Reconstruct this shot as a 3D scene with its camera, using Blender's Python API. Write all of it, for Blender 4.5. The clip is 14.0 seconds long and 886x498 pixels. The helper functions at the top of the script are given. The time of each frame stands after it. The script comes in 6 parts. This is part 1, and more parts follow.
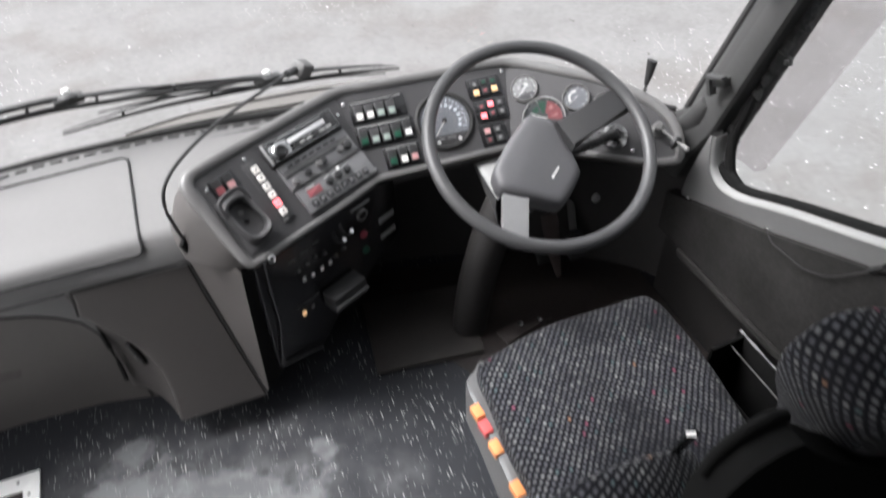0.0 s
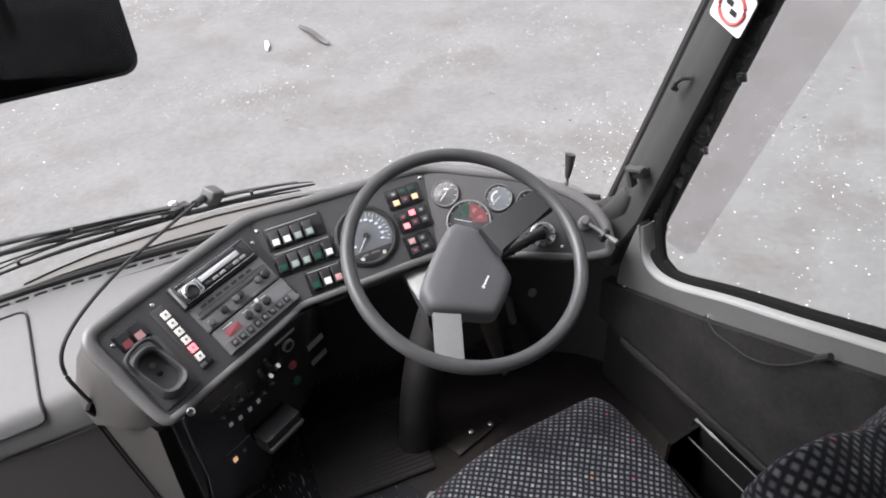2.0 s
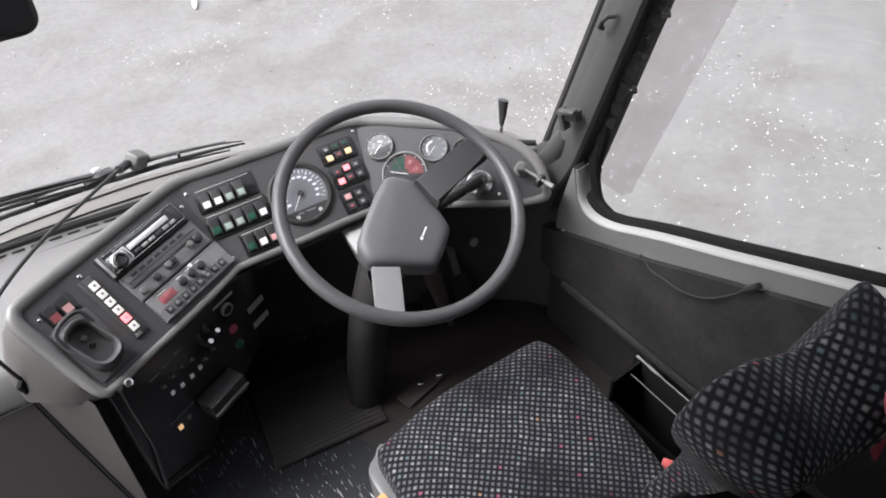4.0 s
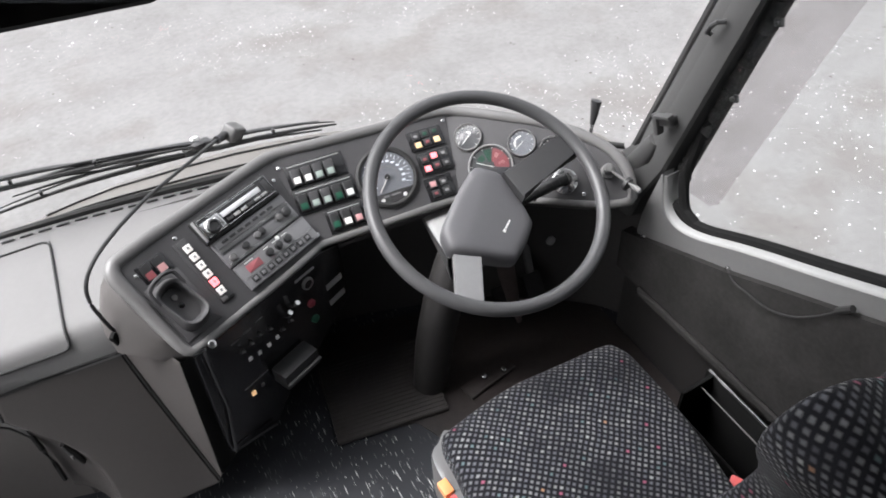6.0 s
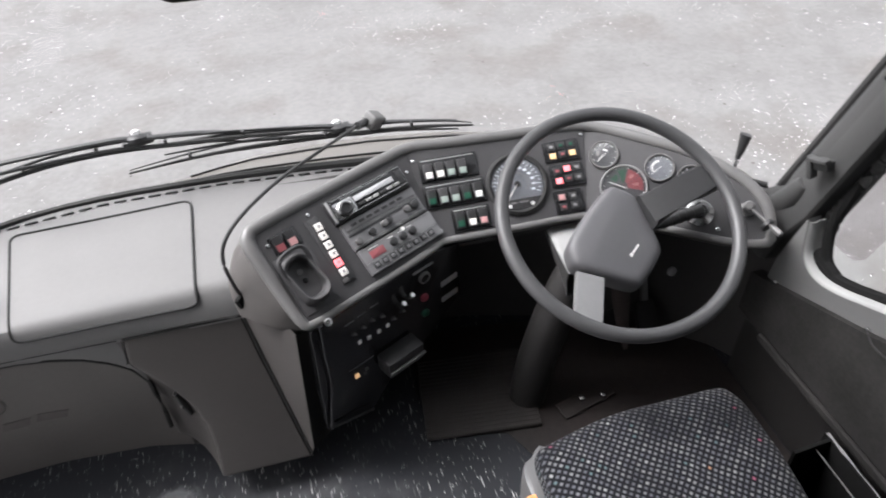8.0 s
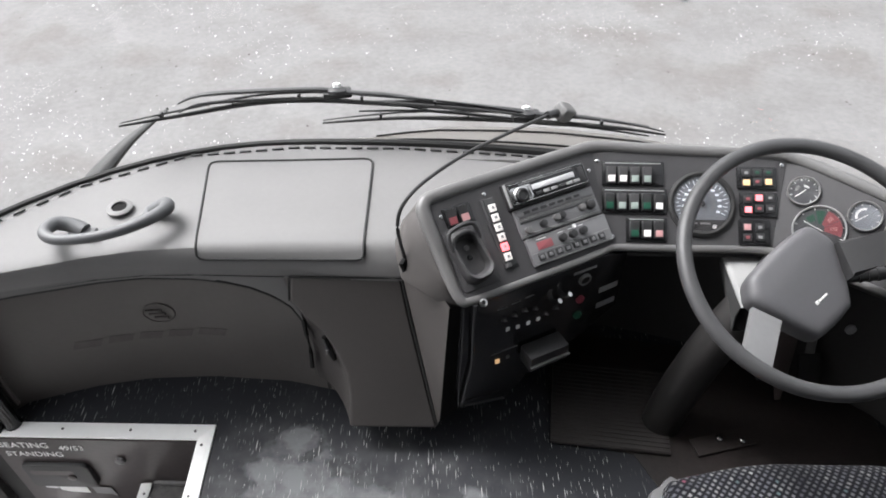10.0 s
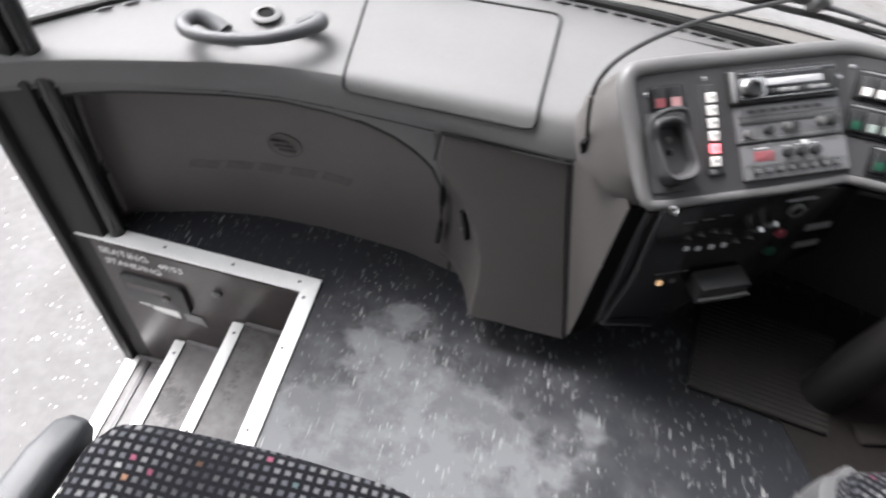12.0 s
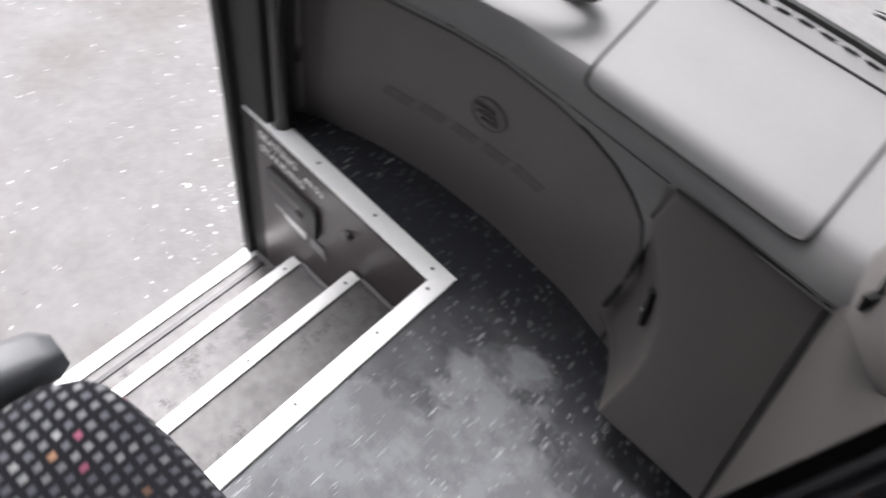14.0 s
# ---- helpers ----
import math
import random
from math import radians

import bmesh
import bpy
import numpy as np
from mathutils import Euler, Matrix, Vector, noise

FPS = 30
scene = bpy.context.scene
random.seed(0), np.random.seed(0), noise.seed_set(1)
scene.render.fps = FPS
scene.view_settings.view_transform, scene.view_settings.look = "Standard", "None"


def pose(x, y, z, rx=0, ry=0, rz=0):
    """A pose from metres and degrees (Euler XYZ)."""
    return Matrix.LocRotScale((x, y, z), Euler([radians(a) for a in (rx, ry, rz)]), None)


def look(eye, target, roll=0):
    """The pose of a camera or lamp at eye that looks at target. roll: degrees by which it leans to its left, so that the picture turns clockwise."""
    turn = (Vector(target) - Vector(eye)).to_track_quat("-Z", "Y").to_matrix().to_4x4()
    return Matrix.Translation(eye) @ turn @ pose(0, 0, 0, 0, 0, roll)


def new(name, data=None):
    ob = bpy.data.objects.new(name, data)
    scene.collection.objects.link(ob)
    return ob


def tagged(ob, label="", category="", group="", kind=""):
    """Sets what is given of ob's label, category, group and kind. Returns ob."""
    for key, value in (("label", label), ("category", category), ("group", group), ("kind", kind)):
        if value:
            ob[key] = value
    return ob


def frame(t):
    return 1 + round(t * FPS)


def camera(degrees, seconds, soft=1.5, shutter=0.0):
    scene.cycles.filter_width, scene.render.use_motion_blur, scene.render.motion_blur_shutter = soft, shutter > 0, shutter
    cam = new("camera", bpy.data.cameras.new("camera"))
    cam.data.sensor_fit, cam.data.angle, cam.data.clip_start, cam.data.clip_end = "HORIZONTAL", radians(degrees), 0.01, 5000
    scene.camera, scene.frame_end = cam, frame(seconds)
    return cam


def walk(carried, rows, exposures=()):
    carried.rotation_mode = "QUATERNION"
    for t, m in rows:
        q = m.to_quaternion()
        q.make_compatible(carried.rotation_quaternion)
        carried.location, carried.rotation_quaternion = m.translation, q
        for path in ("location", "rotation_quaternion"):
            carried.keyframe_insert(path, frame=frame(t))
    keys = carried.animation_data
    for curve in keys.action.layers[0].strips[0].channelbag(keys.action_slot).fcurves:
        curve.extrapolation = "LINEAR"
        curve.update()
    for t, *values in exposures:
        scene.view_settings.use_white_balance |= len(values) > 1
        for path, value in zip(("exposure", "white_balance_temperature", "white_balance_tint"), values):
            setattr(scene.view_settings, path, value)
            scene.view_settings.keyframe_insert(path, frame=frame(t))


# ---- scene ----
cam = camera(63.1, 14.0, 1.7, 0.6)
PATH = [
    (0, (0.052, -0.311, 1.629), (0.538, 1.01, 0.208), -3.0),
    (0.5, (0.154, -0.236, 1.636), (0.58, 1.179, 0.288), -6.8),
    (1, (0.159, -0.201, 1.648), (0.704, 1.168, 0.296), -6.0),
    (1.5, (0.155, -0.202, 1.654), (0.79, 1.164, 0.339), -5.1),
    (2, (0.153, -0.202, 1.657), (0.825, 1.162, 0.358), -5.2),
    (2.5, (0.184, -0.209, 1.648), (0.929, 1.08, 0.313), -5.7),
    (2.7, (0.192, -0.211, 1.646), (0.972, 1.035, 0.289), -5.5),
    (4.8, (0.155, -0.215, 1.638), (0.84, 1.033, 0.234), -5.0),
    (5, (0.146, -0.211, 1.639), (0.818, 1.05, 0.239), -4.9),
    (5.5, (0.138, -0.205, 1.638), (0.766, 1.079, 0.239), -4.5),
    (6, (0.124, -0.204, 1.638), (0.726, 1.102, 0.248), -4.4),
    (6.5, (0.108, -0.198, 1.636), (0.669, 1.126, 0.246), -4.0),
    (7, (0.094, -0.192, 1.631), (0.609, 1.149, 0.24), -3.6),
    (7.5, (0.08, -0.183, 1.634), (0.532, 1.19, 0.253), -2.7),
    (8, (0.068, -0.177, 1.639), (0.437, 1.235, 0.271), -2.9),
    (8.5, (0.054, -0.174, 1.638), (0.314, 1.264, 0.273), -3.0),
    (9, (0.042, -0.173, 1.628), (0.162, 1.29, 0.269), -4.1),
    (9.2, (0.04, -0.17, 1.639), (0.062, 1.297, 0.28), -4.6),
    (11.4, (-0.15, -0.137, 1.569), (-0.075, 1.238, 0.118), 3.4),
    (11.5, (-0.157, -0.125, 1.560), (-0.090, 1.239, 0.098), 3.4),
    (12, (-0.158, -0.040, 1.416), (-0.361, 1.188, -0.149), 4.3),
    (12.5, (-0.180, 0.044, 1.366), (-0.489, 1.288, -0.169), 3.3),
    (12.8, (-0.237, 0.086, 1.352), (-0.430, 1.288, -0.236), 10.4),
    (13, (-0.270, 0.103, 1.339), (-0.420, 1.297, -0.259), 15.2),
    (13.5, (-0.281, 0.164, 1.305), (-0.544, 1.246, -0.357), 15.9),
    (14, (-0.245, 0.203, 1.217), (-0.818, 1.192, -0.424), 14.6),
]
EXPOSURES = [(t, stops, 6450, tint) for t, stops, tint in ((0, 1.57, 10.5), (0.5, 1.59, 11), (1.5, 1.44, 12), (2.5, 1.42, 12), (5, 1.62, 11), (6.5, 1.61, 11), (8, 1.51, 11.5), (9, 1.45, 11), (11.5, 1.58, 9.5), (12, 1.74, 11.5), (12.5, 1.80, 11.5), (13, 1.74, 12), (13.5, 1.68, 12.5), (14, 1.54, 13))]
walk(cam, [(t, look(eye, target, roll)) for t, eye, target, roll in PATH], EXPOSURES)

# ---- light: a bright overcast sky ----
world = bpy.data.worlds.new("overcast_sky")
scene.world = world
world.use_nodes = True
wn = world.node_tree.nodes
wl = world.node_tree.links
sky = wn.new("ShaderNodeTexSky")
sky.sky_type = "NISHITA"
sky.sun_disc = False
sky.sun_elevation, sky.sun_rotation = radians(54), radians(300)
sky.dust_density = 6.0
grey = wn.new("ShaderNodeHueSaturation")
grey.inputs["Saturation"].default_value = 0.12
wl.new(sky.outputs["Color"], grey.inputs["Color"])
wl.new(grey.outputs["Color"], wn["Background"].inputs["Color"])
wn["Background"].inputs["Strength"].default_value = 0.15
sun_data = bpy.data.lights.new("sun", "SUN")
sun_data.energy, sun_data.angle, sun_data.color = 1.35, radians(32), (0.99, 0.97, 1.0)
sun = new("sun", sun_data)
sun.rotation_euler = Vector((0.55, -0.32, -0.77)).to_track_quat("-Z", "Y").to_euler()


# ---- materials ----
def material(name, base, rough=0.5, metal=0.0, grain=0.0, grain_scale=400.0, var=0.0, var_scale=6.0, bump_dist=0.001, coat=0.0, spec=0.5):
    """A plain surface with colour variation at two scales and a fine relief."""
    m = bpy.data.materials.new(name)
    m.use_nodes = True
    n, l = m.node_tree.nodes, m.node_tree.links
    b = n["Principled BSDF"]
    b.inputs["Roughness"].default_value = rough
    b.inputs["Metallic"].default_value = metal
    b.inputs["Specular IOR Level"].default_value = spec
    b.inputs["Coat Weight"].default_value = coat
    b.inputs["Base Color"].default_value = (*base, 1)
    tc = n.new("ShaderNodeTexCoord")
    if var:
        big, fine = n.new("ShaderNodeTexNoise"), n.new("ShaderNodeTexNoise")
        big.inputs["Scale"].default_value, big.inputs["Detail"].default_value = var_scale, 6
        fine.inputs["Scale"].default_value, fine.inputs["Detail"].default_value = var_scale * 14, 3
        l.new(tc.outputs["Object"], big.inputs["Vector"])
        l.new(tc.outputs["Object"], fine.inputs["Vector"])
        add = n.new("ShaderNodeMath")
        add.operation = "MULTIPLY_ADD"
        l.new(fine.outputs["Fac"], add.inputs[0])
        add.inputs[1].default_value = 0.4
        l.new(big.outputs["Fac"], add.inputs[2])
        ramp = n.new("ShaderNodeMapRange")
        ramp.inputs["From Min"].default_value, ramp.inputs["From Max"].default_value = 0.45, 0.95
        ramp.inputs["To Min"].default_value, ramp.inputs["To Max"].default_value = 1 - var, 1 + var
        l.new(add.outputs[0], ramp.inputs["Value"])
        mix = n.new("ShaderNodeVectorMath")
        mix.operation = "SCALE"
        mix.inputs[0].default_value = base
        l.new(ramp.outputs["Result"], mix.inputs["Scale"])
        l.new(mix.outputs[0], b.inputs["Base Color"])
        rr = n.new("ShaderNodeMapRange")
        rr.inputs["To Min"].default_value, rr.inputs["To Max"].default_value = max(rough - 0.12, 0.05), min(rough + 0.12, 1)
        l.new(big.outputs["Fac"], rr.inputs["Value"])
        l.new(rr.outputs["Result"], b.inputs["Roughness"])
    if grain:
        g = n.new("ShaderNodeTexNoise")
        g.inputs["Scale"].default_value, g.inputs["Detail"].default_value = grain_scale, 2
        l.new(tc.outputs["Object"], g.inputs["Vector"])
        bp = n.new("ShaderNodeBump")
        bp.inputs["Strength"].default_value, bp.inputs["Distance"].default_value = grain, bump_dist
        l.new(g.outputs["Fac"], bp.inputs["Height"])
        l.new(bp.outputs["Normal"], b.inputs["Normal"])
    return m


def stained(m, scale, low, high, dark):
    """Adds blotchy dirt with ragged edges to a surface made by material()."""
    n, l = m.node_tree.nodes, m.node_tree.links
    b = n["Principled BSDF"]
    clean = b.inputs["Base Color"].links[0].from_socket
    tc, blot, speck = n.new("ShaderNodeTexCoord"), n.new("ShaderNodeTexNoise"), n.new("ShaderNodeTexNoise")
    blot.inputs["Scale"].default_value, blot.inputs["Detail"].default_value, blot.inputs["Roughness"].default_value = scale, 10, 0.68
    speck.inputs["Scale"].default_value, speck.inputs["Detail"].default_value = scale * 30, 2
    add, span = n.new("ShaderNodeMath"), n.new("ShaderNodeMapRange")
    add.operation, add.inputs[1].default_value = "MULTIPLY_ADD", 0.22
    span.inputs["From Min"].default_value, span.inputs["From Max"].default_value = low, high
    span.inputs["To Min"].default_value, span.inputs["To Max"].default_value = 1.0, dark
    mul = n.new("ShaderNodeVectorMath")
    mul.operation = "SCALE"
    for q in (blot, speck):
        l.new(tc.outputs["Object"], q.inputs["Vector"])
    l.new(speck.outputs["Fac"], add.inputs[0])
    l.new(blot.outputs["Fac"], add.inputs[2])
    l.new(add.outputs[0], span.inputs["Value"])
    l.new(clean, mul.inputs[0])
    l.new(span.outputs["Result"], mul.inputs["Scale"])
    l.new(mul.outputs[0], b.inputs["Base Color"])
    return m


def glow(name, base, strength):
    m = material(name, base, 0.3)
    b = m.node_tree.nodes["Principled BSDF"]
    b.inputs["Emission Color"].default_value = (*base, 1)
    b.inputs["Emission Strength"].default_value = strength
    return m


def clear(name, tint=(1, 1, 1), gloss=0.05, rough=0.0):
    """Thin glass: what is behind it shows, with a faint mirror image on it."""
    m = bpy.data.materials.new(name)
    m.use_nodes = True
    n, l = m.node_tree.nodes, m.node_tree.links
    n.remove(n["Principled BSDF"])
    t, g, mix = n.new("ShaderNodeBsdfTransparent"), n.new("ShaderNodeBsdfGlossy"), n.new("ShaderNodeMixShader")
    t.inputs["Color"].default_value = (*tint, 1)
    g.inputs["Roughness"].default_value = rough
    mix.inputs["Fac"].default_value = gloss
    l.new(t.outputs[0], mix.inputs[1])
    l.new(g.outputs[0], mix.inputs[2])
    l.new(mix.outputs[0], n["Material Output"].inputs["Surface"])
    return m


def moquette(name, pitch=0.0116, back=(0.0085, 0.0086, 0.0108)):
    """Dark plush with a lattice of small grey-blue squares, a few of them pink or orange."""
    m = material(name, back, 0.95, grain=0.6, grain_scale=900, bump_dist=0.0015, spec=0.1)
    n, l = m.node_tree.nodes, m.node_tree.links
    b = n["Principled BSDF"]
    tc, sep = n.new("ShaderNodeTexCoord"), n.new("ShaderNodeSeparateXYZ")
    l.new(tc.outputs["UV"], sep.inputs[0])

    def math_(op, a, c):
        q = n.new("ShaderNodeMath")
        q.operation = op
        for k, v in enumerate((a, c)):
            if isinstance(v, (int, float)):
                q.inputs[k].default_value = v
            else:
                l.new(v, q.inputs[k])
        return q.outputs[0]

    p, q = sep.outputs[0], sep.outputs[1]
    warp = n.new("ShaderNodeTexNoise")
    warp.inputs["Scale"].default_value = 9.0
    l.new(tc.outputs["Object"], warp.inputs["Vector"])
    shift = math_("MULTIPLY", math_("SUBTRACT", warp.outputs["Fac"], 0.5), 0.012)
    pile = n.new("ShaderNodeTexNoise")
    pile.inputs["Scale"].default_value, pile.inputs["Detail"].default_value = 230.0, 2
    l.new(tc.outputs["Object"], pile.inputs["Vector"])
    fuzz = n.new("ShaderNodeSeparateColor")
    l.new(pile.outputs["Color"], fuzz.inputs[0])
    wob_u, wob_v = (math_("MULTIPLY", math_("SUBTRACT", fuzz.outputs[k], 0.5), 0.0026) for k in (0, 1))
    u = math_("DIVIDE", math_("ADD", math_("ADD", p, shift), wob_u), pitch)
    v = math_("DIVIDE", math_("ADD", math_("ADD", q, shift), wob_v), pitch)
    du = math_("ABSOLUTE", math_("SUBTRACT", math_("FRACT", u, 0.0), 0.5), 0.0)
    dv = math_("ABSOLUTE", math_("SUBTRACT", math_("FRACT", v, 0.0), 0.5), 0.0)
    near = math_("POWER", math_("ADD", math_("POWER", du, 5.0), math_("POWER", dv, 5.0)), 0.2)
    mask = n.new("ShaderNodeMapRange")
    mask.inputs["From Min"].default_value, mask.inputs["From Max"].default_value = 0.37, 0.13
    l.new(near, mask.inputs["Value"])
    cell = n.new("ShaderNodeCombineXYZ")
    l.new(math_("FLOOR", u, 0.0), cell.inputs[0])
    l.new(math_("FLOOR", v, 0.0), cell.inputs[1])
    rnd = n.new("ShaderNodeTexWhiteNoise")
    l.new(cell.outputs[0], rnd.inputs["Vector"])
    ramp = n.new("ShaderNodeValToRGB")
    ramp.color_ramp.interpolation = "CONSTANT"
    e = ramp.color_ramp.elements
    e[0].position, e[0].color = 0.0, (0.092, 0.094, 0.105, 1)
    e[1].position, e[1].color = 0.4, (0.135, 0.138, 0.143, 1)
    for pos, col in ((0.78, (0.17, 0.172, 0.172, 1)), (0.925, (0.235, 0.24, 0.235, 1)), (0.962, (0.085, 0.12, 0.125, 1)), (0.982, (0.24, 0.075, 0.115, 1)), (0.995, (0.28, 0.16, 0.10, 1))):
        x = e.new(pos)
        x.color = col
    l.new(rnd.outputs["Value"], ramp.inputs["Fac"])
    worn = n.new("ShaderNodeTexNoise")
    worn.inputs["Scale"].default_value, worn.inputs["Detail"].default_value = 7.0, 4
    l.new(tc.outputs["Object"], worn.inputs["Vector"])
    wr = n.new("ShaderNodeMapRange")
    wr.inputs["From Min"].default_value, wr.inputs["From Max"].default_value = 0.31, 0.55
    wr.inputs["To Min"].default_value, wr.inputs["To Max"].default_value = 0.26, 1.0
    l.new(worn.outputs["Fac"], wr.inputs["Value"])
    mix = n.new("ShaderNodeMix")
    mix.data_type = "RGBA"
    l.new(math_("MULTIPLY", mask.outputs["Result"], wr.outputs["Result"]), mix.inputs["Factor"])
    mix.inputs["A"].default_value = (*back, 1)
    l.new(ramp.outputs["Color"], mix.inputs["B"])
    l.new(mix.outputs["Result"], b.inputs["Base Color"])
    b.inputs["Sheen Weight"].default_value = 0.03
    return m


def vinyl_floor():
    """Dark navy safety vinyl with thin pale flecks, scuffed to grey in broken patches along the gangway, window sheen
    painted in.
    """
    m = material("floor_vinyl", (0.02, 0.022, 0.03), 0.5, spec=0.22, grain=0.35, grain_scale=260, bump_dist=0.0008)
    n, l = m.node_tree.nodes, m.node_tree.links
    b = n["Principled BSDF"]
    tc = n.new("ShaderNodeTexCoord")

    def noise_(scale, detail, rough=0.5):
        q = n.new("ShaderNodeTexNoise")
        q.inputs["Scale"].default_value, q.inputs["Detail"].default_value, q.inputs["Roughness"].default_value = scale, detail, rough
        l.new(tc.outputs["Object"], q.inputs["Vector"])
        return q.outputs["Fac"]

    def span(value, a, c, to_a=0.0, to_c=1.0):
        q = n.new("ShaderNodeMapRange")
        q.inputs["From Min"].default_value, q.inputs["From Max"].default_value = a, c
        q.inputs["To Min"].default_value, q.inputs["To Max"].default_value = to_a, to_c
        l.new(value, q.inputs["Value"])
        return q.outputs["Result"]

    def calc(op, a, c):
        q = n.new("ShaderNodeMath")
        q.operation = op
        for k, v in enumerate((a, c)):
            if isinstance(v, (int, float)):
                q.inputs[k].default_value = v
            else:
                l.new(v, q.inputs[k])
        return q.outputs[0]

    def blend(fac, a, c):
        q = n.new("ShaderNodeMix")
        q.data_type = "RGBA"
        l.new(fac, q.inputs["Factor"])
        for key, v in (("A", a), ("B", c)):
            if isinstance(v, tuple):
                q.inputs[key].default_value = (*v, 1)
            else:
                l.new(v, q.inputs[key])
        return q.outputs["Result"]

    # distance from the middle of the trodden part
    near = n.new("ShaderNodeVectorMath")
    near.operation = "SUBTRACT"
    near.inputs[1].default_value = (-0.30, 0.42, 0)
    l.new(tc.outputs["Object"], near.inputs[0])
    squash = n.new("ShaderNodeVectorMath")
    squash.operation = "MULTIPLY"
    squash.inputs[1].default_value = (1.05, 1.25, 0)
    l.new(near.outputs[0], squash.inputs[0])
    far = n.new("ShaderNodeVectorMath")
    far.operation = "LENGTH"
    l.new(squash.outputs[0], far.inputs[0])
    away = far.outputs["Value"]
    # soft grey of scuffing and painted window sheen, then sharper bald patches inside it with a dark crust at their
    # edge
    scuff_sheen = span(calc("ADD", away, calc("MULTIPLY", noise_(6.0, 8), -0.9)), 0.25, -0.10)
    edge = calc("ADD", away, calc("MULTIPLY", noise_(4.2, 7, 0.5), -1.25))
    bald = span(edge, -0.165, -0.245)
    crust = calc("MULTIPLY", calc("SUBTRACT", span(edge, -0.165, -0.185), bald), span(noise_(23.0, 3), 0.48, 0.60))
    scuffed = blend(span(noise_(14.0, 8), 0.35, 0.66), (0.029, 0.0305, 0.034), (0.088, 0.090, 0.094))
    worn = blend(span(noise_(7.0, 12, 0.62), 0.43, 0.53), (0.098, 0.101, 0.106), (0.142, 0.146, 0.152))
    col = blend(scuff_sheen, (0.0250, 0.0265, 0.0310), scuffed)
    col = blend(bald, col, worn)
    col = blend(crust, col, (0.03, 0.03, 0.033))
    # thin flecks, lying mostly fore and aft
    total = None
    for turn, scale, least in ((0.10, 30, 0.74), (-0.30, 50, 0.78), (0.42, 76, 0.80)):
        stretch = n.new("ShaderNodeMapping")
        stretch.inputs["Rotation"].default_value = (0, 0, turn)
        stretch.inputs["Scale"].default_value = (6.0, 0.5, 1)
        l.new(tc.outputs["Object"], stretch.inputs["Vector"])
        fleck = n.new("ShaderNodeTexVoronoi")
        fleck.inputs["Scale"].default_value = scale
        l.new(stretch.outputs[0], fleck.inputs["Vector"])
        pick = n.new("ShaderNodeSeparateColor")
        l.new(fleck.outputs["Color"], pick.inputs[0])
        one = calc("MULTIPLY", span(fleck.outputs["Distance"], 0.27, 0.16), calc("GREATER_THAN", pick.outputs[0], least))
        one = calc("MULTIPLY", one, span(pick.outputs[1], 0.0, 1.0, 0.15, 1.0))
        total = one if total is None else calc("MAXIMUM", total, one)
    total = calc("MULTIPLY", total, span(noise_(4.5, 3), 0.40, 0.58, 0.12, 1.0))
    total = calc("MULTIPLY", total, span(bald, 0.0, 1.0, 1.0, 0.45))
    col = blend(total, col, (0.70, 0.70, 0.68))
    l.new(col, b.inputs["Base Color"])
    l.new(span(bald, 0.0, 1.0, 0.46, 0.6), b.inputs["Roughness"])
    return m


def tarmac():
    """Old pale wet tarmac: blotches of grey and a little brown, fine chippings, damp sheen."""
    m = material("tarmac", (0.12, 0.12, 0.12), 0.8, grain=0.28, grain_scale=90, bump_dist=0.006, spec=0.25)
    n, l = m.node_tree.nodes, m.node_tree.links
    b = n["Principled BSDF"]
    tc = n.new("ShaderNodeTexCoord")
    big, small = n.new("ShaderNodeTexNoise"), n.new("ShaderNodeTexNoise")
    big.inputs["Scale"].default_value, big.inputs["Detail"].default_value, big.inputs["Roughness"].default_value = 1.6, 10, 0.66
    small.inputs["Scale"].default_value, small.inputs["Detail"].default_value = 26, 8
    l.new(tc.outputs["Object"], big.inputs["Vector"])
    l.new(tc.outputs["Object"], small.inputs["Vector"])
    ramp = n.new("ShaderNodeValToRGB")
    e = ramp.color_ramp.elements
    e[0].position, e[0].color = 0.3, (0.138, 0.135, 0.133, 1)
    e[1].position, e[1].color = 0.72, (0.184, 0.182, 0.181, 1)
    mid = e.new(0.5)
    mid.color = (0.162, 0.159, 0.158, 1)
    l.new(big.outputs["Fac"], ramp.inputs["Fac"])
    fine = n.new("ShaderNodeMapRange")
    fine.inputs["From Min"].default_value, fine.inputs["From Max"].default_value = 0.3, 0.7
    fine.inputs["To Min"].default_value, fine.inputs["To Max"].default_value = 0.92, 1.08
    l.new(small.outputs["Fac"], fine.inputs["Value"])
    mul = n.new("ShaderNodeVectorMath")
    mul.operation = "SCALE"
    # faint brown patches
    patch = n.new("ShaderNodeTexNoise")
    patch.inputs["Scale"].default_value, patch.inputs["Detail"].default_value = 1.7, 8
    l.new(tc.outputs["Object"], patch.inputs["Vector"])
    pm = n.new("ShaderNodeMapRange")
    pm.inputs["From Min"].default_value, pm.inputs["From Max"].default_value = 0.52, 0.68
    l.new(patch.outputs["Fac"], pm.inputs["Value"])
    brown = n.new("ShaderNodeMix")
    brown.data_type = "RGBA"
    l.new(pm.outputs["Result"], brown.inputs["Factor"])
    l.new(ramp.outputs["Color"], brown.inputs["A"])
    brown.inputs["B"].default_value = (0.138, 0.131, 0.127, 1)
    l.new(brown.outputs["Result"], mul.inputs[0])
    l.new(fine.outputs["Result"], mul.inputs["Scale"])
    l.new(mul.outputs[0], b.inputs["Base Color"])
    return m


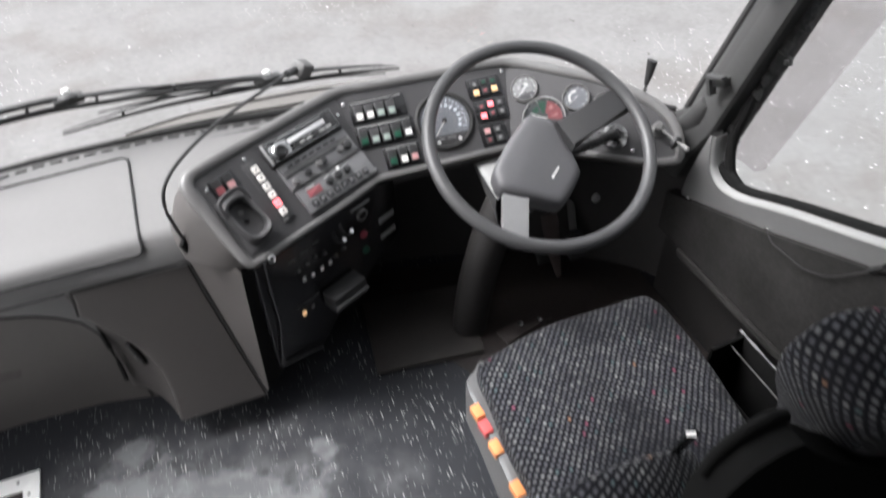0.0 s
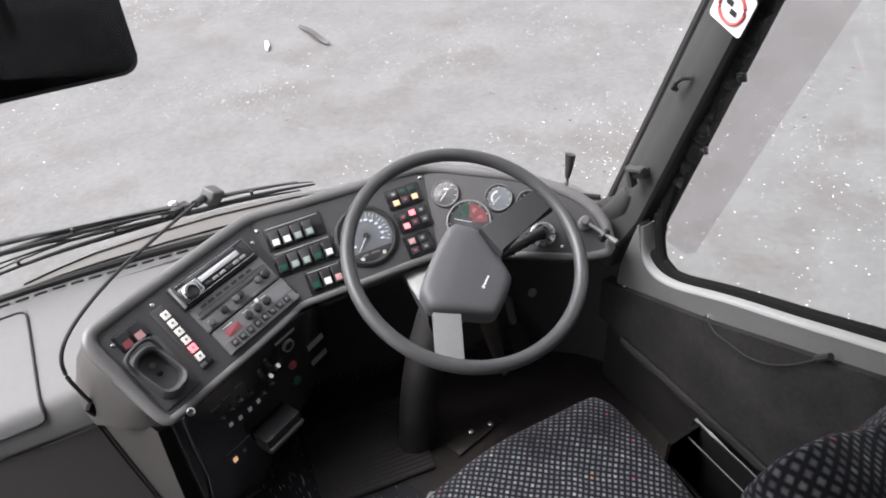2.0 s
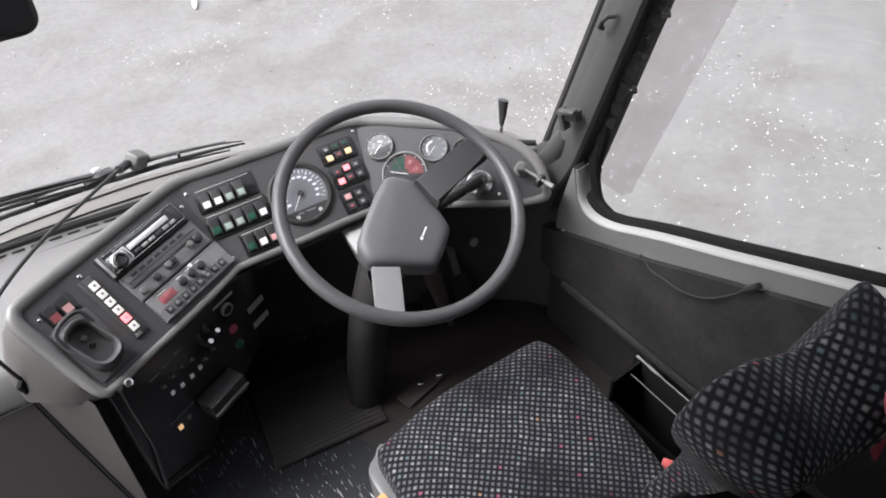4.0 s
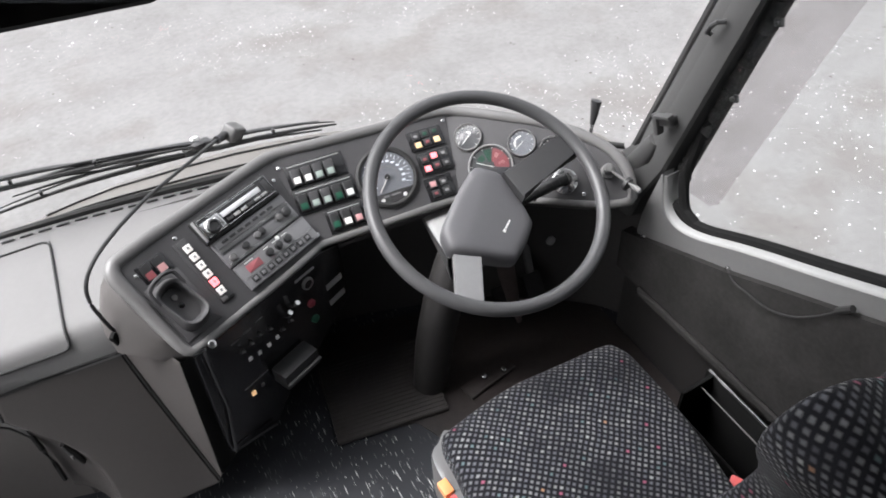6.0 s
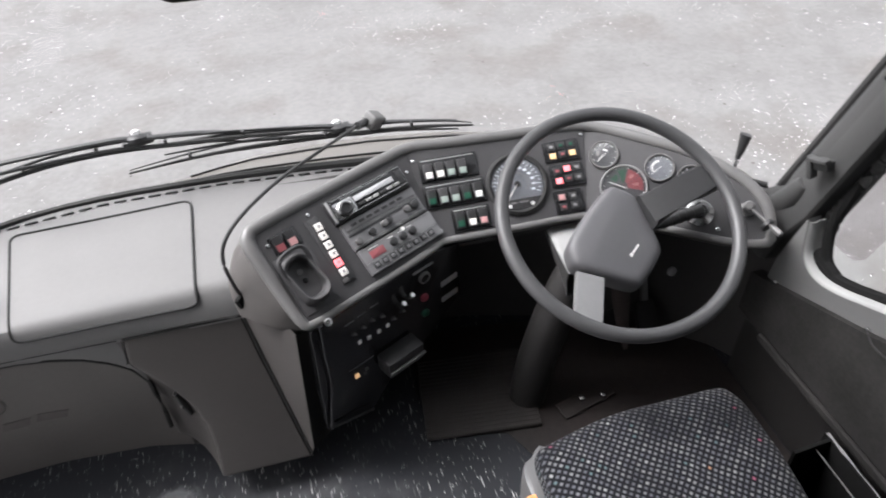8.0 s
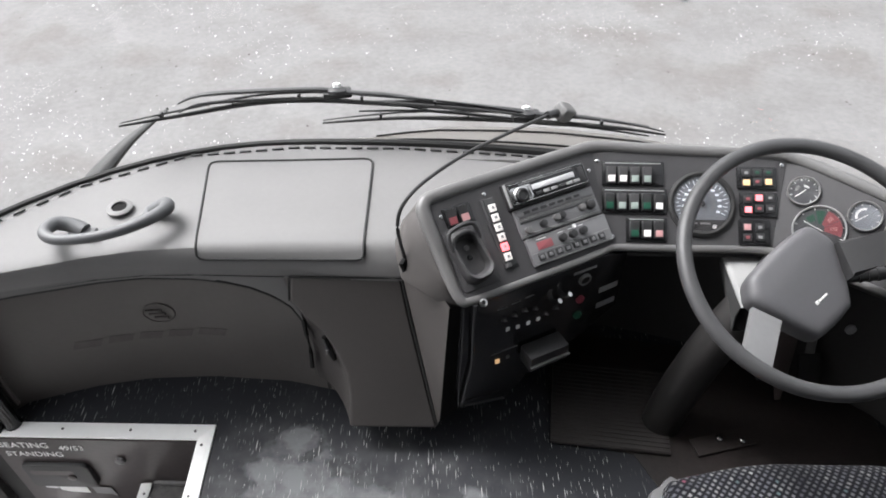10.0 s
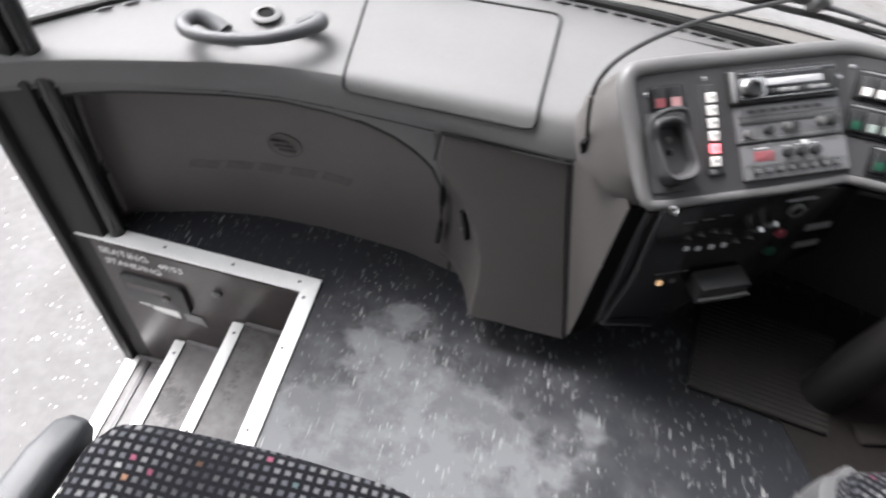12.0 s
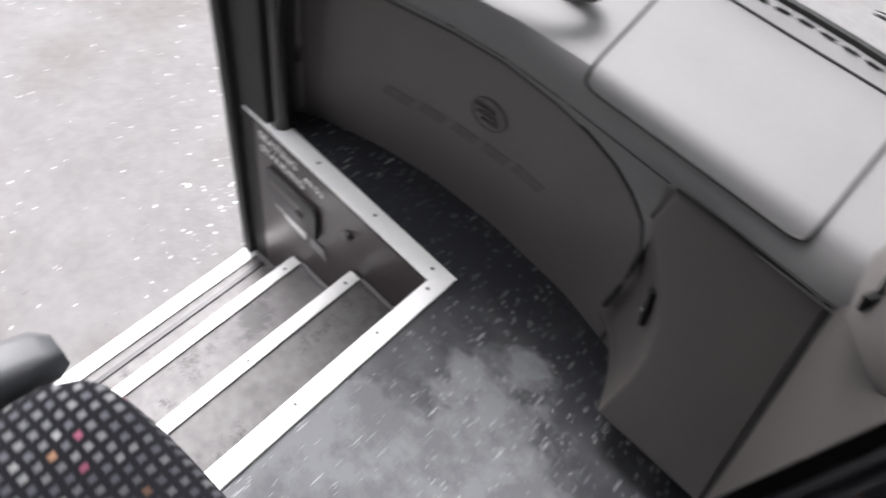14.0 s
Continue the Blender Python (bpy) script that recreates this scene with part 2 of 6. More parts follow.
DASH = material("grained_grey_plastic", (0.155, 0.153, 0.152), 0.56, spec=0.35, grain=0.35, grain_scale=700, var=0.06, bump_dist=0.0006)
FASCIA = material("dark_grey_moulding", (0.061, 0.0555, 0.0535), 0.5, grain=0.35, grain_scale=700, var=0.08, bump_dist=0.0006)
RIM = material("rim_plastic", (0.120, 0.118, 0.117), 0.40, grain=0.3, grain_scale=600, var=0.08, bump_dist=0.0005)
PANEL = material("panel_black", (0.050, 0.049, 0.051), 0.55, spec=0.35, grain=0.3, grain_scale=900, var=0.1, bump_dist=0.0004)
BLACK = material("black_plastic", (0.026, 0.026, 0.027), 0.42, grain=0.2, grain_scale=500, var=0.15, bump_dist=0.0005)
GLOSSY = material("gloss_black", (0.013, 0.013, 0.014), 0.16, var=0.1)
VOID = material("footwell_black", (0.034, 0.0318, 0.0315), 0.8, grain=0.4, grain_scale=300, var=0.2)
GAITER = material("dark_gaiter_plastic", (0.012, 0.0108, 0.0105), 0.6, grain=0.3, grain_scale=400, var=0.25)
MATT = material("matt_black", (0.007, 0.007, 0.007), 0.8, grain=0.3, grain_scale=300, var=0.2, spec=0.12)
WHEEL = material("wheel_rubber", (0.055, 0.055, 0.057), 0.45, grain=0.25, grain_scale=500, var=0.08, bump_dist=0.0005)
HUB = material("hub_pad", (0.098, 0.097, 0.102), 0.5, grain=0.3, grain_scale=800, var=0.06, bump_dist=0.0005)
GREYPL = material("mid_grey_plastic", (0.25, 0.25, 0.25), 0.5, grain=0.2, grain_scale=600, var=0.06)
SPOKE = material("spoke_metal", (0.15, 0.15, 0.152), 0.45, var=0.08)
# One grey plastic in two tones: tops paled as lit, the face shaded.
LIT_TOP = material("lit_top_plastic", (0.245, 0.245, 0.243), 0.58, grain=0.25, grain_scale=500, var=0.06)
SHADED_FACE = material("shaded_face_plastic", (0.115, 0.115, 0.114), 0.5, grain=0.3, grain_scale=500, var=0.08)
CABMAT = material("cab_floor_rubber", (0.020, 0.0155, 0.0145), 0.55, grain=0.4, grain_scale=200, var=0.5, var_scale=5.0)
RIBMAT = material("ribbed_mat_rubber", (0.026, 0.023, 0.022), 0.6, grain=0.3, grain_scale=300, var=0.35, var_scale=12.0)
PEDAL = material("brown_lever", (0.075, 0.060, 0.056), 0.55, grain=0.2, grain_scale=300, var=0.3)
GRIP = material("grab_handle_plastic", (0.10, 0.102, 0.106), 0.5, grain=0.25, grain_scale=500, var=0.08)
ALU = material("white_nosing", (0.92, 0.92, 0.91), 0.4, grain=0.15, grain_scale=200, var=0.05)
CHROME = material("bare_metal", (0.55, 0.55, 0.55), 0.25, metal=1.0, var=0.05)
WHITE = material("white_print", (0.85, 0.85, 0.84), 0.5)
DIALFACE = material("dial_face", (0.070, 0.072, 0.078), 0.35, var=0.05)
RUBBER = material("black_rubber", (0.011, 0.011, 0.011), 0.7, grain=0.3, grain_scale=300, var=0.2)
TREAD = stained(material("tread_vinyl", (0.112, 0.107, 0.107), 0.5, grain=0.2, grain_scale=240, var=0.6, var_scale=2.6), 6.5, 0.66, 0.74, 0.36)
KICK = material("kick_moulding", (0.100, 0.092, 0.088), 0.5, grain=0.35, grain_scale=700, var=0.1, bump_dist=0.0006)
EMBLEM = material("emblem_print", (0.077, 0.070, 0.067), 0.55, grain=0.35, grain_scale=700, var=0.25, var_scale=30.0)
PILLAR = material("pillar_plastic", (0.042, 0.042, 0.042), 0.55, grain=0.3, grain_scale=600, var=0.12, bump_dist=0.0006)
SHELL = material("seat_shell_grey", (0.098, 0.098, 0.10), 0.45, grain=0.2, grain_scale=500, var=0.08)
ARM = material("armrest_vinyl", (0.085, 0.088, 0.092), 0.5, grain=0.3, grain_scale=500, var=0.1)
RISER = material("riser_brown", (0.047, 0.0385, 0.038), 0.33, var=0.4, var_scale=6.0)
CLOTHWALL = material("side_trim_cloth", (0.0235, 0.0225, 0.022), 0.95, grain=0.7, grain_scale=600, var=0.4, var_scale=7.0, spec=0.1)
BODY = material("bus_paint", (0.118, 0.110, 0.102), 0.35, var=0.06, var_scale=3.0)
LINING = material("ceiling_lining", (0.14, 0.14, 0.14), 0.9, grain=0.4, var=0.06)
MIRROR = material("mirror_glass", (0.82, 0.83, 0.85), 0.03, metal=1.0)
SEAL = material("foam_seal", (0.012, 0.012, 0.012), 0.9, grain=0.9, grain_scale=120, bump_dist=0.004, var=0.3)
ORANGE = material("orange_plastic", (0.75, 0.28, 0.10), 0.45, var=0.06)
RED = material("red_plastic", (0.55, 0.09, 0.09), 0.45, var=0.06)
KNOBRED = material("dark_red_plastic", (0.30, 0.045, 0.07), 0.5, var=0.06)
GREEN = material("green_plastic", (0.012, 0.075, 0.045), 0.4)
PALEGREEN = material("pale_green_lens", (0.32, 0.38, 0.35), 0.35)
PINK = material("pink_lens", (0.55, 0.30, 0.30), 0.35)
DULLRED = material("dull_red_lens", (0.28, 0.08, 0.09), 0.35)
LITRED = glow("lit_red", (0.95, 0.15, 0.17), 1.1)
# Dial ticks and figures, given a glow of their own for brightness.
GLOWFIG = glow("glow_figures", (0.80, 0.84, 0.90), 0.22)
LITAMBER = glow("lit_amber", (0.80, 0.50, 0.26), 0.25)
# Pale white keys, lenses and needle, given a slight glow to brighten them.
PALEGLOW = glow("pale_glow", (0.78, 0.75, 0.72), 0.12)
UNIT = material("unit_face", (0.155, 0.155, 0.16), 0.34, grain=0.2, grain_scale=700, var=0.08)
DISPLAY = glow("dim_display", (0.45, 0.45, 0.46), 0.08)
MOQ = moquette("seat_moquette")
MOQ_BACK = moquette("backrest_moquette", 0.0146)
MOQ_CREW = moquette("crew_seat_moquette", 0.0128)
FLOORV = vinyl_floor()
TARMAC = tarmac()
GLASS = clear("window_glass", (0.96, 0.97, 0.97), 0.018)
LENS = clear("dial_glass", (0.97, 0.97, 0.97), 0.09, 0.03)
# Dial colour paled to carry the glare on its glass.
SPEEDO = material("glared_dial_face", (0.21, 0.222, 0.245), 0.35, var=0.05)
SPEEDO_GLASS = clear("speedometer_glass", (0.97, 0.97, 0.97), 0.12, 0.05)
FROST = clear("frosted_strip", (0.925, 0.91, 0.915), 0.06, 0.35)
CHIP = material("dark_chipping", (0.045, 0.038, 0.034), 0.8)
BEAD = material("ice_bead", (0.72, 0.71, 0.71), 0.15)


# ---- building blocks ----
def thing(name, label, category, group="", at=(0, 0, 0)):
    ob = new(name)
    ob.empty_display_size = 0.05
    ob.location = at
    return tagged(ob, label, category, group)


def mesh_of(name, bm, mat, angle=40):
    bmesh.ops.recalc_face_normals(bm, faces=bm.faces)
    me = bpy.data.meshes.new(name)
    for f in bm.faces:
        f.smooth = True
    bm.to_mesh(me)
    bm.free()
    me.set_sharp_from_angle(angle=radians(angle))
    me.materials.append(mat)
    return me


def part(name, bm, mat, parent=None, label="", angle=40):
    ob = new(name, mesh_of(name, bm, mat, angle))
    if parent is not None:
        up = parent
        while up is not None:
            ob.location = ob.location - up.location
            up = up.parent
        ob.parent = parent
    if label:
        ob["label"] = label
    return ob


def structure(name, bm, mat, label, category, angle=40):
    return tagged(part(name, bm, mat, None, "", angle), label, category, kind="structure")


def box(size, m=Matrix(), bevel=0.0, seg=2):
    bm = bmesh.new()
    bmesh.ops.create_cube(bm, size=1.0, matrix=Matrix.Diagonal((*size, 1)))
    if bevel:
        bmesh.ops.bevel(bm, geom=bm.edges[:], offset=bevel, segments=seg, profile=0.6, affect="EDGES")
    bm.transform(m)
    return bm


def join(*bms):
    out = bmesh.new()
    for b in bms:
        tmp = bpy.data.meshes.new("tmp")
        b.to_mesh(tmp)
        b.free()
        out.from_mesh(tmp)
        bpy.data.meshes.remove(tmp)
    return out


def prism(poly, depth, m=Matrix(), bevel=0.0, seg=2):
    """A plate: the outline (x, y) at z = 0, thick downwards by depth, laid by m."""
    bm = bmesh.new()
    top = [bm.verts.new((x, y, 0)) for x, y in poly]
    low = [bm.verts.new((x, y, -depth)) for x, y in poly]
    bm.faces.new(top)
    bm.faces.new(low[::-1])
    for i in range(len(poly)):
        j = (i + 1) % len(poly)
        bm.faces.new((top[i], low[i], low[j], top[j]))
    if bevel:
        rim = [e for e in bm.edges if all(v in top for v in e.verts)]
        bmesh.ops.bevel(bm, geom=rim, offset=bevel, segments=seg, profile=0.5, affect="EDGES")
    bm.transform(m)
    return bm


def rounded(w, h, r, n=5, cx=0.0, cy=0.0):
    out = []
    for k, (sx, sy) in enumerate(((1, 1), (-1, 1), (-1, -1), (1, -1))):
        for i in range(n + 1):
            a = radians(90 * k + 90 * i / n)
            out.append((cx + sx * (w / 2 - r) + r * math.cos(a), cy + sy * (h / 2 - r) + r * math.sin(a)))
    return out


def smooth_path(pts, n=6, closed=False):
    """Catmull-Rom through the points."""
    p = [Vector(q) for q in pts]
    out, last = [], len(p) if closed else len(p) - 1
    for i in range(last):
        a, b, c, d = (p[(i + k) % len(p)] if closed else p[min(max(i + k, 0), len(p) - 1)] for k in (-1, 0, 1, 2))
        for s in range(n):
            t = s / n
            out.append(0.5 * ((2 * b) + (c - a) * t + (2 * a - 5 * b + 4 * c - d) * t * t + (3 * b - a - 3 * c + d) * t ** 3))
    if not closed:
        out.append(p[-1])
    return out


def tube(pts, r, seg=10, closed=False, squash=1.0, up=(0, 0, 1)):
    """A round bar along the points; r may be a list; squash flattens it along up."""
    bm = bmesh.new()
    pts = [Vector(p) for p in pts]
    rings, n = [], len(pts)
    for i, p in enumerate(pts):
        a = pts[(i - 1) % n] if closed or i else pts[0]
        b = pts[(i + 1) % n] if closed or i < n - 1 else pts[-1]
        d = (b - a).normalized()
        side = d.cross(Vector(up))
        side = side.normalized() if side.length > 1e-4 else d.orthogonal().normalized()
        top = side.cross(d)
        rad = r[i] if isinstance(r, (list, tuple)) else r
        rings.append([bm.verts.new(p + rad * (math.cos(2 * math.pi * k / seg) * side + squash * math.sin(2 * math.pi * k / seg) * top)) for k in range(seg)])
    for i in range(n if closed else n - 1):
        a, b = rings[i], rings[(i + 1) % n]
        for k in range(seg):
            bm.faces.new((a[k], a[(k + 1) % seg], b[(k + 1) % seg], b[k]))
    if not closed:
        bm.faces.new(rings[0][::-1])
        bm.faces.new(rings[-1])
    return bm


def lathe(profile, m=Matrix(), seg=28):
    """Turned about z: profile of (radius, z)."""
    bm = bmesh.new()
    rings = [[bm.verts.new((r * math.cos(2 * math.pi * k / seg), r * math.sin(2 * math.pi * k / seg), z)) for k in range(seg)] for r, z in profile]
    for a, b in zip(rings, rings[1:]):
        for k in range(seg):
            bm.faces.new((a[k], a[(k + 1) % seg], b[(k + 1) % seg], b[k]))
    bm.faces.new(rings[0][::-1])
    bm.faces.new(rings[-1])
    bm.transform(m)
    return bm


def sheet(rows, thick=0.0):
    """A surface through rows of points, thickened along its normals."""
    bm = bmesh.new()
    grid = [[bm.verts.new(p) for p in row] for row in rows]
    for a, b in zip(grid, grid[1:]):
        for k in range(len(a) - 1):
            bm.faces.new((a[k], a[k + 1], b[k + 1], b[k]))
    if thick:
        # the thickness goes to the hidden side, forward and down
        bmesh.ops.recalc_face_normals(bm, faces=bm.faces)
        bm.normal_update()
        away, twin = Vector((0.15, 0.6, -0.8)), {}
        for v in bm.verts[:]:
            d = v.normal if v.normal.dot(away) > 0 else -v.normal
            twin[v] = bm.verts.new(v.co + d * thick)
        for f in bm.faces[:]:
            bm.faces.new([twin[v] for v in f.verts])
        for e in [e for e in bm.edges if len(e.link_faces) == 1 and all(v in twin for v in e.verts)]:
            a, b = e.verts
            bm.faces.new((a, b, twin[b], twin[a]))
    return bm


def lettering(name, text, size, m, mat, parent, depth=0.0006):
    cu = bpy.data.curves.new(name, "FONT")
    cu.body, cu.size, cu.extrude, cu.align_x, cu.align_y = text, size, depth, "LEFT", "CENTER"
    tmp = bpy.data.objects.new(name, cu)
    scene.collection.objects.link(tmp)
    bpy.context.view_layer.update()
    me = bpy.data.meshes.new_from_object(tmp)
    bpy.data.objects.remove(tmp)
    bpy.data.curves.remove(cu)
    me.transform(m)
    me.materials.clear()
    me.materials.append(mat)
    ob = new(name, me)
    ob.parent = parent
    return ob


def interp(x, xs, ys):
    return float(np.interp(x, xs, ys))
# ---- the shell of the bus ----
FRONT_X = [-1.3, -1.25, -1.15, -1.044, -0.857, -0.627, -0.36, -0.09, 0.18, 0.5, 0.8, 1.0, 1.12, 1.2, 1.25]
FRONT_Y = [0.80, 0.88, 0.98, 1.079, 1.232, 1.345, 1.371, 1.357, 1.32, 1.26, 1.16, 1.03, 0.93, 0.80, 0.70]
RAKE = 0.36
GROUND = -0.95
CEIL = 1.98


def nose(x, z=0.57, off=0.0):
    """The windscreen's place in plan at a height."""
    return interp(x, FRONT_X, FRONT_Y) - RAKE * (z - 0.57) + off


def box_between(a, b, bevel=0.0):
    return box([b[i] - a[i] for i in range(3)], Matrix.Translation([(a[i] + b[i]) / 2 for i in range(3)]), bevel)


# ground, one sheet to the horizon
bm = bmesh.new()
bmesh.ops.create_grid(bm, x_segments=2, y_segments=2, size=600, matrix=Matrix.Translation((0, 0, GROUND)))
structure("ground", bm, TARMAC, "wet pale grey tarmac yard with darker blotches", "ground")

# floor: beside and before the step well
WELL_X0, WELL_X1, WELL_Y0, WELL_Y1 = -1.25, -0.60, -0.25, 0.90
floor_outline = [(-0.60, -3.2), (1.19, -3.2), (1.19, 0.80), (1.0, 1.02), (0.8, 1.15), (0.5, 1.25), (0.18, 1.31), (-0.3, 1.35), (-0.6, 1.33), (-0.9, 1.18), (-1.19, 0.93), (-0.60, 0.90)]
structure("floor", prism(floor_outline, 0.05), FLOORV, "dark navy flecked vinyl floor worn grey in the gangway, with painted sheen", "floor")
structure("floor_rear", prism([(-1.19, -3.2), (-0.602, -3.2), (-0.602, WELL_Y0), (-1.19, WELL_Y0)], 0.05), FLOORV, "dark navy flecked vinyl floor behind the steps", "floor")

structure("cab_floor", prism([(0.46, 0.10), (1.115, 0.10), (1.115, 0.93), (0.9, 1.08), (0.31, 1.2), (0.268, 0.84), (0.47, 0.79), (0.56, 0.60)], 0.004, Matrix.Translation((0, 0, 0.0045)), 0.001), CABMAT, "black grimy rubber floor covering round the pedals", "floor")

# ceiling and rear, closing the saloon
structure("ceiling", box_between((-1.27, -3.25, CEIL), (1.27, 0.75, CEIL + 0.05)), LINING, "pale grey ceiling lining", "ceiling")
structure("wall_rear", box_between((-1.25, -3.25, -0.05), (1.25, -3.2, CEIL)), CLOTHWALL, "dark cloth-lined rear partition", "wall")

# offside wall behind the cab: panel, window band, cove
WIN_REAR = -0.35
structure("wall_right_low", box_between((1.19, -3.2, -0.9), (1.25, WIN_REAR, 0.80)), BODY, "offside lower body wall", "wall")
# Unseen solid upper wall, added to cut window light from behind.
structure("wall_right_high", box_between((1.19, -3.2, 0.801), (1.25, WIN_REAR, CEIL)), CLOTHWALL, "unseen dark offside wall added to dim the cab", "wall")
structure("cab_header", box_between((1.19, WIN_REAR, 1.70), (1.25, 0.45, CEIL)), LINING, "pale header above the driver's window", "wall")
# Unseen partition, added to keep light off the back of the seat.
structure("shade_partition", box_between((0.36, -0.46, 0.0), (1.19, -0.43, 1.25)), CLOTHWALL, "unseen dark cloth partition added to shade the seat back", "partition")
structure("wall_left_low", box_between((-1.25, -3.2, -0.9), (-1.19, WELL_Y0, 0.80)), BODY, "nearside lower body wall", "wall")
structure("wall_left_high", box_between((-1.25, -3.2, 1.82), (-1.19, 0.55, CEIL)), LINING, "nearside cove panel above the windows", "wall")
# Unseen wall over the rear windows, added to darken the interior.
structure("wall_left_blocked", box_between((-1.25, -3.2, 0.801), (-1.19, -1.05, 1.819)), CLOTHWALL, "unseen dark nearside wall added to cut the window light", "wall")
structure("window_pillar_1", box_between((-1.25, WELL_Y0 - 0.07, 0.801), (-1.19, WELL_Y0, 1.819)), BLACK, "black window pillar", "pillar")

# cab side wall, with a window whose sill falls towards the front
SILL = [(0.735, 0.40), (0.64, 0.407), (0.50, 0.46), (0.31, 0.55), (0.10, 0.65), (WIN_REAR, 0.80)]

outline = [(-0.36, -0.9), (0.80, -0.9), (0.80, 0.45)] + SILL + [(-0.36, 0.80)]
side = prism(outline, 0.06, Matrix(((0, 0, 1, 1.25), (1, 0, 0, 0), (0, 1, 0, 0), (0, 0, 0, 1))))
structure("wall_right_cab", side, BODY, "offside cab wall below the driver's window", "wall")

# inner trim of the cab wall: cloth panel below a pale sill moulding
lower = prism([(-0.35, 0.26), (0.80, 0.26), (0.80, 0.386), (0.74, 0.408), (0.601, 0.467), (0.469, 0.523), (0.358, 0.577), (0.264, 0.622), (0.089, 0.707), (-0.35, 0.911)], 0.03, Matrix(((0, 0, -1, 1.085), (1, 0, 0, 0), (0, 1, 0, 0), (0, 0, 0, 1))))
structure("side_trim", lower, CLOTHWALL, "dark grey carpeted trim on the cab side wall", "trim")
structure("trim_edge", tube([(1.078, y, 0.272 + 0.03 * (0.3 - y)) for y in (0.70, 0.45, 0.2, -0.1, -0.34)], 0.013, 8, squash=0.6, up=(1, 0, 0)), CLOTHWALL, "dark edging along the carpeted trim", "trim")
structure("side_trim_low", box_between((1.12, -0.35, 0.0), (1.185, 0.80, 0.262)), GAITER, "black lower kick trim along the cab side", "trim")
# sill moulding: upright face darkened as shaded, rounded top paled as lit, swept up at the front corner
sill_path = [(-0.35, 0.955), (0.0, 0.798), (0.20, 0.706), (0.31, 0.655), (0.434, 0.600), (0.51, 0.563), (0.575, 0.530), (0.625, 0.513), (0.662, 0.513), (0.689, 0.531), (0.703, 0.565), (0.713, 0.622)]
sill_path = [(p.x, p.y) for p in smooth_path([(y, z, 0) for y, z in sill_path], 4)]
rows = []
for i, (y, z) in enumerate(sill_path[:-1]):
    a, b = sill_path[max(i - 1, 0)], sill_path[min(i + 1, len(sill_path) - 1)]
    t = Vector((b[0] - a[0], b[1] - a[1])).normalized()
    m = Vector((t.y, -t.x))
    fade = min(1.0, (len(sill_path) - 2 - i) / 9)
    rows.append([(x, y + m.x * o, z + m.y * o) for x, o in ((1.140, -0.002), (1.104 + 0.022 * fade, -0.004), (1.106, -0.003), (1.1015, -0.0005), (1.0995, 0.004), (1.099, 0.009))])
sill = structure("window_sill", sheet(rows, 0.003), LIT_TOP, "grey moulded sill below the driver's window, its top paled as lit", "sill")
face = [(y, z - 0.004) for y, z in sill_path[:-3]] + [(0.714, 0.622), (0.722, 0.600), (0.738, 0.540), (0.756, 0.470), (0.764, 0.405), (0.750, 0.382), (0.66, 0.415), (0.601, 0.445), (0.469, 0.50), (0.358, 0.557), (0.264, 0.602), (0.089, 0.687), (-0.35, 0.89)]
part("sill_face", prism(face[::-1], 0.03, Matrix(((0, 0, -1, 1.0985), (1, 0, 0, 0), (0, 1, 0, 0), (0, 0, 0, 1))), 0.003), SHADED_FACE, sill, "grey face of the sill moulding, darkened as shaded")

# driver's window: rubber frame, pane, frosted strip along its front edge
win = thing("window_1", "driver's side window in a black rubber frame", "window")
win["kind"] = "structure"
front_edge = [(0.715 - 0.285 * (z - 0.585), z) for z in (0.56, 0.8, 1.1, 1.4, 1.68)]
seal_line = [(1.131, y, z + 0.006) for y, z in sill_path[:-6:3]] + [(1.132, 0.624, 0.521), (1.133, 0.656, 0.530), (1.136, 0.674, 0.553), (1.142, 0.690, 0.60), (1.150, 0.688, 0.66)] + [(1.160, y + 0.012, z) for y, z in front_edge[1:]]
part("window_frame", tube(smooth_path(seal_line, 4), 0.0130, 8), MATT, win, "black rubber window seal")
pane = prism([(-0.30, 0.93), (0.0, 0.80), (0.20, 0.708), (0.434, 0.602), (0.575, 0.532), (0.625, 0.516), (0.68, 0.540)] + front_edge[1:] + [(-0.30, 1.69)], 0.004, Matrix(((0, 0, 1, 1.146), (1, 0, 0, 0), (0, 1, 0, 0), (0, 0, 0, 1))))
pane_ob = part("pane", pane, GLASS, win, "clear side window pane")
pane_ob.visible_shadow = False
strip = prism([(0.80, 0.50), (0.74, 0.490), (0.672, 0.497), (0.651, 0.518), (0.640, 0.556), (0.521, 0.945), (0.45, 1.167), (0.31, 1.60), (0.52, 1.66), (0.67, 1.12)], 0.004, Matrix(((0, 0, 1, 1.228), (1, 0, 0, 0), (0, 1, 0, 0), (0, 0, 0, 1))))
strip_ob = part("wind_deflector", strip, FROST, win, "frosted plastic wind deflector strip")
strip_ob.visible_shadow = False

# offside screen pillar with its foam edge
pil = thing("screen_pillar", "dark grey windscreen pillar raked back beside the cab", "pillar")
pil["kind"] = "structure"


def pillar_at(z):
    return 0.853 - 0.35 * (z - 0.57), 0.738 - 0.285 * (z - 0.57)


rows, flank = [], []
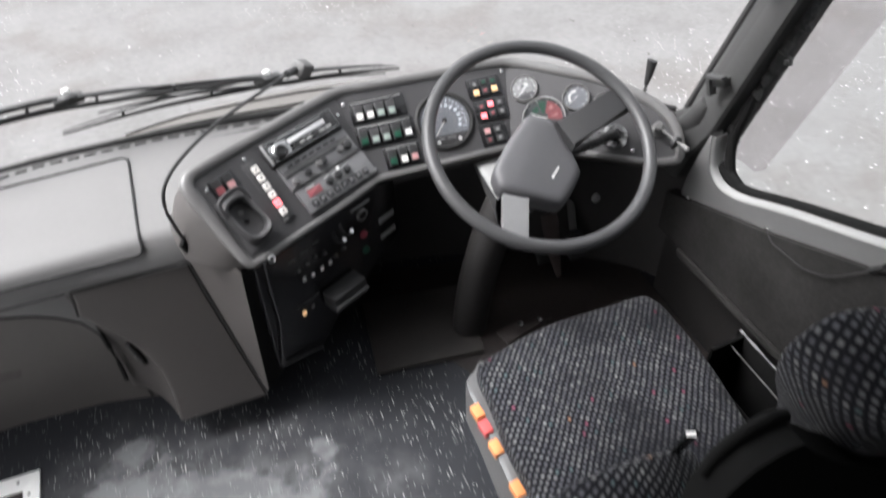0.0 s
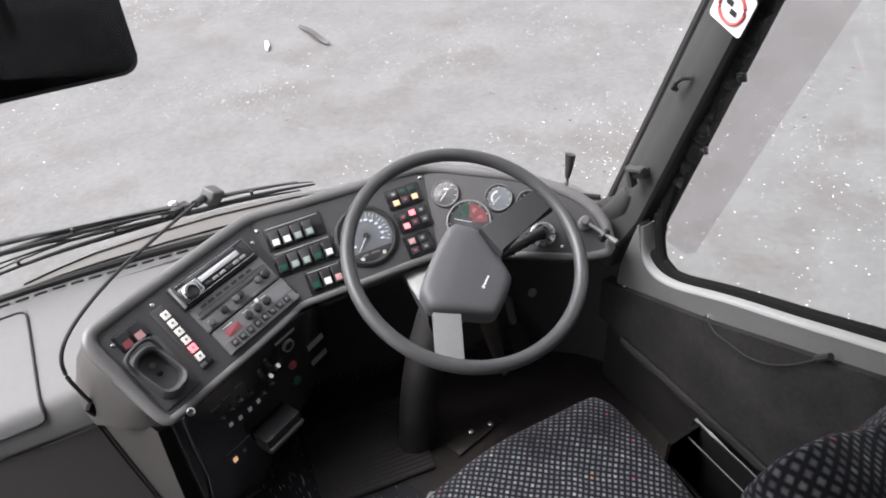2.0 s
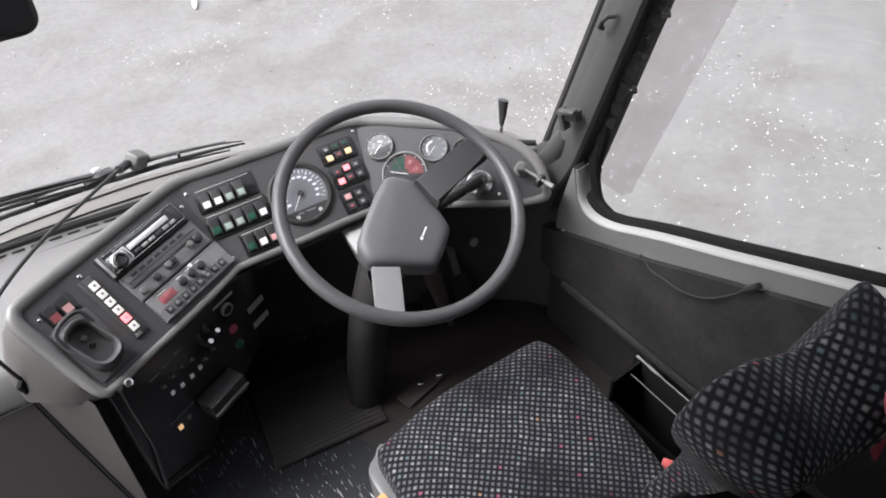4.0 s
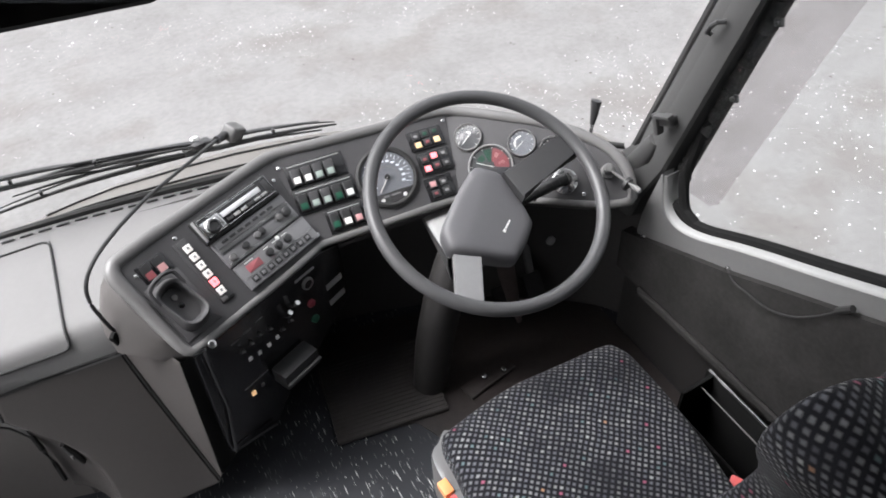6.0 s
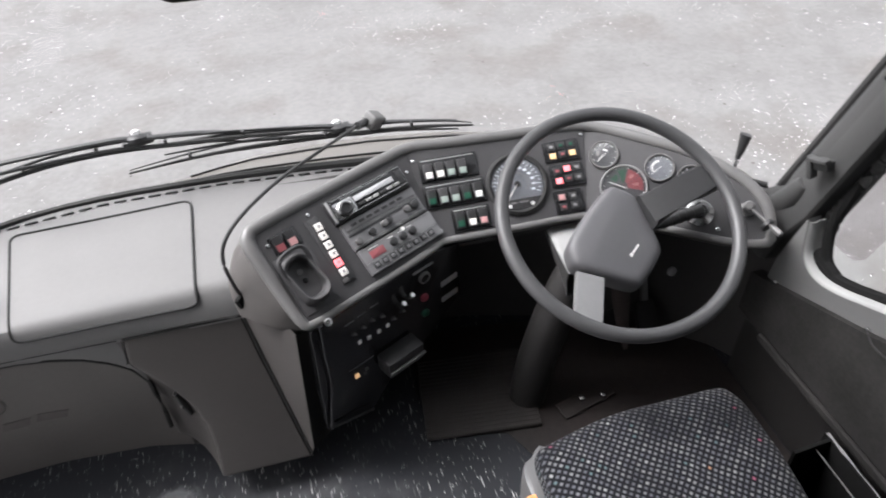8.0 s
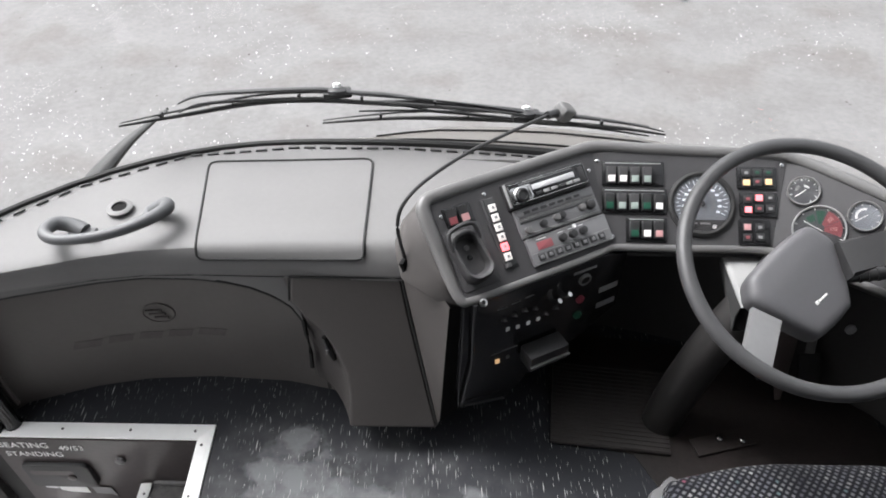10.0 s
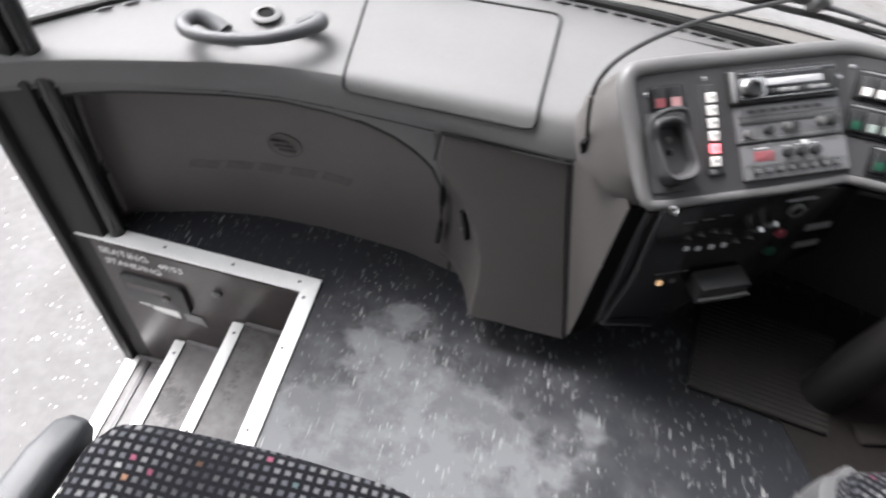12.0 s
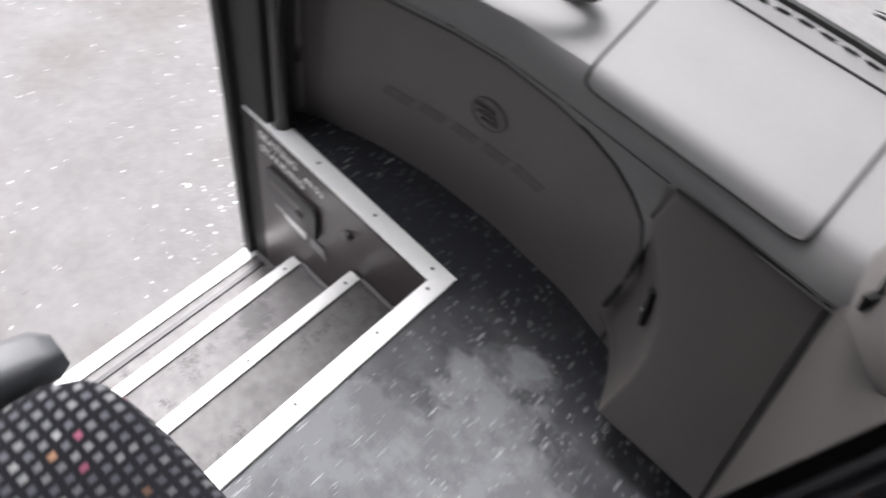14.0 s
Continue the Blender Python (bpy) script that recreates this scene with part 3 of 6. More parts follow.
for z in (0.44, 0.52, 0.60, 0.75, 0.95, 1.2, 1.5, CEIL):
    a, b = pillar_at(z)
    wide = 0.03 if z < 0.56 else 0.0
    g = 0.744 - 0.32 * (z - 0.57)
    rows.append([(1.20, a + 0.03, z), (1.150 - wide, a + 0.012 + wide, z), (1.128 - wide, a - 0.016, z), (1.117 - wide, a - 0.05, z), (1.114 - wide, (a - 0.05 + g) / 2, z), (1.116 - wide, g + 0.006, z), (1.124 - wide, g, z)])
    flank.append([(1.124 - wide, g + 0.001, z), (1.136, (b + g) / 2 - 0.004, z), (1.150, b - 0.008, z), (1.20, b - 0.014, z)])
part("casing", sheet(rows, 0.004), PILLAR, pil, "dark grey plastic pillar casing")
part("rear_flank", sheet(flank, 0.004), RUBBER, pil, "black rubber flank beside the side window")
edge = [(1.155, pillar_at(z)[0] + 0.014, z) for z in (0.50, 0.56, 0.75, 1.1, 1.5, CEIL)]
part("screen_rubber", tube(smooth_path(edge, 4), 0.016, 8), RUBBER, pil, "black windscreen rubber")
rng = random.Random(4)
foam, rads = [], []
for i in range(140):
    z = 0.53 + i * 0.0085
    foam.append((1.158, pillar_at(z)[1] - 0.008 + rng.uniform(-0.004, 0.004), z))
    rads.append(0.022 + rng.uniform(-0.006, 0.006))
boot = [(1.135, 0.86, 0.49), (1.128, 0.835, 0.54), (1.124, 0.805, 0.60), (1.122, 0.78, 0.66)]
part("boot", tube(smooth_path(boot, 4), [0.045, 0.043, 0.04, 0.038, 0.036, 0.034, 0.032, 0.03, 0.028, 0.026, 0.024, 0.02, 0.016], 12, squash=0.7, up=(1, 0, 0)), PILLAR, pil, "rounded foot of the casing")
part("foam_strip", tube(foam, rads, 7, squash=0.6, up=(1, 0, 0)), SEAL, pil, "ragged black foam edge strip")
for z in (0.60, 0.84, 1.02):
    m = Matrix.Translation((1.154, pillar_at(z)[1] - 0.036, z)) @ Euler((radians(-20), 0, 0)).to_matrix().to_4x4()
    clip = part("clip", join(box((0.006, 0.020, 0.016), m, 0.002), lathe([(0.005, 0), (0.005, 0.006), (0.003, 0.008)], m @ Matrix.Rotation(radians(-90), 4, "Y"), 12)), BLACK, pil)
m = Matrix.Translation((1.105, 0.735, 0.745)) @ Euler((radians(-20), 0, radians(10))).to_matrix().to_4x4()
part("catch", join(box((0.03, 0.035, 0.02), m, 0.004), box((0.022, 0.012, 0.05), m @ Matrix.Translation((-0.012, 0.02, -0.005)), 0.004), box((0.02, 0.04, 0.008), m @ Matrix.Translation((-0.02, -0.005, 0.016)), 0.002)), PILLAR, pil, "dark grey hinged catch on the pillar")
m = Matrix.Translation((1.112, 0.665, 0.985)) @ Euler((radians(-20), 0, 0)).to_matrix().to_4x4()
part("hook", tube([m @ Vector(q) for q in [(0, -0.02, 0.01), (-0.012, -0.01, 0.012), (-0.014, 0.005, 0.004), (-0.012, 0.016, -0.008), (0, 0.022, -0.014)]], 0.005, 8), BLACK, pil, "black hook")

# round warning sticker high on the pillar
sticker = thing("warning_sticker", "white warning sticker with a red ring on the pillar", "sticker")
M = Matrix.Translation((1.108, 0.585, 1.155)) @ Matrix(((0, 0, -1, 0), (-1, 0, 0, 0), (0, 1, 0, 0), (0, 0, 0, 1))) @ Matrix.Rotation(radians(-18), 4, "Z")
part("label_plate", prism(rounded(0.075, 0.075, 0.008), 0.002, M), WHITE, sticker)
ring = bmesh.new()
ring = tube([M @ Vector((0.027 * math.cos(a), 0.027 * math.sin(a), 0.001)) for a in [2 * math.pi * k / 24 for k in range(24)]], 0.003, 6, True)
part("red_ring", ring, RED, sticker)
for q in ((-0.008, 0.006), (0.006, -0.006)):
    part("black_mark", box((0.014, 0.009, 0.001), M @ Matrix.Translation((*q, 0.001))), BLACK, sticker)

# nearside door pillar
post = thing("door_pillar", "black doorway post with rubber seals", "pillar")
post["kind"] = "structure"
part("upright", box_between((-1.252, 0.885, -0.66), (-1.155, 0.94, CEIL), 0.008), RUBBER, post)
part("rubber_seal", tube([(-1.135, 0.915, z) for z in (0.004, 0.03, 0.5, 1.0, 1.9)], [0.023, 0.020, 0.020, 0.020, 0.020], 14), GLOSSY, post, "black rubber door seal")
part("outer_flange", box_between((-1.282, 0.865, -0.64), (-1.254, 0.925, CEIL), 0.006), RUBBER, post)

# windscreen
rows = []
xs = [-1.22 + 2.36 * i / 28 for i in range(29)]
for z in (0.50, 0.57, 0.8, 1.1, 1.5, CEIL):
    rows.append([(x, nose(x, z), z) for x in xs])
screen = structure("windscreen", sheet(rows), GLASS, "clear curved windscreen", "windscreen")
screen.visible_shadow = False
# body front below the screen
xs_n = [-1.22 + 2.36 * i / 56 for i in range(57)]
rows = []
for off, z in ((0.03, -0.75), (0.14, -0.4), (0.20, 0.2), (0.205, 0.44), (0.195, 0.49), (0.165, 0.528), (0.11, 0.545), (0.04, 0.553), (-0.02, 0.553)):
    # the nose stands out less towards the doorway
    rows.append([(x, nose(x, 0.57, off * (interp(x, [-1.2, -0.55, -0.25, 0.0, 0.3, 1.14], [0.06, 0.08, 0.30, 0.80, 1.0, 0.8]) if off > 0 else 1)), z) for x in xs_n])
structure("front_panel", sheet(rows, 0.006), BODY, "pale painted front body panel below the windscreen", "body panel")
for off, z in ((0.048, 0.5545), (0.118, 0.5455)):
    seam = [(x, nose(x, 0.57, off * interp(x, [-1.2, -0.55, -0.25, 0.0, 0.3, 1.14], [0.06, 0.08, 0.30, 0.80, 1.0, 0.8])), z) for x in xs_n if -0.2 < x < 1.1]
    structure("front_panel_seam", tube(seam, 0.0026, 6), RUBBER, "thin dark panel seam below the windscreen", "seam")
screen_rubber = smooth_path([(x, nose(x, 0.565, -0.004), 0.565) for x in xs[::2]], 2)
structure("screen_seal", tube(screen_rubber, [interp(p.x, [-1.2, -0.4, 0.25, 0.6], [0.008, 0.009, 0.012, 0.007]) for p in screen_rubber], 8), RUBBER, "black rubber along the foot of the windscreen", "seal")

# ---- entrance steps ----
steps = thing("entrance_steps", "entrance steps with grey treads and white metal nosings", "steps")
steps["kind"] = "structure"
NOSE = [(-0.846, -0.225), (-1.064, -0.420), (-1.272, -0.605)]


def well_y(x, off=0.0):
    """The end wall of the step well, slightly askew."""
    return 0.858 + (-0.60 - x) * 0.045 + off


edges = [(-0.60, 0.0)] + NOSE
for k in range(3):
    (xa, za), (xb, zb) = edges[k], edges[k + 1]
    ye = well_y((xa + xb) / 2)
    part("tread", box_between((xb, WELL_Y0, zb - 0.03), (xa + 0.02, ye + 0.015, zb)), TREAD, steps, "worn grey vinyl tread")
    part("riser", box_between((xa - 0.004, WELL_Y0, zb), (xa + 0.016, ye + 0.015, za - 0.052 if k == 0 else za - 0.031)), RISER, steps, "dark brown riser")
    part("tread_cove", tube([(xb + 0.03, well_y(xb, -0.004), zb + 0.004), (xa, well_y(xa, -0.004), zb + 0.004)], 0.010, 8), TREAD, steps, "coved tread edge")
    y1 = well_y(xb) - 0.006
    ns = box_between((xb - 0.004, WELL_Y0, zb + 0.001), (xb + (0.034 if k == 2 else 0.024), y1, zb + 0.006), 0.002)
    lip = box_between((xb - 0.008, WELL_Y0, zb - 0.034), (xb - 0.003, y1, zb + 0.005), 0.001)
    nosing = part("nosing", join(ns, lip), ALU, steps, "white metal step nosing")
    for y in (0.83, 0.55, 0.2):
        part("screw", lathe([(0.0038, 0), (0.0038, 0.001), (0.002, 0.0014)], Matrix.Translation((xb + 0.010, y, zb + 0.006)), 10), RIM, nosing)
part("groove", box_between((-1.214, WELL_Y0, -0.604), (-1.202, well_y(-1.2), -0.6005)), BLACK, steps, "dark door track groove")
part("outer_sill", box_between((-1.275, WELL_Y0, -0.72), (-1.25, well_y(-1.25), -0.640)), BODY, steps)
cheek = part("cheek_panel", prism([(-1.29, well_y(-1.29)), (-0.60, well_y(-0.60)), (-0.60, 0.895), (-1.29, 0.93)], 0.64, Matrix.Translation((0, 0, -0.012))), RISER, steps, "dark brown glossy end panel of the step well")
part("end_panel_rear", box_between((-1.25, WELL_Y0 - 0.02, -0.70), (-0.60, WELL_Y0, -0.052)), RISER, steps)
# edging round the well at floor level, mitred
w = 0.037
front = prism([(-1.235, 0.927), (-1.235, well_y(-1.235, -0.003)), (-0.60 - w, well_y(-0.6 - w, -0.003)), (-0.60, 0.90)], 0.006, Matrix.Translation((0, 0, 0.007)), 0.0015)
inb = prism([(-0.60, 0.899), (-0.60 - w, 0.899 - w), (-0.60 - w, WELL_Y0), (-0.60, WELL_Y0)], 0.006, Matrix.Translation((0, 0, 0.007)), 0.0015)
inb = join(inb, box_between((-0.60 - w - 0.003, WELL_Y0, -0.04), (-0.60 - w + 0.002, 0.899 - w, 0.005)))
f1 = part("well_edging", front, ALU, steps, "white metal edging strip")
f2 = part("well_edging", inb, ALU, steps, "white metal edging strip")
part("edging_upstand", box((0.05, 0.05, 0.02), Matrix.Translation((-1.20, 0.915, 0.016)), 0.006), ALU, f1)
for x in (-1.14, -1.0, -0.82, -0.65):
    part("screw", lathe([(0.0038, 0), (0.0038, 0.001), (0.002, 0.0014)], Matrix.Translation((x, well_y(x, 0.021), 0.007)), 10), RIM, f1)
for y in (0.84, 0.7, 0.5, 0.3):
    part("screw", lathe([(0.0038, 0), (0.0038, 0.001), (0.002, 0.0014)], Matrix.Translation((-0.625, y, 0.007)), 10), RIM, f2)
# lettering and fittings on the end panel
RW = Matrix.Translation((-0.60, well_y(-0.60) - 0.0015, 0)) @ Matrix.Rotation(math.atan(-0.045), 4, "Z") @ Matrix(((1, 0, 0, 0), (0, 0, -1, 0), (0, 1, 0, 0), (0, 0, 0, 1)))


def on_cheek(x, z, h=0.0):
    return RW @ Matrix.Translation((x + 0.60, z, h))


lettering("capacity_text", "SEATING", 0.034, on_cheek(-1.184, -0.041), WHITE, cheek)
lettering("capacity_text", "49/53", 0.030, on_cheek(-1.026, -0.052), WHITE, cheek)
lettering("capacity_text", "STANDING", 0.031, on_cheek(-1.180, -0.084), WHITE, cheek)
hatch = part("hatch", prism(rounded(0.185, 0.115, 0.018, 4, -1.065 + 0.6, -0.180), 0.012, RW @ Matrix.Translation((0, 0, 0.012)), 0.004), BLACK, cheek, "black recessed hatch")
part("hatch_slot", prism(rounded(0.12, 0.022, 0.008, 4, -1.08 + 0.6, -0.160), 0.004, RW @ Matrix.Translation((0, 0, 0.0125))), RISER, hatch)
part("hatch_lock", lathe([(0.012, 0), (0.012, 0.004), (0.006, 0.006)], on_cheek(-1.03, -0.180, 0.012), 16), RISER, hatch)
part("paper_label", prism([(-0.541, -0.246), (-0.505, -0.249), (-0.506, -0.266), (-0.540, -0.262)], 0.001, RW @ Matrix.Translation((0, 0, 0.001))), WHITE, cheek, "torn white label")
part("paper_label", prism([(-0.503, -0.240), (-0.424, -0.247), (-0.420, -0.287), (-0.470, -0.283), (-0.500, -0.274)], 0.001, RW @ Matrix.Translation((0, 0, 0.0015))), WHITE, cheek, "torn white label")
part("paper_label", prism([(-0.407, -0.250), (-0.352, -0.254), (-0.345, -0.300), (-0.362, -0.291), (-0.402, -0.288)], 0.001, RW @ Matrix.Translation((0, 0, 0.002))), GREYPL, cheek, "torn white label")
part("bolt_head", lathe([(0.014, 0), (0.014, 0.008), (0.008, 0.011)], on_cheek(-0.875, -0.105), 6), RIM, cheek)

# ---- front bulkhead: recessed kick panel, ledge, locker ----
KX = [-1.19, -1.125, -0.96, -0.818, -0.639, -0.425, -0.272, -0.15, 0.05]
KY = [0.955, 0.987, 1.036, 1.059, 1.062, 1.04, 0.999, 0.97, 0.95]
xs_k = [-1.19 + i * (1.04 / 26) for i in range(27)]
rows = []
for z, back in ((0.0, 0.0), (0.05, 0.0), (0.25, 0.006), (0.46, 0.012)):
    rows.append([(x, interp(x, KX, KY) + back, z) for x in xs_k])
kick = structure("kick_panel", sheet(rows, 0.006), KICK, "dark grey curved kick panel with a faint moulded emblem", "panel")
# faint moulded emblem: a ring with bars and a row of plain strokes
def on_kick(x, z, off=-0.004):
    return (x, interp(x, KX, KY) + off, z)


kick_edge = smooth_path([on_kick(x, z, -0.006) for x, z in ((-1.00, 0.436), (-1.08, 0.434), (-1.118, 0.424), (-1.136, 0.400), (-1.142, 0.34), (-1.144, 0.20), (-1.143, 0.02))], 4)
part("edge_bead", tube(kick_edge, 0.008, 8), KICK, kick)
emblem = [on_kick(-0.722 + 0.040 * math.cos(a), 0.262 + 0.034 * math.sin(a)) for a in [2 * math.pi * k / 24 for k in range(24)]]
emblem = [(x, y + 0.0092, z) for x, y, z in emblem]
part("emblem_ring", tube(emblem, 0.0020, 6, True), EMBLEM, kick)
for x_a, x_b, dz in ((-0.752, -0.712, 0.011), (-0.746, -0.704, -0.002), (-0.735, -0.700, -0.014)):
    part("emblem_bar", tube([on_kick(x_a + (x_b - x_a) * k / 4, 0.262 + dz, 0.0022) for k in range(5)], 0.0036, 6), EMBLEM, kick)
# under it a row of plain faint bars
for x0, long_ in ((-0.926, 0.070), (-0.842, 0.062), (-0.764, 0.060), (-0.686, 0.062), (-0.602, 0.072)):
    z0 = 0.170 + 0.06 * (x0 + 0.93)
    bar_ = [[on_kick(x0 - long_ / 2 + long_ * k / 5 + lean_, z0 + dz, 0.03 * (z0 + dz - 0.05) - 0.0012) for k in range(6)] for dz, lean_ in ((-0.013, -0.006), (0.0, 0.0), (0.013, 0.006))]
    part("emblem_stroke", sheet(bar_, 0.001), EMBLEM, kick)

# ledge along the foot of the windscreen
LX = [-1.22, -1.12, -0.996, -0.895, -0.79, -0.681, -0.565, -0.329, -0.102, 0.10, 0.30, 0.5, 0.8, 1.0, 1.15]
LY = [0.85, 0.895, 0.934, 0.96, 0.988, 1.008, 1.016, 1.017, 1.015, 1.03, 1.12, 1.14, 1.08, 0.96, 0.85]
xs_l = [-1.22 + i * (2.36 / 66) for i in range(67)]


def ledge_y(x):
    return interp(x, LX, LY)


# how far the ledge's face swells out at its foot
def swell(x):
    return interp(x, [-1.2, -1.03, -0.81, -0.57, -0.35, -0.09], [0.016, 0.016, 0.002, -0.017, -0.031, -0.047])


def ledge_profile(x):
    f, g, s = ledge_y(x), nose(x, 0.57, -0.006), swell(x)
    return [(g, 0.565), (g - 0.05 * (g - f), 0.562), (f + 0.5 * (g - f), 0.552), (f + 0.03, 0.546), (f + 0.006, 0.543), (f - 0.005 + 0.08 * s, 0.5385), (f - 0.010 + 0.25 * s, 0.528), (f - 0.009 + 0.7 * s, 0.498), (f + s - 0.002, 0.477), (f + s + 0.002, 0.466), (f + 0.03, 0.462)]


rows = [[(x, y, z) for y, z in ledge_profile(x)] for x in xs_l]
structure("dashboard_ledge", sheet(rows, 0.006), DASH, "pale grey grained dashboard ledge below the windscreen", "dashboard", 30)

# fascia strip between ledge and arch: an arch cut over the kick panel
ARCH_X = [-1.19, -1.088, -0.951, -0.821, -0.699, -0.578, -0.505, -0.448, -0.397, -0.363, -0.348, -0.341]
ARCH_Z = [0.425, 0.440, 0.446, 0.448, 0.450, 0.444, 0.434, 0.417, 0.388, 0.354, 0.327, 0.300]
rows = []
for i in range(41):
    x = -1.19 + i * (0.849 / 40)
    z, f = interp(x, ARCH_X, ARCH_Z), ledge_y(x) + swell(x) + 0.006
    rows.append([(x, f + 0.004, 0.468), (x, f, min(0.460, z + 0.012)), (x, f + 0.002, z + 0.004), (x, f + 0.010, z), (x, interp(x, KX, KY) + 0.02, z - 0.004)])
structure("arch_fascia", sheet(rows, 0.003), DASH, "grey fascia arching over the kick panel", "trim", 30)
arch_line = [(x, ledge_y(x) + swell(x) + 0.012, interp(x, ARCH_X, ARCH_Z) - 0.001) for x in [-1.19 + i * 0.0212 for i in range(41)]]
arch_line += [(-0.337, 0.985, 0.262), (-0.337, 0.986, 0.19), (-0.343, 0.991, 0.125)]
structure("ledge_groove", tube([(x, ledge_y(x) + swell(x) + 0.001, 0.4635) for x in [-1.16 + i * 0.02 for i in range(41)]], 0.0024, 6), RUBBER, "thin dark groove under the dashboard ledge", "trim")
structure("arch_seal", tube(arch_line, 0.006, 6), RUBBER, "black edging along the arch", "trim")

# demister slots: a row of short dark openings along the screen
slots = thing("demister_vent", "row of short black demister slots in the ledge", "vent")
x = -1.05
while x < 0.30:
    f, g = ledge_y(x), nose(x, 0.57, -0.006)
    y = g - 0.019
    y2 = nose(x + 0.03, 0.57, -0.006) - 0.019
    a = math.atan2(y2 - y, 0.03)
    part("slot", box((0.028, 0.0044, 0.004), Matrix.Translation((x, y, 0.5645)) @ Matrix.Rotation(a, 4, "Z"), 0.001), BLACK, slots)
    x += 0.040

# locker lid in the ledge, bent down over its front edge
lid = thing("locker_lid", "pale grey locker lid set flush in the dashboard ledge", "lid")
rows = []
for i in range(13):
    t, r = i / 12, []
    x_mid = -0.55 + 0.38 * t
    prof = ledge_profile(x_mid)
    deep = [q[0] for q in prof[:5]][::-1]
    high = [q[1] for q in prof[:5]][::-1]
    line = [(y, interp(y, deep, high)) for y in (1.297, 1.22, 1.13, 1.06)] + prof[3:7] + [((prof[6][0] + prof[7][0]) / 2, (prof[6][1] + prof[7][1]) / 2)]
    for k, (y, z) in enumerate(line):
        s = (1.297 - y) / 0.31
        x0, x1 = -0.574 + 0.03 * s, -0.166 - 0.008 * s
        r.append((x0 + (x1 - x0) * t, y - (0.003 if k > 5 else 0.001), z + (0.0005 if k > 6 else 0.002)))
    rows.append(r)
last = len(rows[0]) - 1
part("lid_panel", sheet(rows, 0.004), DASH, lid)
out = [rows[0][k] for k in range(last + 1)] + [rows[i][last] for i in range(1, 13)] + [rows[12][k] for k in range(last - 1, -1, -1)] + [rows[i][0] for i in range(11, 0, -1)]
# the gap's corners are rounded
corners, soft = {0, last, last + 12, 2 * last + 12}, []
for k, p in enumerate(out):
    if k in corners:
        a, p, b = Vector(out[k - 1]), Vector(p), Vector(out[(k + 1) % len(out)])
        ends = [p + (q - p).normalized() * min(0.026, 0.9 * (q - p).length) for q in (a, b)]
        soft += [ends[0] * (1 - s) ** 2 + p * (2 * s * (1 - s)) + ends[1] * s * s for s in (0, 0.25, 0.5, 0.75, 1)]
    else:
        soft.append(Vector(p))
part("shadow_gap", tube([(x, y, z + 0.0006) for x, y, z in soft], 0.0028, 6, True), RUBBER, lid, "dark gap round the lid")

# grab handle and socket on the ledge
grab = thing("grab_handle", "dark grey moulded grab handle on the dashboard ledge", "handle")
bar = smooth_path([(-0.795, 1.045, 0.562), (-0.828, 1.056, 0.572), (-0.857, 1.047, 0.584), (-0.862, 1.010, 0.590), (-0.828, 0.987, 0.591), (-0.765, 0.990, 0.591), (-0.70, 1.010, 0.592), (-0.645, 1.045, 0.594), (-0.617, 1.082, 0.592), (-0.628, 1.108, 0.582), (-0.662, 1.108, 0.562)], 5)
part("bar", tube(bar, [0.0148 + 0.003 * math.cos(2 * math.pi * i / (len(bar) - 1)) for i in range(len(bar))], 12), GRIP, grab)
part("foot", box((0.060, 0.030, 0.016), Matrix.Translation((-0.800, 1.044, 0.558)) @ Matrix.Rotation(radians(-8), 4, "Z"), 0.006, 3), GRIP, grab)
part("foot", box((0.040, 0.034, 0.016), Matrix.Translation((-0.662, 1.108, 0.560)), 0.006, 3), GRIP, grab)
sock = thing("dash_socket", "round black socket in the dashboard ledge", "socket")
part("flange", lathe([(0.030, 0), (0.030, 0.003), (0.024, 0.006), (0.018, 0.006), (0.018, 0.001)], Matrix.Translation((-0.745, 1.128, 0.5575)), 24), DASH, sock)
part("hole", lathe([(0.0178, 0), (0.0178, 0.0024)], Matrix.Translation((-0.745, 1.128, 0.5575)), 24), MATT, sock)

# console beside the arch, leaning out at its foot
cons = thing("console_panel", "dark grey moulded console below the ledge with a recessed catch", "console")
def con(x, z, off=0.0):
    """The console's front: it leans out towards its foot, which hangs clear of the floor."""
    return (x, 0.7849 - 0.0414 * x + 0.3926 * z + off, z)


left = [(-0.347, 0.4655), (-0.352, 0.408), (-0.321, 0.373), (-0.281, 0.328), (-0.251, 0.279), (-0.235, 0.228), (-0.232, 0.172), (-0.236, 0.096)]
right = [(-0.096, 0.4655), (-0.086, 0.408), (-0.080, 0.373), (-0.071, 0.328), (-0.061, 0.279), (-0.051, 0.228), (-0.040, 0.172), (-0.024, 0.098)]
# the side is hollowed between the front's edge and the foot of the arch
HOLLOW = ((-0.03, -0.26), (-0.01, -0.05), (0.06, 0.01), (0.20, 0.06), (0.40, 0.19), (0.60, 0.36), (0.76, 0.54), (0.88, 0.72), (0.95, 0.86))
rows = []
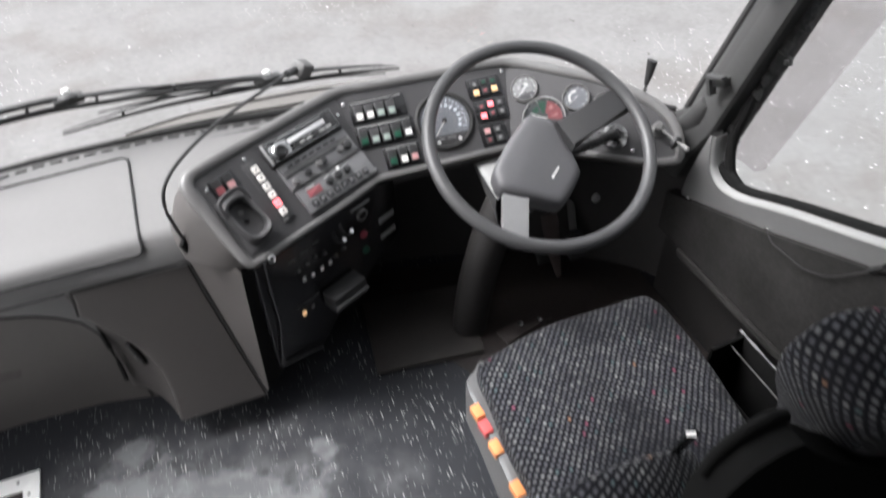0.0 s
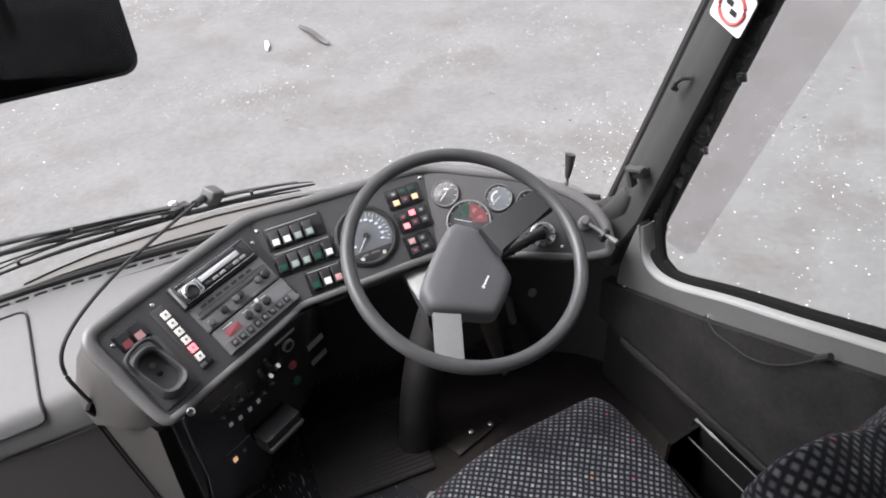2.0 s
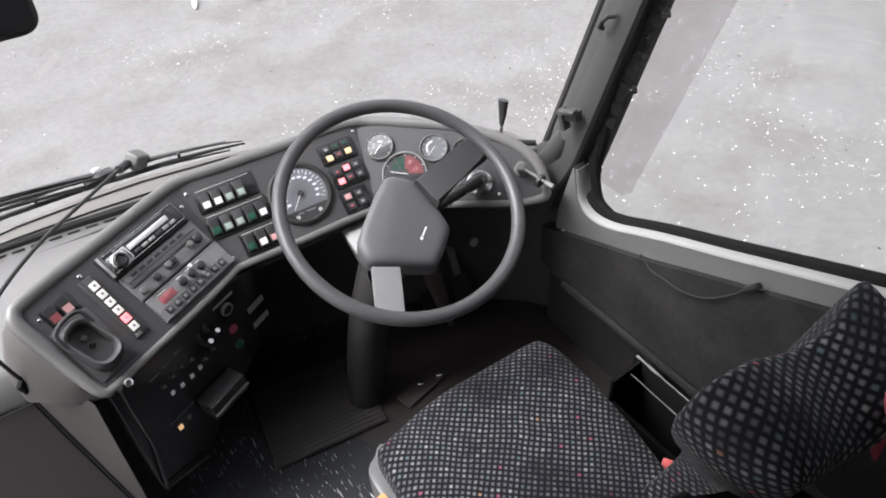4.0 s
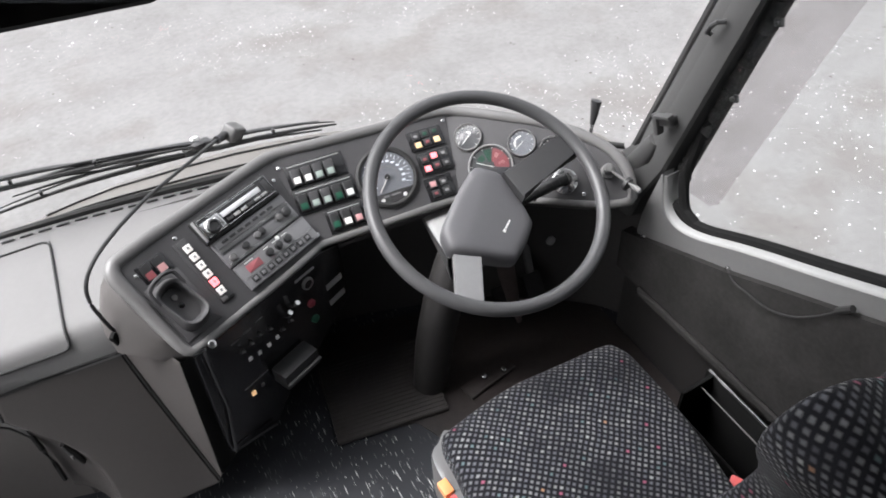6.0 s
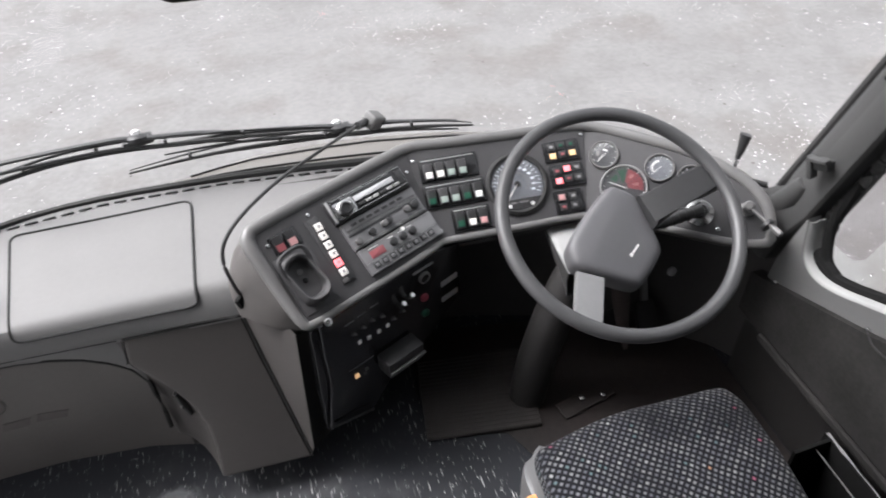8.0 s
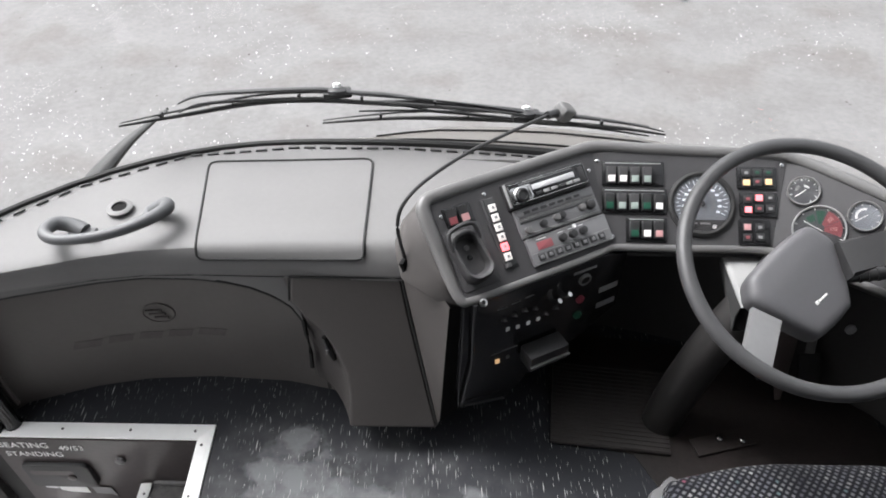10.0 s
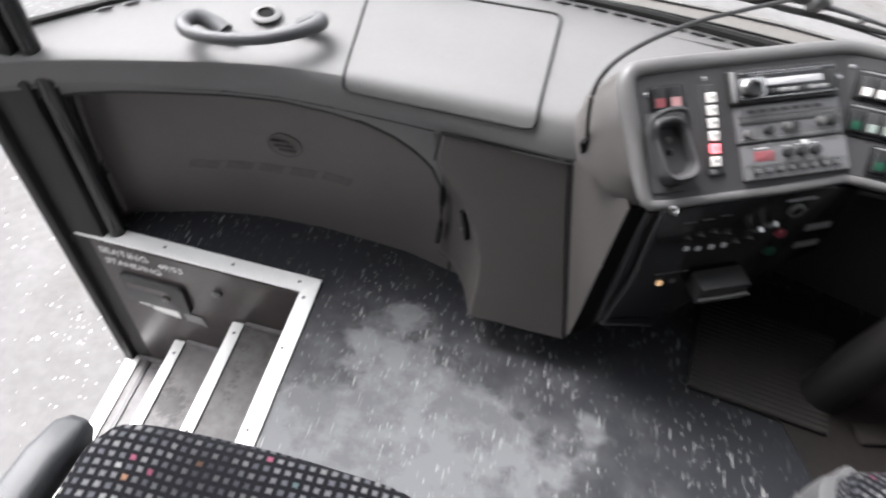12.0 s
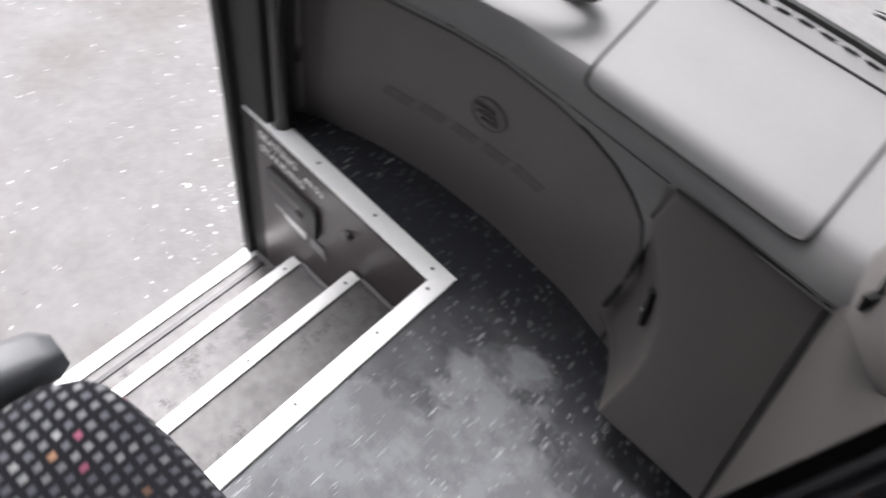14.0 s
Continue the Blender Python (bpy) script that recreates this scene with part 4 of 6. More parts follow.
for (xa, z), (xb, _) in zip(left, right):
    xs_, ys_ = interp(z, [0.09, 0.16, 0.30, 0.36, 0.41, 0.4655], [-0.342, -0.338, -0.339, -0.352, -0.360, -0.365]), interp(z, [0.09, 0.3, 0.41, 0.4655], [1.006, 0.997, 0.992, 0.990])
    yc = con(xa, z)[1]
    rows.append([(xs_ + u * (xa - xs_), ys_ + w * (yc - ys_), z) for u, w in HOLLOW] + [(xa - 0.001, yc + 0.010, z), (xa + 0.001, yc + 0.004, z), (xa + 0.004, yc + 0.001, z), (xa + 0.009, *con(xa, z)[1:]), ((xa + xb) / 2, *con((xa + xb) / 2, z)[1:]), (xb - 0.004, *con(xb, z)[1:]), (xb, con(xb, z)[1] + 0.006, z), (xb + 0.002, con(xb, z)[1] + 0.05, z)])
rows.append([(x, y, 0.064 + 0.003 * k) for k, (x, y, z) in enumerate(rows[-1][:len(HOLLOW)])] + rows[-1][len(HOLLOW):])
# turned under at the foot
rows.append([(x, y + 0.004, z - 0.006) for x, y, z in rows[-1]])
rows.append([(x, min(y + 0.05, 1.02), z + 0.004) for x, y, z in rows[-1]])
part("front", sheet(rows, 0.004), FASCIA, cons, "", 50)
part("catch_plate", tube([(-0.289, 0.958, 0.283), (-0.279, 0.949, 0.250), (-0.272, 0.946, 0.215)], [0.010, 0.013, 0.010], 10, squash=0.7, up=(1, 0, 0)), BLACK, cons, "black recessed catch")
part("catch_tongue", box((0.008, 0.007, 0.012), Matrix.Translation((-0.282, 0.939, 0.250)) @ Matrix.Rotation(radians(40), 4, "Z"), 0.002), RIM, cons, "small grey latch tongue")
part("top_groove", tube([con(x, 0.4665) for x in (-0.347, -0.20, -0.094)], 0.003, 6), RUBBER, cons)
part("side_gap", tube([con(x + 0.0035, z, 0.003) for x, z in right], 0.0038, 6), RUBBER, cons)
part("seam", tube([con(x - 0.002, z, 0.006) for x, z in left[:2]], 0.003, 6), RUBBER, cons)
# three-cornered cheek between console and binnacle
tri = bmesh.new()
P = [(-0.090, 0.970, 0.47), (-0.020, 0.826, 0.104), (-0.015, 0.829, 0.110), (0.012, 0.838, 0.515), (-0.06, 0.96, 0.55)]
v = [tri.verts.new(p) for p in P]
for f in ((0, 1, 2, 3), (0, 3, 4)):
    tri.faces.new([v[i] for i in f])
structure("binnacle_cheek", tri, FASCIA, "dark grey cheek panel under the binnacle's end", "panel")
# ---- instrument binnacle in three facets ----
SLOPE = 37.8


def facet(origin, turn):
    a, s = radians(turn), radians(SLOPE)
    u = Vector((math.cos(a), math.sin(a), 0))
    v = Vector((math.cos(s) * math.sin(a), -math.cos(s) * math.cos(a), -math.sin(s)))
    n = v.cross(u) * -1
    n = u.cross(-v)
    return Matrix(((u.x, -v.x, n.x, origin[0]), (u.y, -v.y, n.y, origin[1]), (u.z, -v.z, n.z, origin[2]), (0, 0, 0, 1)))


FA, FB, FC = facet((0.091, 1.029, 0.657), 24.5), facet((0.340, 1.146, 0.657), -3.7), facet((0.765, 1.122, 0.655), -38.0)


def at(F, a, b, h=0.0):
    """A place on a facet: a along it, b down it, h proud of it."""
    return F @ Vector((a, -b, h))


def lay(F, a, b, h=0.0, turn=0.0):
    return F @ Matrix.Translation((a, -b, h)) @ Matrix.Rotation(radians(turn), 4, "Z")


binn = thing("instrument_binnacle", "dark grey driver's instrument binnacle with black switch panels", "instrument panel")


def flat_poly(F, pts):
    return prism([(a, -b) for a, b in pts], 0.012, F, 0.0)


part("radio_panel", flat_poly(FA, [(-0.130, 0.197), (0.240, 0.197), (0.279, -0.024), (-0.115, -0.024), (-0.133, 0.0)]), PANEL, binn, "black panel holding radio and switches")
part("switch_panel", flat_poly(FB, [(0.044, 0.197), (0.389, 0.195), (0.430, -0.016), (-0.004, -0.024)]), PANEL, binn, "black panel of rocker switches and speedometer")
part("gauge_panel", flat_poly(FC, [(0.060, 0.194), (0.23, 0.186), (0.37, 0.184), (0.450, 0.170), (0.437, 0.106), (0.406, 0.068), (0.356, 0.036), (0.226, -0.001), (-0.002, -0.014)]), PANEL, binn, "black panel of small gauges")

outline = [at(FA, -0.130, 0.195, -0.003), at(FA, -0.136, 0.14, -0.003), at(FA, -0.138, 0.06, -0.003), at(FA, -0.140, 0.0, -0.003), at(FA, -0.130, -0.022, -0.003), at(FA, -0.105, -0.029, -0.003), at(FA, 0.0, -0.031, -0.003), at(FA, 0.12, -0.032, -0.003), at(FA, 0.24, -0.032, -0.003), at(FB, 0.012, -0.031, -0.003), at(FB, 0.10, -0.028, -0.003), at(FB, 0.25, -0.023, -0.003), at(FB, 0.40, -0.020, -0.003), at(FC, 0.03, -0.018, -0.003), at(FC, 0.12, -0.013, -0.003), at(FC, 0.226, -0.003, -0.003), at(FC, 0.30, 0.014, -0.003), at(FC, 0.362, 0.036, -0.003), at(FC, 0.41, 0.066, -0.003), at(FC, 0.441, 0.105, -0.003), at(FC, 0.455, 0.162, -0.003), at(FC, 0.43, 0.178, -0.003), at(FC, 0.364, 0.186, -0.003), at(FC, 0.23, 0.187, -0.003), at(FC, 0.10, 0.194, -0.003), at(FB, 0.36, 0.196, -0.003), at(FB, 0.22, 0.198, -0.003), at(FB, 0.10, 0.198, -0.003), at(FB, 0.045, 0.199, -0.003), at(FA, 0.215, 0.200, -0.003), at(FA, 0.12, 0.203, -0.003), at(FA, 0.0, 0.203, -0.003), at(FA, -0.10, 0.203, -0.003)]
loop = smooth_path(outline, 3, True)
rim_r = []
for i in range(len(loop)):
    k = i / 3
    rim_r.append(0.0088 if k > 20 or k < 0.4 else (0.0155 if k < 5 else 0.0140))
rim_r = [sum(rim_r[(i + d) % len(rim_r)] for d in range(-4, 5)) / 9 for i in range(len(rim_r))]
part("rim", tube(loop, rim_r, 12, True, squash=0.75, up=FB.col[2].to_3d()), RIM, binn, "worn grey rounded rim")
# carcass behind the rim: the outline dropped to the ledge
n_pts = len(outline)
# the broad smooth end beside the ledge: where it meets ledge and cheek
FLANK = {0: (0.016, 0.852, 0.492), 1: (-0.035, 0.880, 0.508), 2: (-0.088, 0.908, 0.530), 3: (-0.100, 0.955, 0.546), 4: (-0.104, 1.005, 0.550), 5: (-0.088, 1.068, 0.556)}
carc = bmesh.new()
top_ring = [carc.verts.new(p) for p in outline]
out_ring, low_ring = [], []
mid = Vector((0.45, 1.0, 0.6))
for i, p in enumerate(outline):
    under = i >= 20
    d = Vector((p.x - mid.x, p.y - mid.y, 0)).normalized()
    if i in FLANK:
        foot_ = Vector(FLANK[i])
        out_ring.append(carc.verts.new(p.lerp(foot_, 0.38) + Vector((-0.010, -0.002, 0.010))))
        low_ring.append(carc.verts.new(foot_))
    elif under:
        out_ring.append(carc.verts.new(p + Vector((0, 0.015, -0.028))))
        low_ring.append(carc.verts.new(p + Vector((0, 0.10, -0.05))))
    else:
        out_ring.append(carc.verts.new(p + d * 0.018 + Vector((0, 0, -0.012))))
        low_ring.append(carc.verts.new(p + d * 0.022 + Vector((0, 0, -max(p.z - 0.50, 0.06)))))
for i in range(n_pts):
    j = (i + 1) % n_pts
    carc.faces.new((top_ring[i], top_ring[j], out_ring[j], out_ring[i]))
    carc.faces.new((out_ring[i], out_ring[j], low_ring[j], low_ring[i]))
part("carcass", carc, FASCIA, binn, "dark grey moulded carcass", 85)
for F, a, b in ((FA, 0, 0), (FA, -0.108, 0.018), (FA, -0.112, 0.176), (FA, 0.252, 0.176), (FB, 0.012, 0.004), (FB, 0.418, 0.006), (FC, 0.346, 0.165), (FA, 0.256, 0.02)):
    part("panel_screw", lathe([(0.0045, 0), (0.0045, 0.0012), (0.003, 0.002)], lay(F, a, b, 0.0), 12), CHROME, binn)


def plate(F, a0, b0, a1, b1, h, r, mat, parent, name, label="", bevel=0.001):
    return part(name, prism(rounded(a1 - a0, b1 - b0, r, 4), h, lay(F, (a0 + a1) / 2, (b0 + b1) / 2, h), bevel), mat, parent, label)


def rocker(F, a, b, wide, tall, top, low, parent):
    """A rocker switch: body tipped in its frame, with a coloured lens over its lower half."""
    frame_ = plate(F, a - wide / 2 - 0.0015, b - tall / 2 - 0.0015, a + wide / 2 + 0.0015, b + tall / 2 + 0.0015, 0.002, 0.001, BLACK, parent, "rocker_switch")
    m = lay(F, a, b, 0.004) @ Matrix.Rotation(radians(7), 4, "X")
    part("rocker", box((wide, tall, 0.008), m, 0.0012), top, frame_)
    part("lens", box((wide * 0.80, tall * 0.40, 0.0015), m @ Matrix.Translation((0, -tall * 0.24, 0.0042)), 0.0004), low, frame_, "coloured lens")


# switch groups on the middle facet
for a0, b0, a1, b1 in ((0.022, 0.004, 0.158, 0.060), (0.022, 0.066, 0.164, 0.124), (0.074, 0.131, 0.163, 0.186)):
    plate(FB, a0, b0, a1, b1, 0.003, 0.002, GLOSSY, binn, "switch_frame", "gloss black switch frame")
    plate(FB, a0 + 0.006, b0 + 0.003, a1 - 0.006, b0 + 0.006, 0.0036, 0.001, GREYPL, binn, "legend_bar")
FBs = FB @ Matrix.Translation((0, 0, 0.003))
W_, H_ = 0.019, 0.036
for a, low in zip((0.042, 0.068, 0.094, 0.121), (PALEGLOW, PALEGLOW, PALEGREEN, PALEGREEN)):
    rocker(FBs, a, 0.036, W_, H_, PANEL, low, binn)
for a, low, top in zip((0.038, 0.065, 0.092, 0.119, 0.146), (GREEN, PALEGREEN, PALEGREEN, GREEN, WHITE), (BLACK, PANEL, PANEL, BLACK, BLACK)):
    rocker(FBs, a, 0.097, W_, H_, top, low, binn)
for a, low, top in zip((0.092, 0.119, 0.145), (GREEN, PALEGLOW, PINK), (BLACK, BLACK, BLACK)):
    rocker(FBs, a, 0.159, W_, H_, top, low, binn)

# speedometer
sp = part("speedometer", lathe([(0.074, 0), (0.074, 0.006), (0.068, 0.009), (0.062, 0.007), (0.062, 0.002)], lay(FB, 0.240, 0.098, 0.0), 40), RUBBER, binn, "round speedometer with white figures")
part("dial", lathe([(0.0625, 0.0), (0.0625, 0.003)], lay(FB, 0.240, 0.098, 0.0), 40), SPEEDO, sp)
cut = math.asin(0.036 / 0.0622)
part("lower_plate", prism([(0.0622 * math.cos(q), 0.0622 * math.sin(q)) for q in [-cut - (math.pi - 2 * cut) * k / 16 for k in range(17)]][::-1], 0.003, lay(FB, 0.240, 0.098, 0.0048)), PANEL, sp, "black lower plate of the dial")
for a_, w_ in ((0.222, 0.014), (0.246, 0.022)):
    part("legend", box((w_, 0.004, 0.0005), lay(FB, a_, 0.142, 0.0052)), GREYPL, sp)
for k in range(25):
    ang = radians(206 - k * 232 / 24)
    r = 0.051 if k % 2 == 0 else 0.054
    part("tick", box((0.010 if k % 2 == 0 else 0.006, 0.0016, 0.0006), lay(FB, 0.240 + r * math.cos(ang), 0.098 - r * math.sin(ang), 0.0036, math.degrees(ang))), GLOWFIG, sp)
for k in range(13):
    ang = radians(206 - k * 232 / 12)
    part("figure", box((0.0085, 0.0052, 0.0006), lay(FB, 0.240 + 0.039 * math.cos(ang), 0.098 - 0.039 * math.sin(ang), 0.0036)), GLOWFIG, sp)
for k in range(10):
    ang = radians(120 - k * 17)
    part("inner_figure", box((0.006, 0.0035, 0.0006), lay(FB, 0.240 + 0.026 * math.cos(ang), 0.098 - 0.026 * math.sin(ang), 0.0036)), GREYPL, sp)
part("needle", box((0.044, 0.0022, 0.001), lay(FB, 0.240 - 0.014, 0.098 + 0.016, 0.006, 228)), PALEGLOW, sp, "pale needle")
part("cap", lathe([(0.007, 0), (0.006, 0.004)], lay(FB, 0.240, 0.098, 0.004), 16), BLACK, sp)
glass_ob = part("glass", lathe([(0.062, 0.0075), (0.062, 0.008)], lay(FB, 0.240, 0.098, 0.0), 40), SPEEDO_GLASS, sp)
for a in (0.212, 0.266):
    part("lamp", lathe([(0.0048, 0), (0.0045, 0.0016)], lay(FB, a, 0.149, 0.0048), 12), WHITE, sp)

# warning lamp blocks
for (a0, b0, a1, b1), lamps in (((0.318, 0.012, 0.404, 0.062), [(0.338, 0.026, GREYPL), (0.362, 0.025, GREEN), (0.386, 0.025, GREEN), (0.338, 0.048, LITAMBER), (0.362, 0.046, DULLRED), (0.386, 0.046, LITAMBER)]),
                                ((0.322, 0.070, 0.404, 0.124), [(0.340, 0.085, DULLRED), (0.364, 0.082, LITRED), (0.388, 0.082, GREYPL), (0.340, 0.109, LITRED), (0.364, 0.106, DULLRED), (0.388, 0.106, GREYPL)]),
                                ((0.318, 0.131, 0.386, 0.188), [(0.337, 0.148, PINK), (0.364, 0.148, GREYPL), (0.337, 0.171, DULLRED), (0.364, 0.170, GREYPL)])):
    blk = plate(FB, a0, b0, a1, b1, 0.004, 0.003, GLOSSY, binn, "warning_lamp_block", "black warning lamp block")
    for a, b, mat in lamps:
        part("lamp_bezel", box((0.019, 0.017, 0.002), lay(FB, a, b, 0.0045), 0.0005), BLACK, blk)
        w, h = (0.0145, 0.0130) if mat in (LITRED, LITAMBER, PINK) else (0.0085, 0.0065)
        part("lamp", box((w, h, 0.002), lay(FB, a, b, 0.0052), 0.0005), mat, blk)


def gauge(a, b, r, face_, sectors, needle, parent, bezel):
    """A round gauge: bezel, face, ticks, coloured sectors (from, to, inner, outer), needle and glass."""
    g = part("gauge", lathe([(r, 0), (r, 0.006), (r - 0.002, 0.0085), (r - 0.0045, 0.007), (r - 0.0045, 0.002)], lay(FC, a, b, 0.0), 32), bezel, parent, "round gauge")
    part("dial", lathe([(r - 0.004, 0), (r - 0.004, 0.003)], lay(FC, a, b), 32), face_, g)
    for k in range(9):
        ang = radians(220 - k * 32)
        part("tick", box((0.004, 0.0014, 0.0005), lay(FC, a + (r - 0.008) * math.cos(ang), b - (r - 0.008) * math.sin(ang), 0.0034, math.degrees(ang))), WHITE, g)
    for mat, a0, a1, r0, r1 in sectors:
        turn_ = [radians(a0 + (a1 - a0) * k / 8) for k in range(9)]
        arc_ = [(r1 * math.cos(q), r1 * math.sin(q)) for q in turn_] + [(r0 * math.cos(q), r0 * math.sin(q)) for q in turn_[::-1]]
        part("zone", prism(arc_, 0.0006, lay(FC, a, b, 0.0037)), mat, g)
    part("needle", box((r * 0.8, 0.0018, 0.0008), lay(FC, a + 0.25 * r * math.cos(radians(needle)), b - 0.25 * r * math.sin(radians(needle)), 0.005, needle)), WHITE, g)
    part("glass", lathe([(r - 0.0045, 0.0072), (r - 0.0045, 0.0077)], lay(FC, a, b), 32), LENS, g)
    return g


gauge(0.063, 0.047, 0.034, DIALFACE, [(GREYPL, 150, 200, 0.012, 0.018), (WHITE, 60, 110, 0.010, 0.014)], 240, binn, RIM)
gauge(0.192, 0.053, 0.034, SPEEDO, [(WHITE, 100, 220, 0.014, 0.019)], 235, binn, RIM)
gauge(0.125, 0.114, 0.054, DIALFACE, [(GREEN, 96, 122, 0.012, 0.042), (GREEN, 132, 160, 0.022, 0.036), (DULLRED, 52, 90, 0.012, 0.044), (DULLRED, 2, 50, 0.010, 0.044), (PINK, 18, 34, 0.020, 0.034), (PINK, 62, 78, 0.024, 0.036)], 172, binn, GREYPL)
gauge(0.264, 0.062, 0.030, DIALFACE, [(WHITE, 60, 120, 0.012, 0.016)], 200, binn, RIM)
# ignition barrel, keys and indicator stalk
ign = part("ignition_barrel", lathe([(0.030, 0), (0.030, 0.006), (0.022, 0.012), (0.016, 0.020), (0.006, 0.020)], lay(FC, 0.300, 0.138), 28), CHROME, binn, "grey ignition barrel")
part("key", box((0.004, 0.018, 0.020), lay(FC, 0.303, 0.138, 0.026, 30), 0.001), RIM, ign, "metal key")
kn = part("switch_knob", lathe([(0.016, 0), (0.016, 0.006), (0.010, 0.010), (0.009, 0.03), (0.012, 0.034), (0.008, 0.038)], lay(FC, 0.395, 0.108), 20), RIM, binn, "grey lighting switch")
key_a, key_b = at(FC, 0.397, 0.110, 0.03), at(FC, 0.45, 0.150, 0.05)
part("stem", tube([key_a, key_b], 0.0035, 8), RIM, kn)
part("disc", lathe([(0.016, 0), (0.016, 0.008), (0.012, 0.010)], Matrix.Translation(at(FC, 0.435, 0.140, 0.035)) @ (key_b - key_a).to_track_quat("Z", "Y").to_matrix().to_4x4(), 18), BLACK, kn)
part("tip", lathe([(0.006, 0), (0.007, 0.008), (0.007, 0.020), (0.004, 0.022)], Matrix.Translation(key_b) @ (key_b - key_a).to_track_quat("Z", "Y").to_matrix().to_4x4(), 14), RIM, kn)

# tilt lever behind the rim
lever = thing("hand_lever", "small black-topped hand lever on a thin metal stem", "lever")
part("stem", tube([(1.032, 0.905, 0.560), (1.040, 0.907, 0.62), (1.046, 0.91, 0.66)], 0.004, 8), CHROME, lever)
part("grip", tube([(1.044, 0.909, 0.655), (1.049, 0.911, 0.68), (1.053, 0.913, 0.715)], [0.006, 0.010, 0.0135], 10, squash=0.6), BLACK, lever, "black tapered grip")
part("boot", lathe([(0.016, 0), (0.012, 0.012), (0.006, 0.02)], Matrix.Translation((1.032, 0.905, 0.552)), 16), BLACK, lever)

# three stacked units: radio, equaliser, intercom
radio = thing("car_radio", "black car radio with a bright display and round volume knob", "radio")
plate(FA, 0.038, -0.006, 0.240, 0.051, 0.014, 0.002, BLACK, radio, "surround", "black mounting frame")
plate(FA, 0.045, 0.0, 0.235, 0.047, 0.021, 0.003, GLOSSY, radio, "face", "gloss black face plate")
plate(FA, 0.100, 0.014, 0.206, 0.026, 0.0218, 0.001, DISPLAY, radio, "display", "pale blank display")
plate(FA, 0.048, 0.010, 0.098, 0.043, 0.0217, 0.006, CHROME, radio, "knob_plate", "bright plate round the knob")
plate(FA, 0.039, -0.003, 0.0445, 0.049, 0.019, 0.001, GREYPL, radio, "end_cap", "pale grey end cap")
plate(FA, 0.072, 0.0045, 0.205, 0.0075, 0.0216, 0.001, UNIT, radio, "disc_slot")
part("volume_knob", lathe([(0.015, 0), (0.0145, 0.010), (0.011, 0.012), (0.010, 0.008)], lay(FA, 0.071, 0.030, 0.021), 24), BLACK, radio, "black volume knob")
part("knob_ring", lathe([(0.0185, 0), (0.0185, 0.003), (0.016, 0.005), (0.0155, 0.001)], lay(FA, 0.071, 0.030, 0.021), 24), CHROME, radio, "chrome ring")
for k in range(6):
    plate(FA, 0.104 + 0.019 * k, 0.032, 0.120 + 0.019 * k, 0.039, 0.0225, 0.001, GREYPL if k % 3 else BLACK, radio, "preset_button")
plate(FA, 0.090, 0.010, 0.097, 0.040, 0.0225, 0.002, CHROME, radio, "side_button")
plate(FA, 0.216, 0.008, 0.230, 0.040, 0.0225, 0.002, BLACK, radio, "side_button")

for b in (0.0022, 0.0450):
    plate(FA, 0.048, b - 0.0008, 0.232, b + 0.0008, 0.0222, 0.0005, CHROME, radio, "trim_line", "thin bright trim line")
for a in (0.0465, 0.2335):
    plate(FA, a - 0.0008, 0.003, a + 0.0008, 0.044, 0.0222, 0.0005, CHROME, radio, "trim_line", "thin bright trim line")

eq = thing("amplifier_unit", "dark grey amplifier unit with a row of small knobs", "amplifier")
plate(FA, 0.044, 0.055, 0.242, 0.118, 0.008, 0.002, UNIT, eq, "face", "dark grey ribbed face")
plate(FA, 0.050, 0.058, 0.236, 0.074, 0.011, 0.002, UNIT, eq, "upper_band")
plate(FA, 0.050, 0.084, 0.236, 0.088, 0.0095, 0.001, BLACK, eq, "groove")
for k, (a, b) in enumerate(((0.062, 0.104), (0.10, 0.100), (0.135, 0.097), (0.148, 0.096), (0.20, 0.094))):
    part("knob", lathe([(0.008, 0), (0.0075, 0.010), (0.005, 0.011)], lay(FA, a, b, 0.008), 16), BLACK if k % 2 else RIM, eq)
part("dial_knob", lathe([(0.011, 0), (0.010, 0.010), (0.007, 0.012)], lay(FA, 0.222, 0.094, 0.008), 18), BLACK, eq)
# Ridges in a paler grey, painting the glints along the unit's edges.
for b in (0.0775, 0.0805, 0.112, 0.1155):
    plate(FA, 0.048, b - 0.0008, 0.240, b + 0.0008, 0.0100, 0.0004, GREYPL, eq, "ridge", "ridge paled as a glint")
for k in range(7):
    plate(FA, 0.065 + 0.021 * k, 0.063, 0.080 + 0.021 * k, 0.069, 0.0125, 0.001, PANEL, eq, "key")

pa = thing("intercom_unit", "dark grey intercom unit with a red label and rows of keys", "intercom")
plate(FA, 0.047, 0.122, 0.246, 0.182, 0.009, 0.002, UNIT, pa, "face", "dark grey face plate")
plate(FA, 0.068, 0.134, 0.106, 0.152, 0.0098, 0.001, DULLRED, pa, "label_plate", "dull red label")
plate(FA, 0.070, 0.128, 0.094, 0.1305, 0.0098, 0.0005, WHITE, pa, "print_bar")
# Paler ridges again stand for glints.
for b in (0.1240, 0.1565, 0.1795):
    plate(FA, 0.050, b - 0.0006, 0.243, b + 0.0006, 0.0100, 0.0004, GREYPL, pa, "ridge", "ridge paled as a glint")
for k in range(3):
    plate(FA, 0.123 + 0.026 * k, 0.1285, 0.137 + 0.026 * k, 0.1300, 0.0098, 0.0004, WHITE, pa, "print_bar")
for k in range(3):
    part("knob", lathe([(0.009, 0), (0.008, 0.011), (0.005, 0.012)], lay(FA, 0.130 + 0.026 * k, 0.142, 0.009), 16), BLACK, pa)
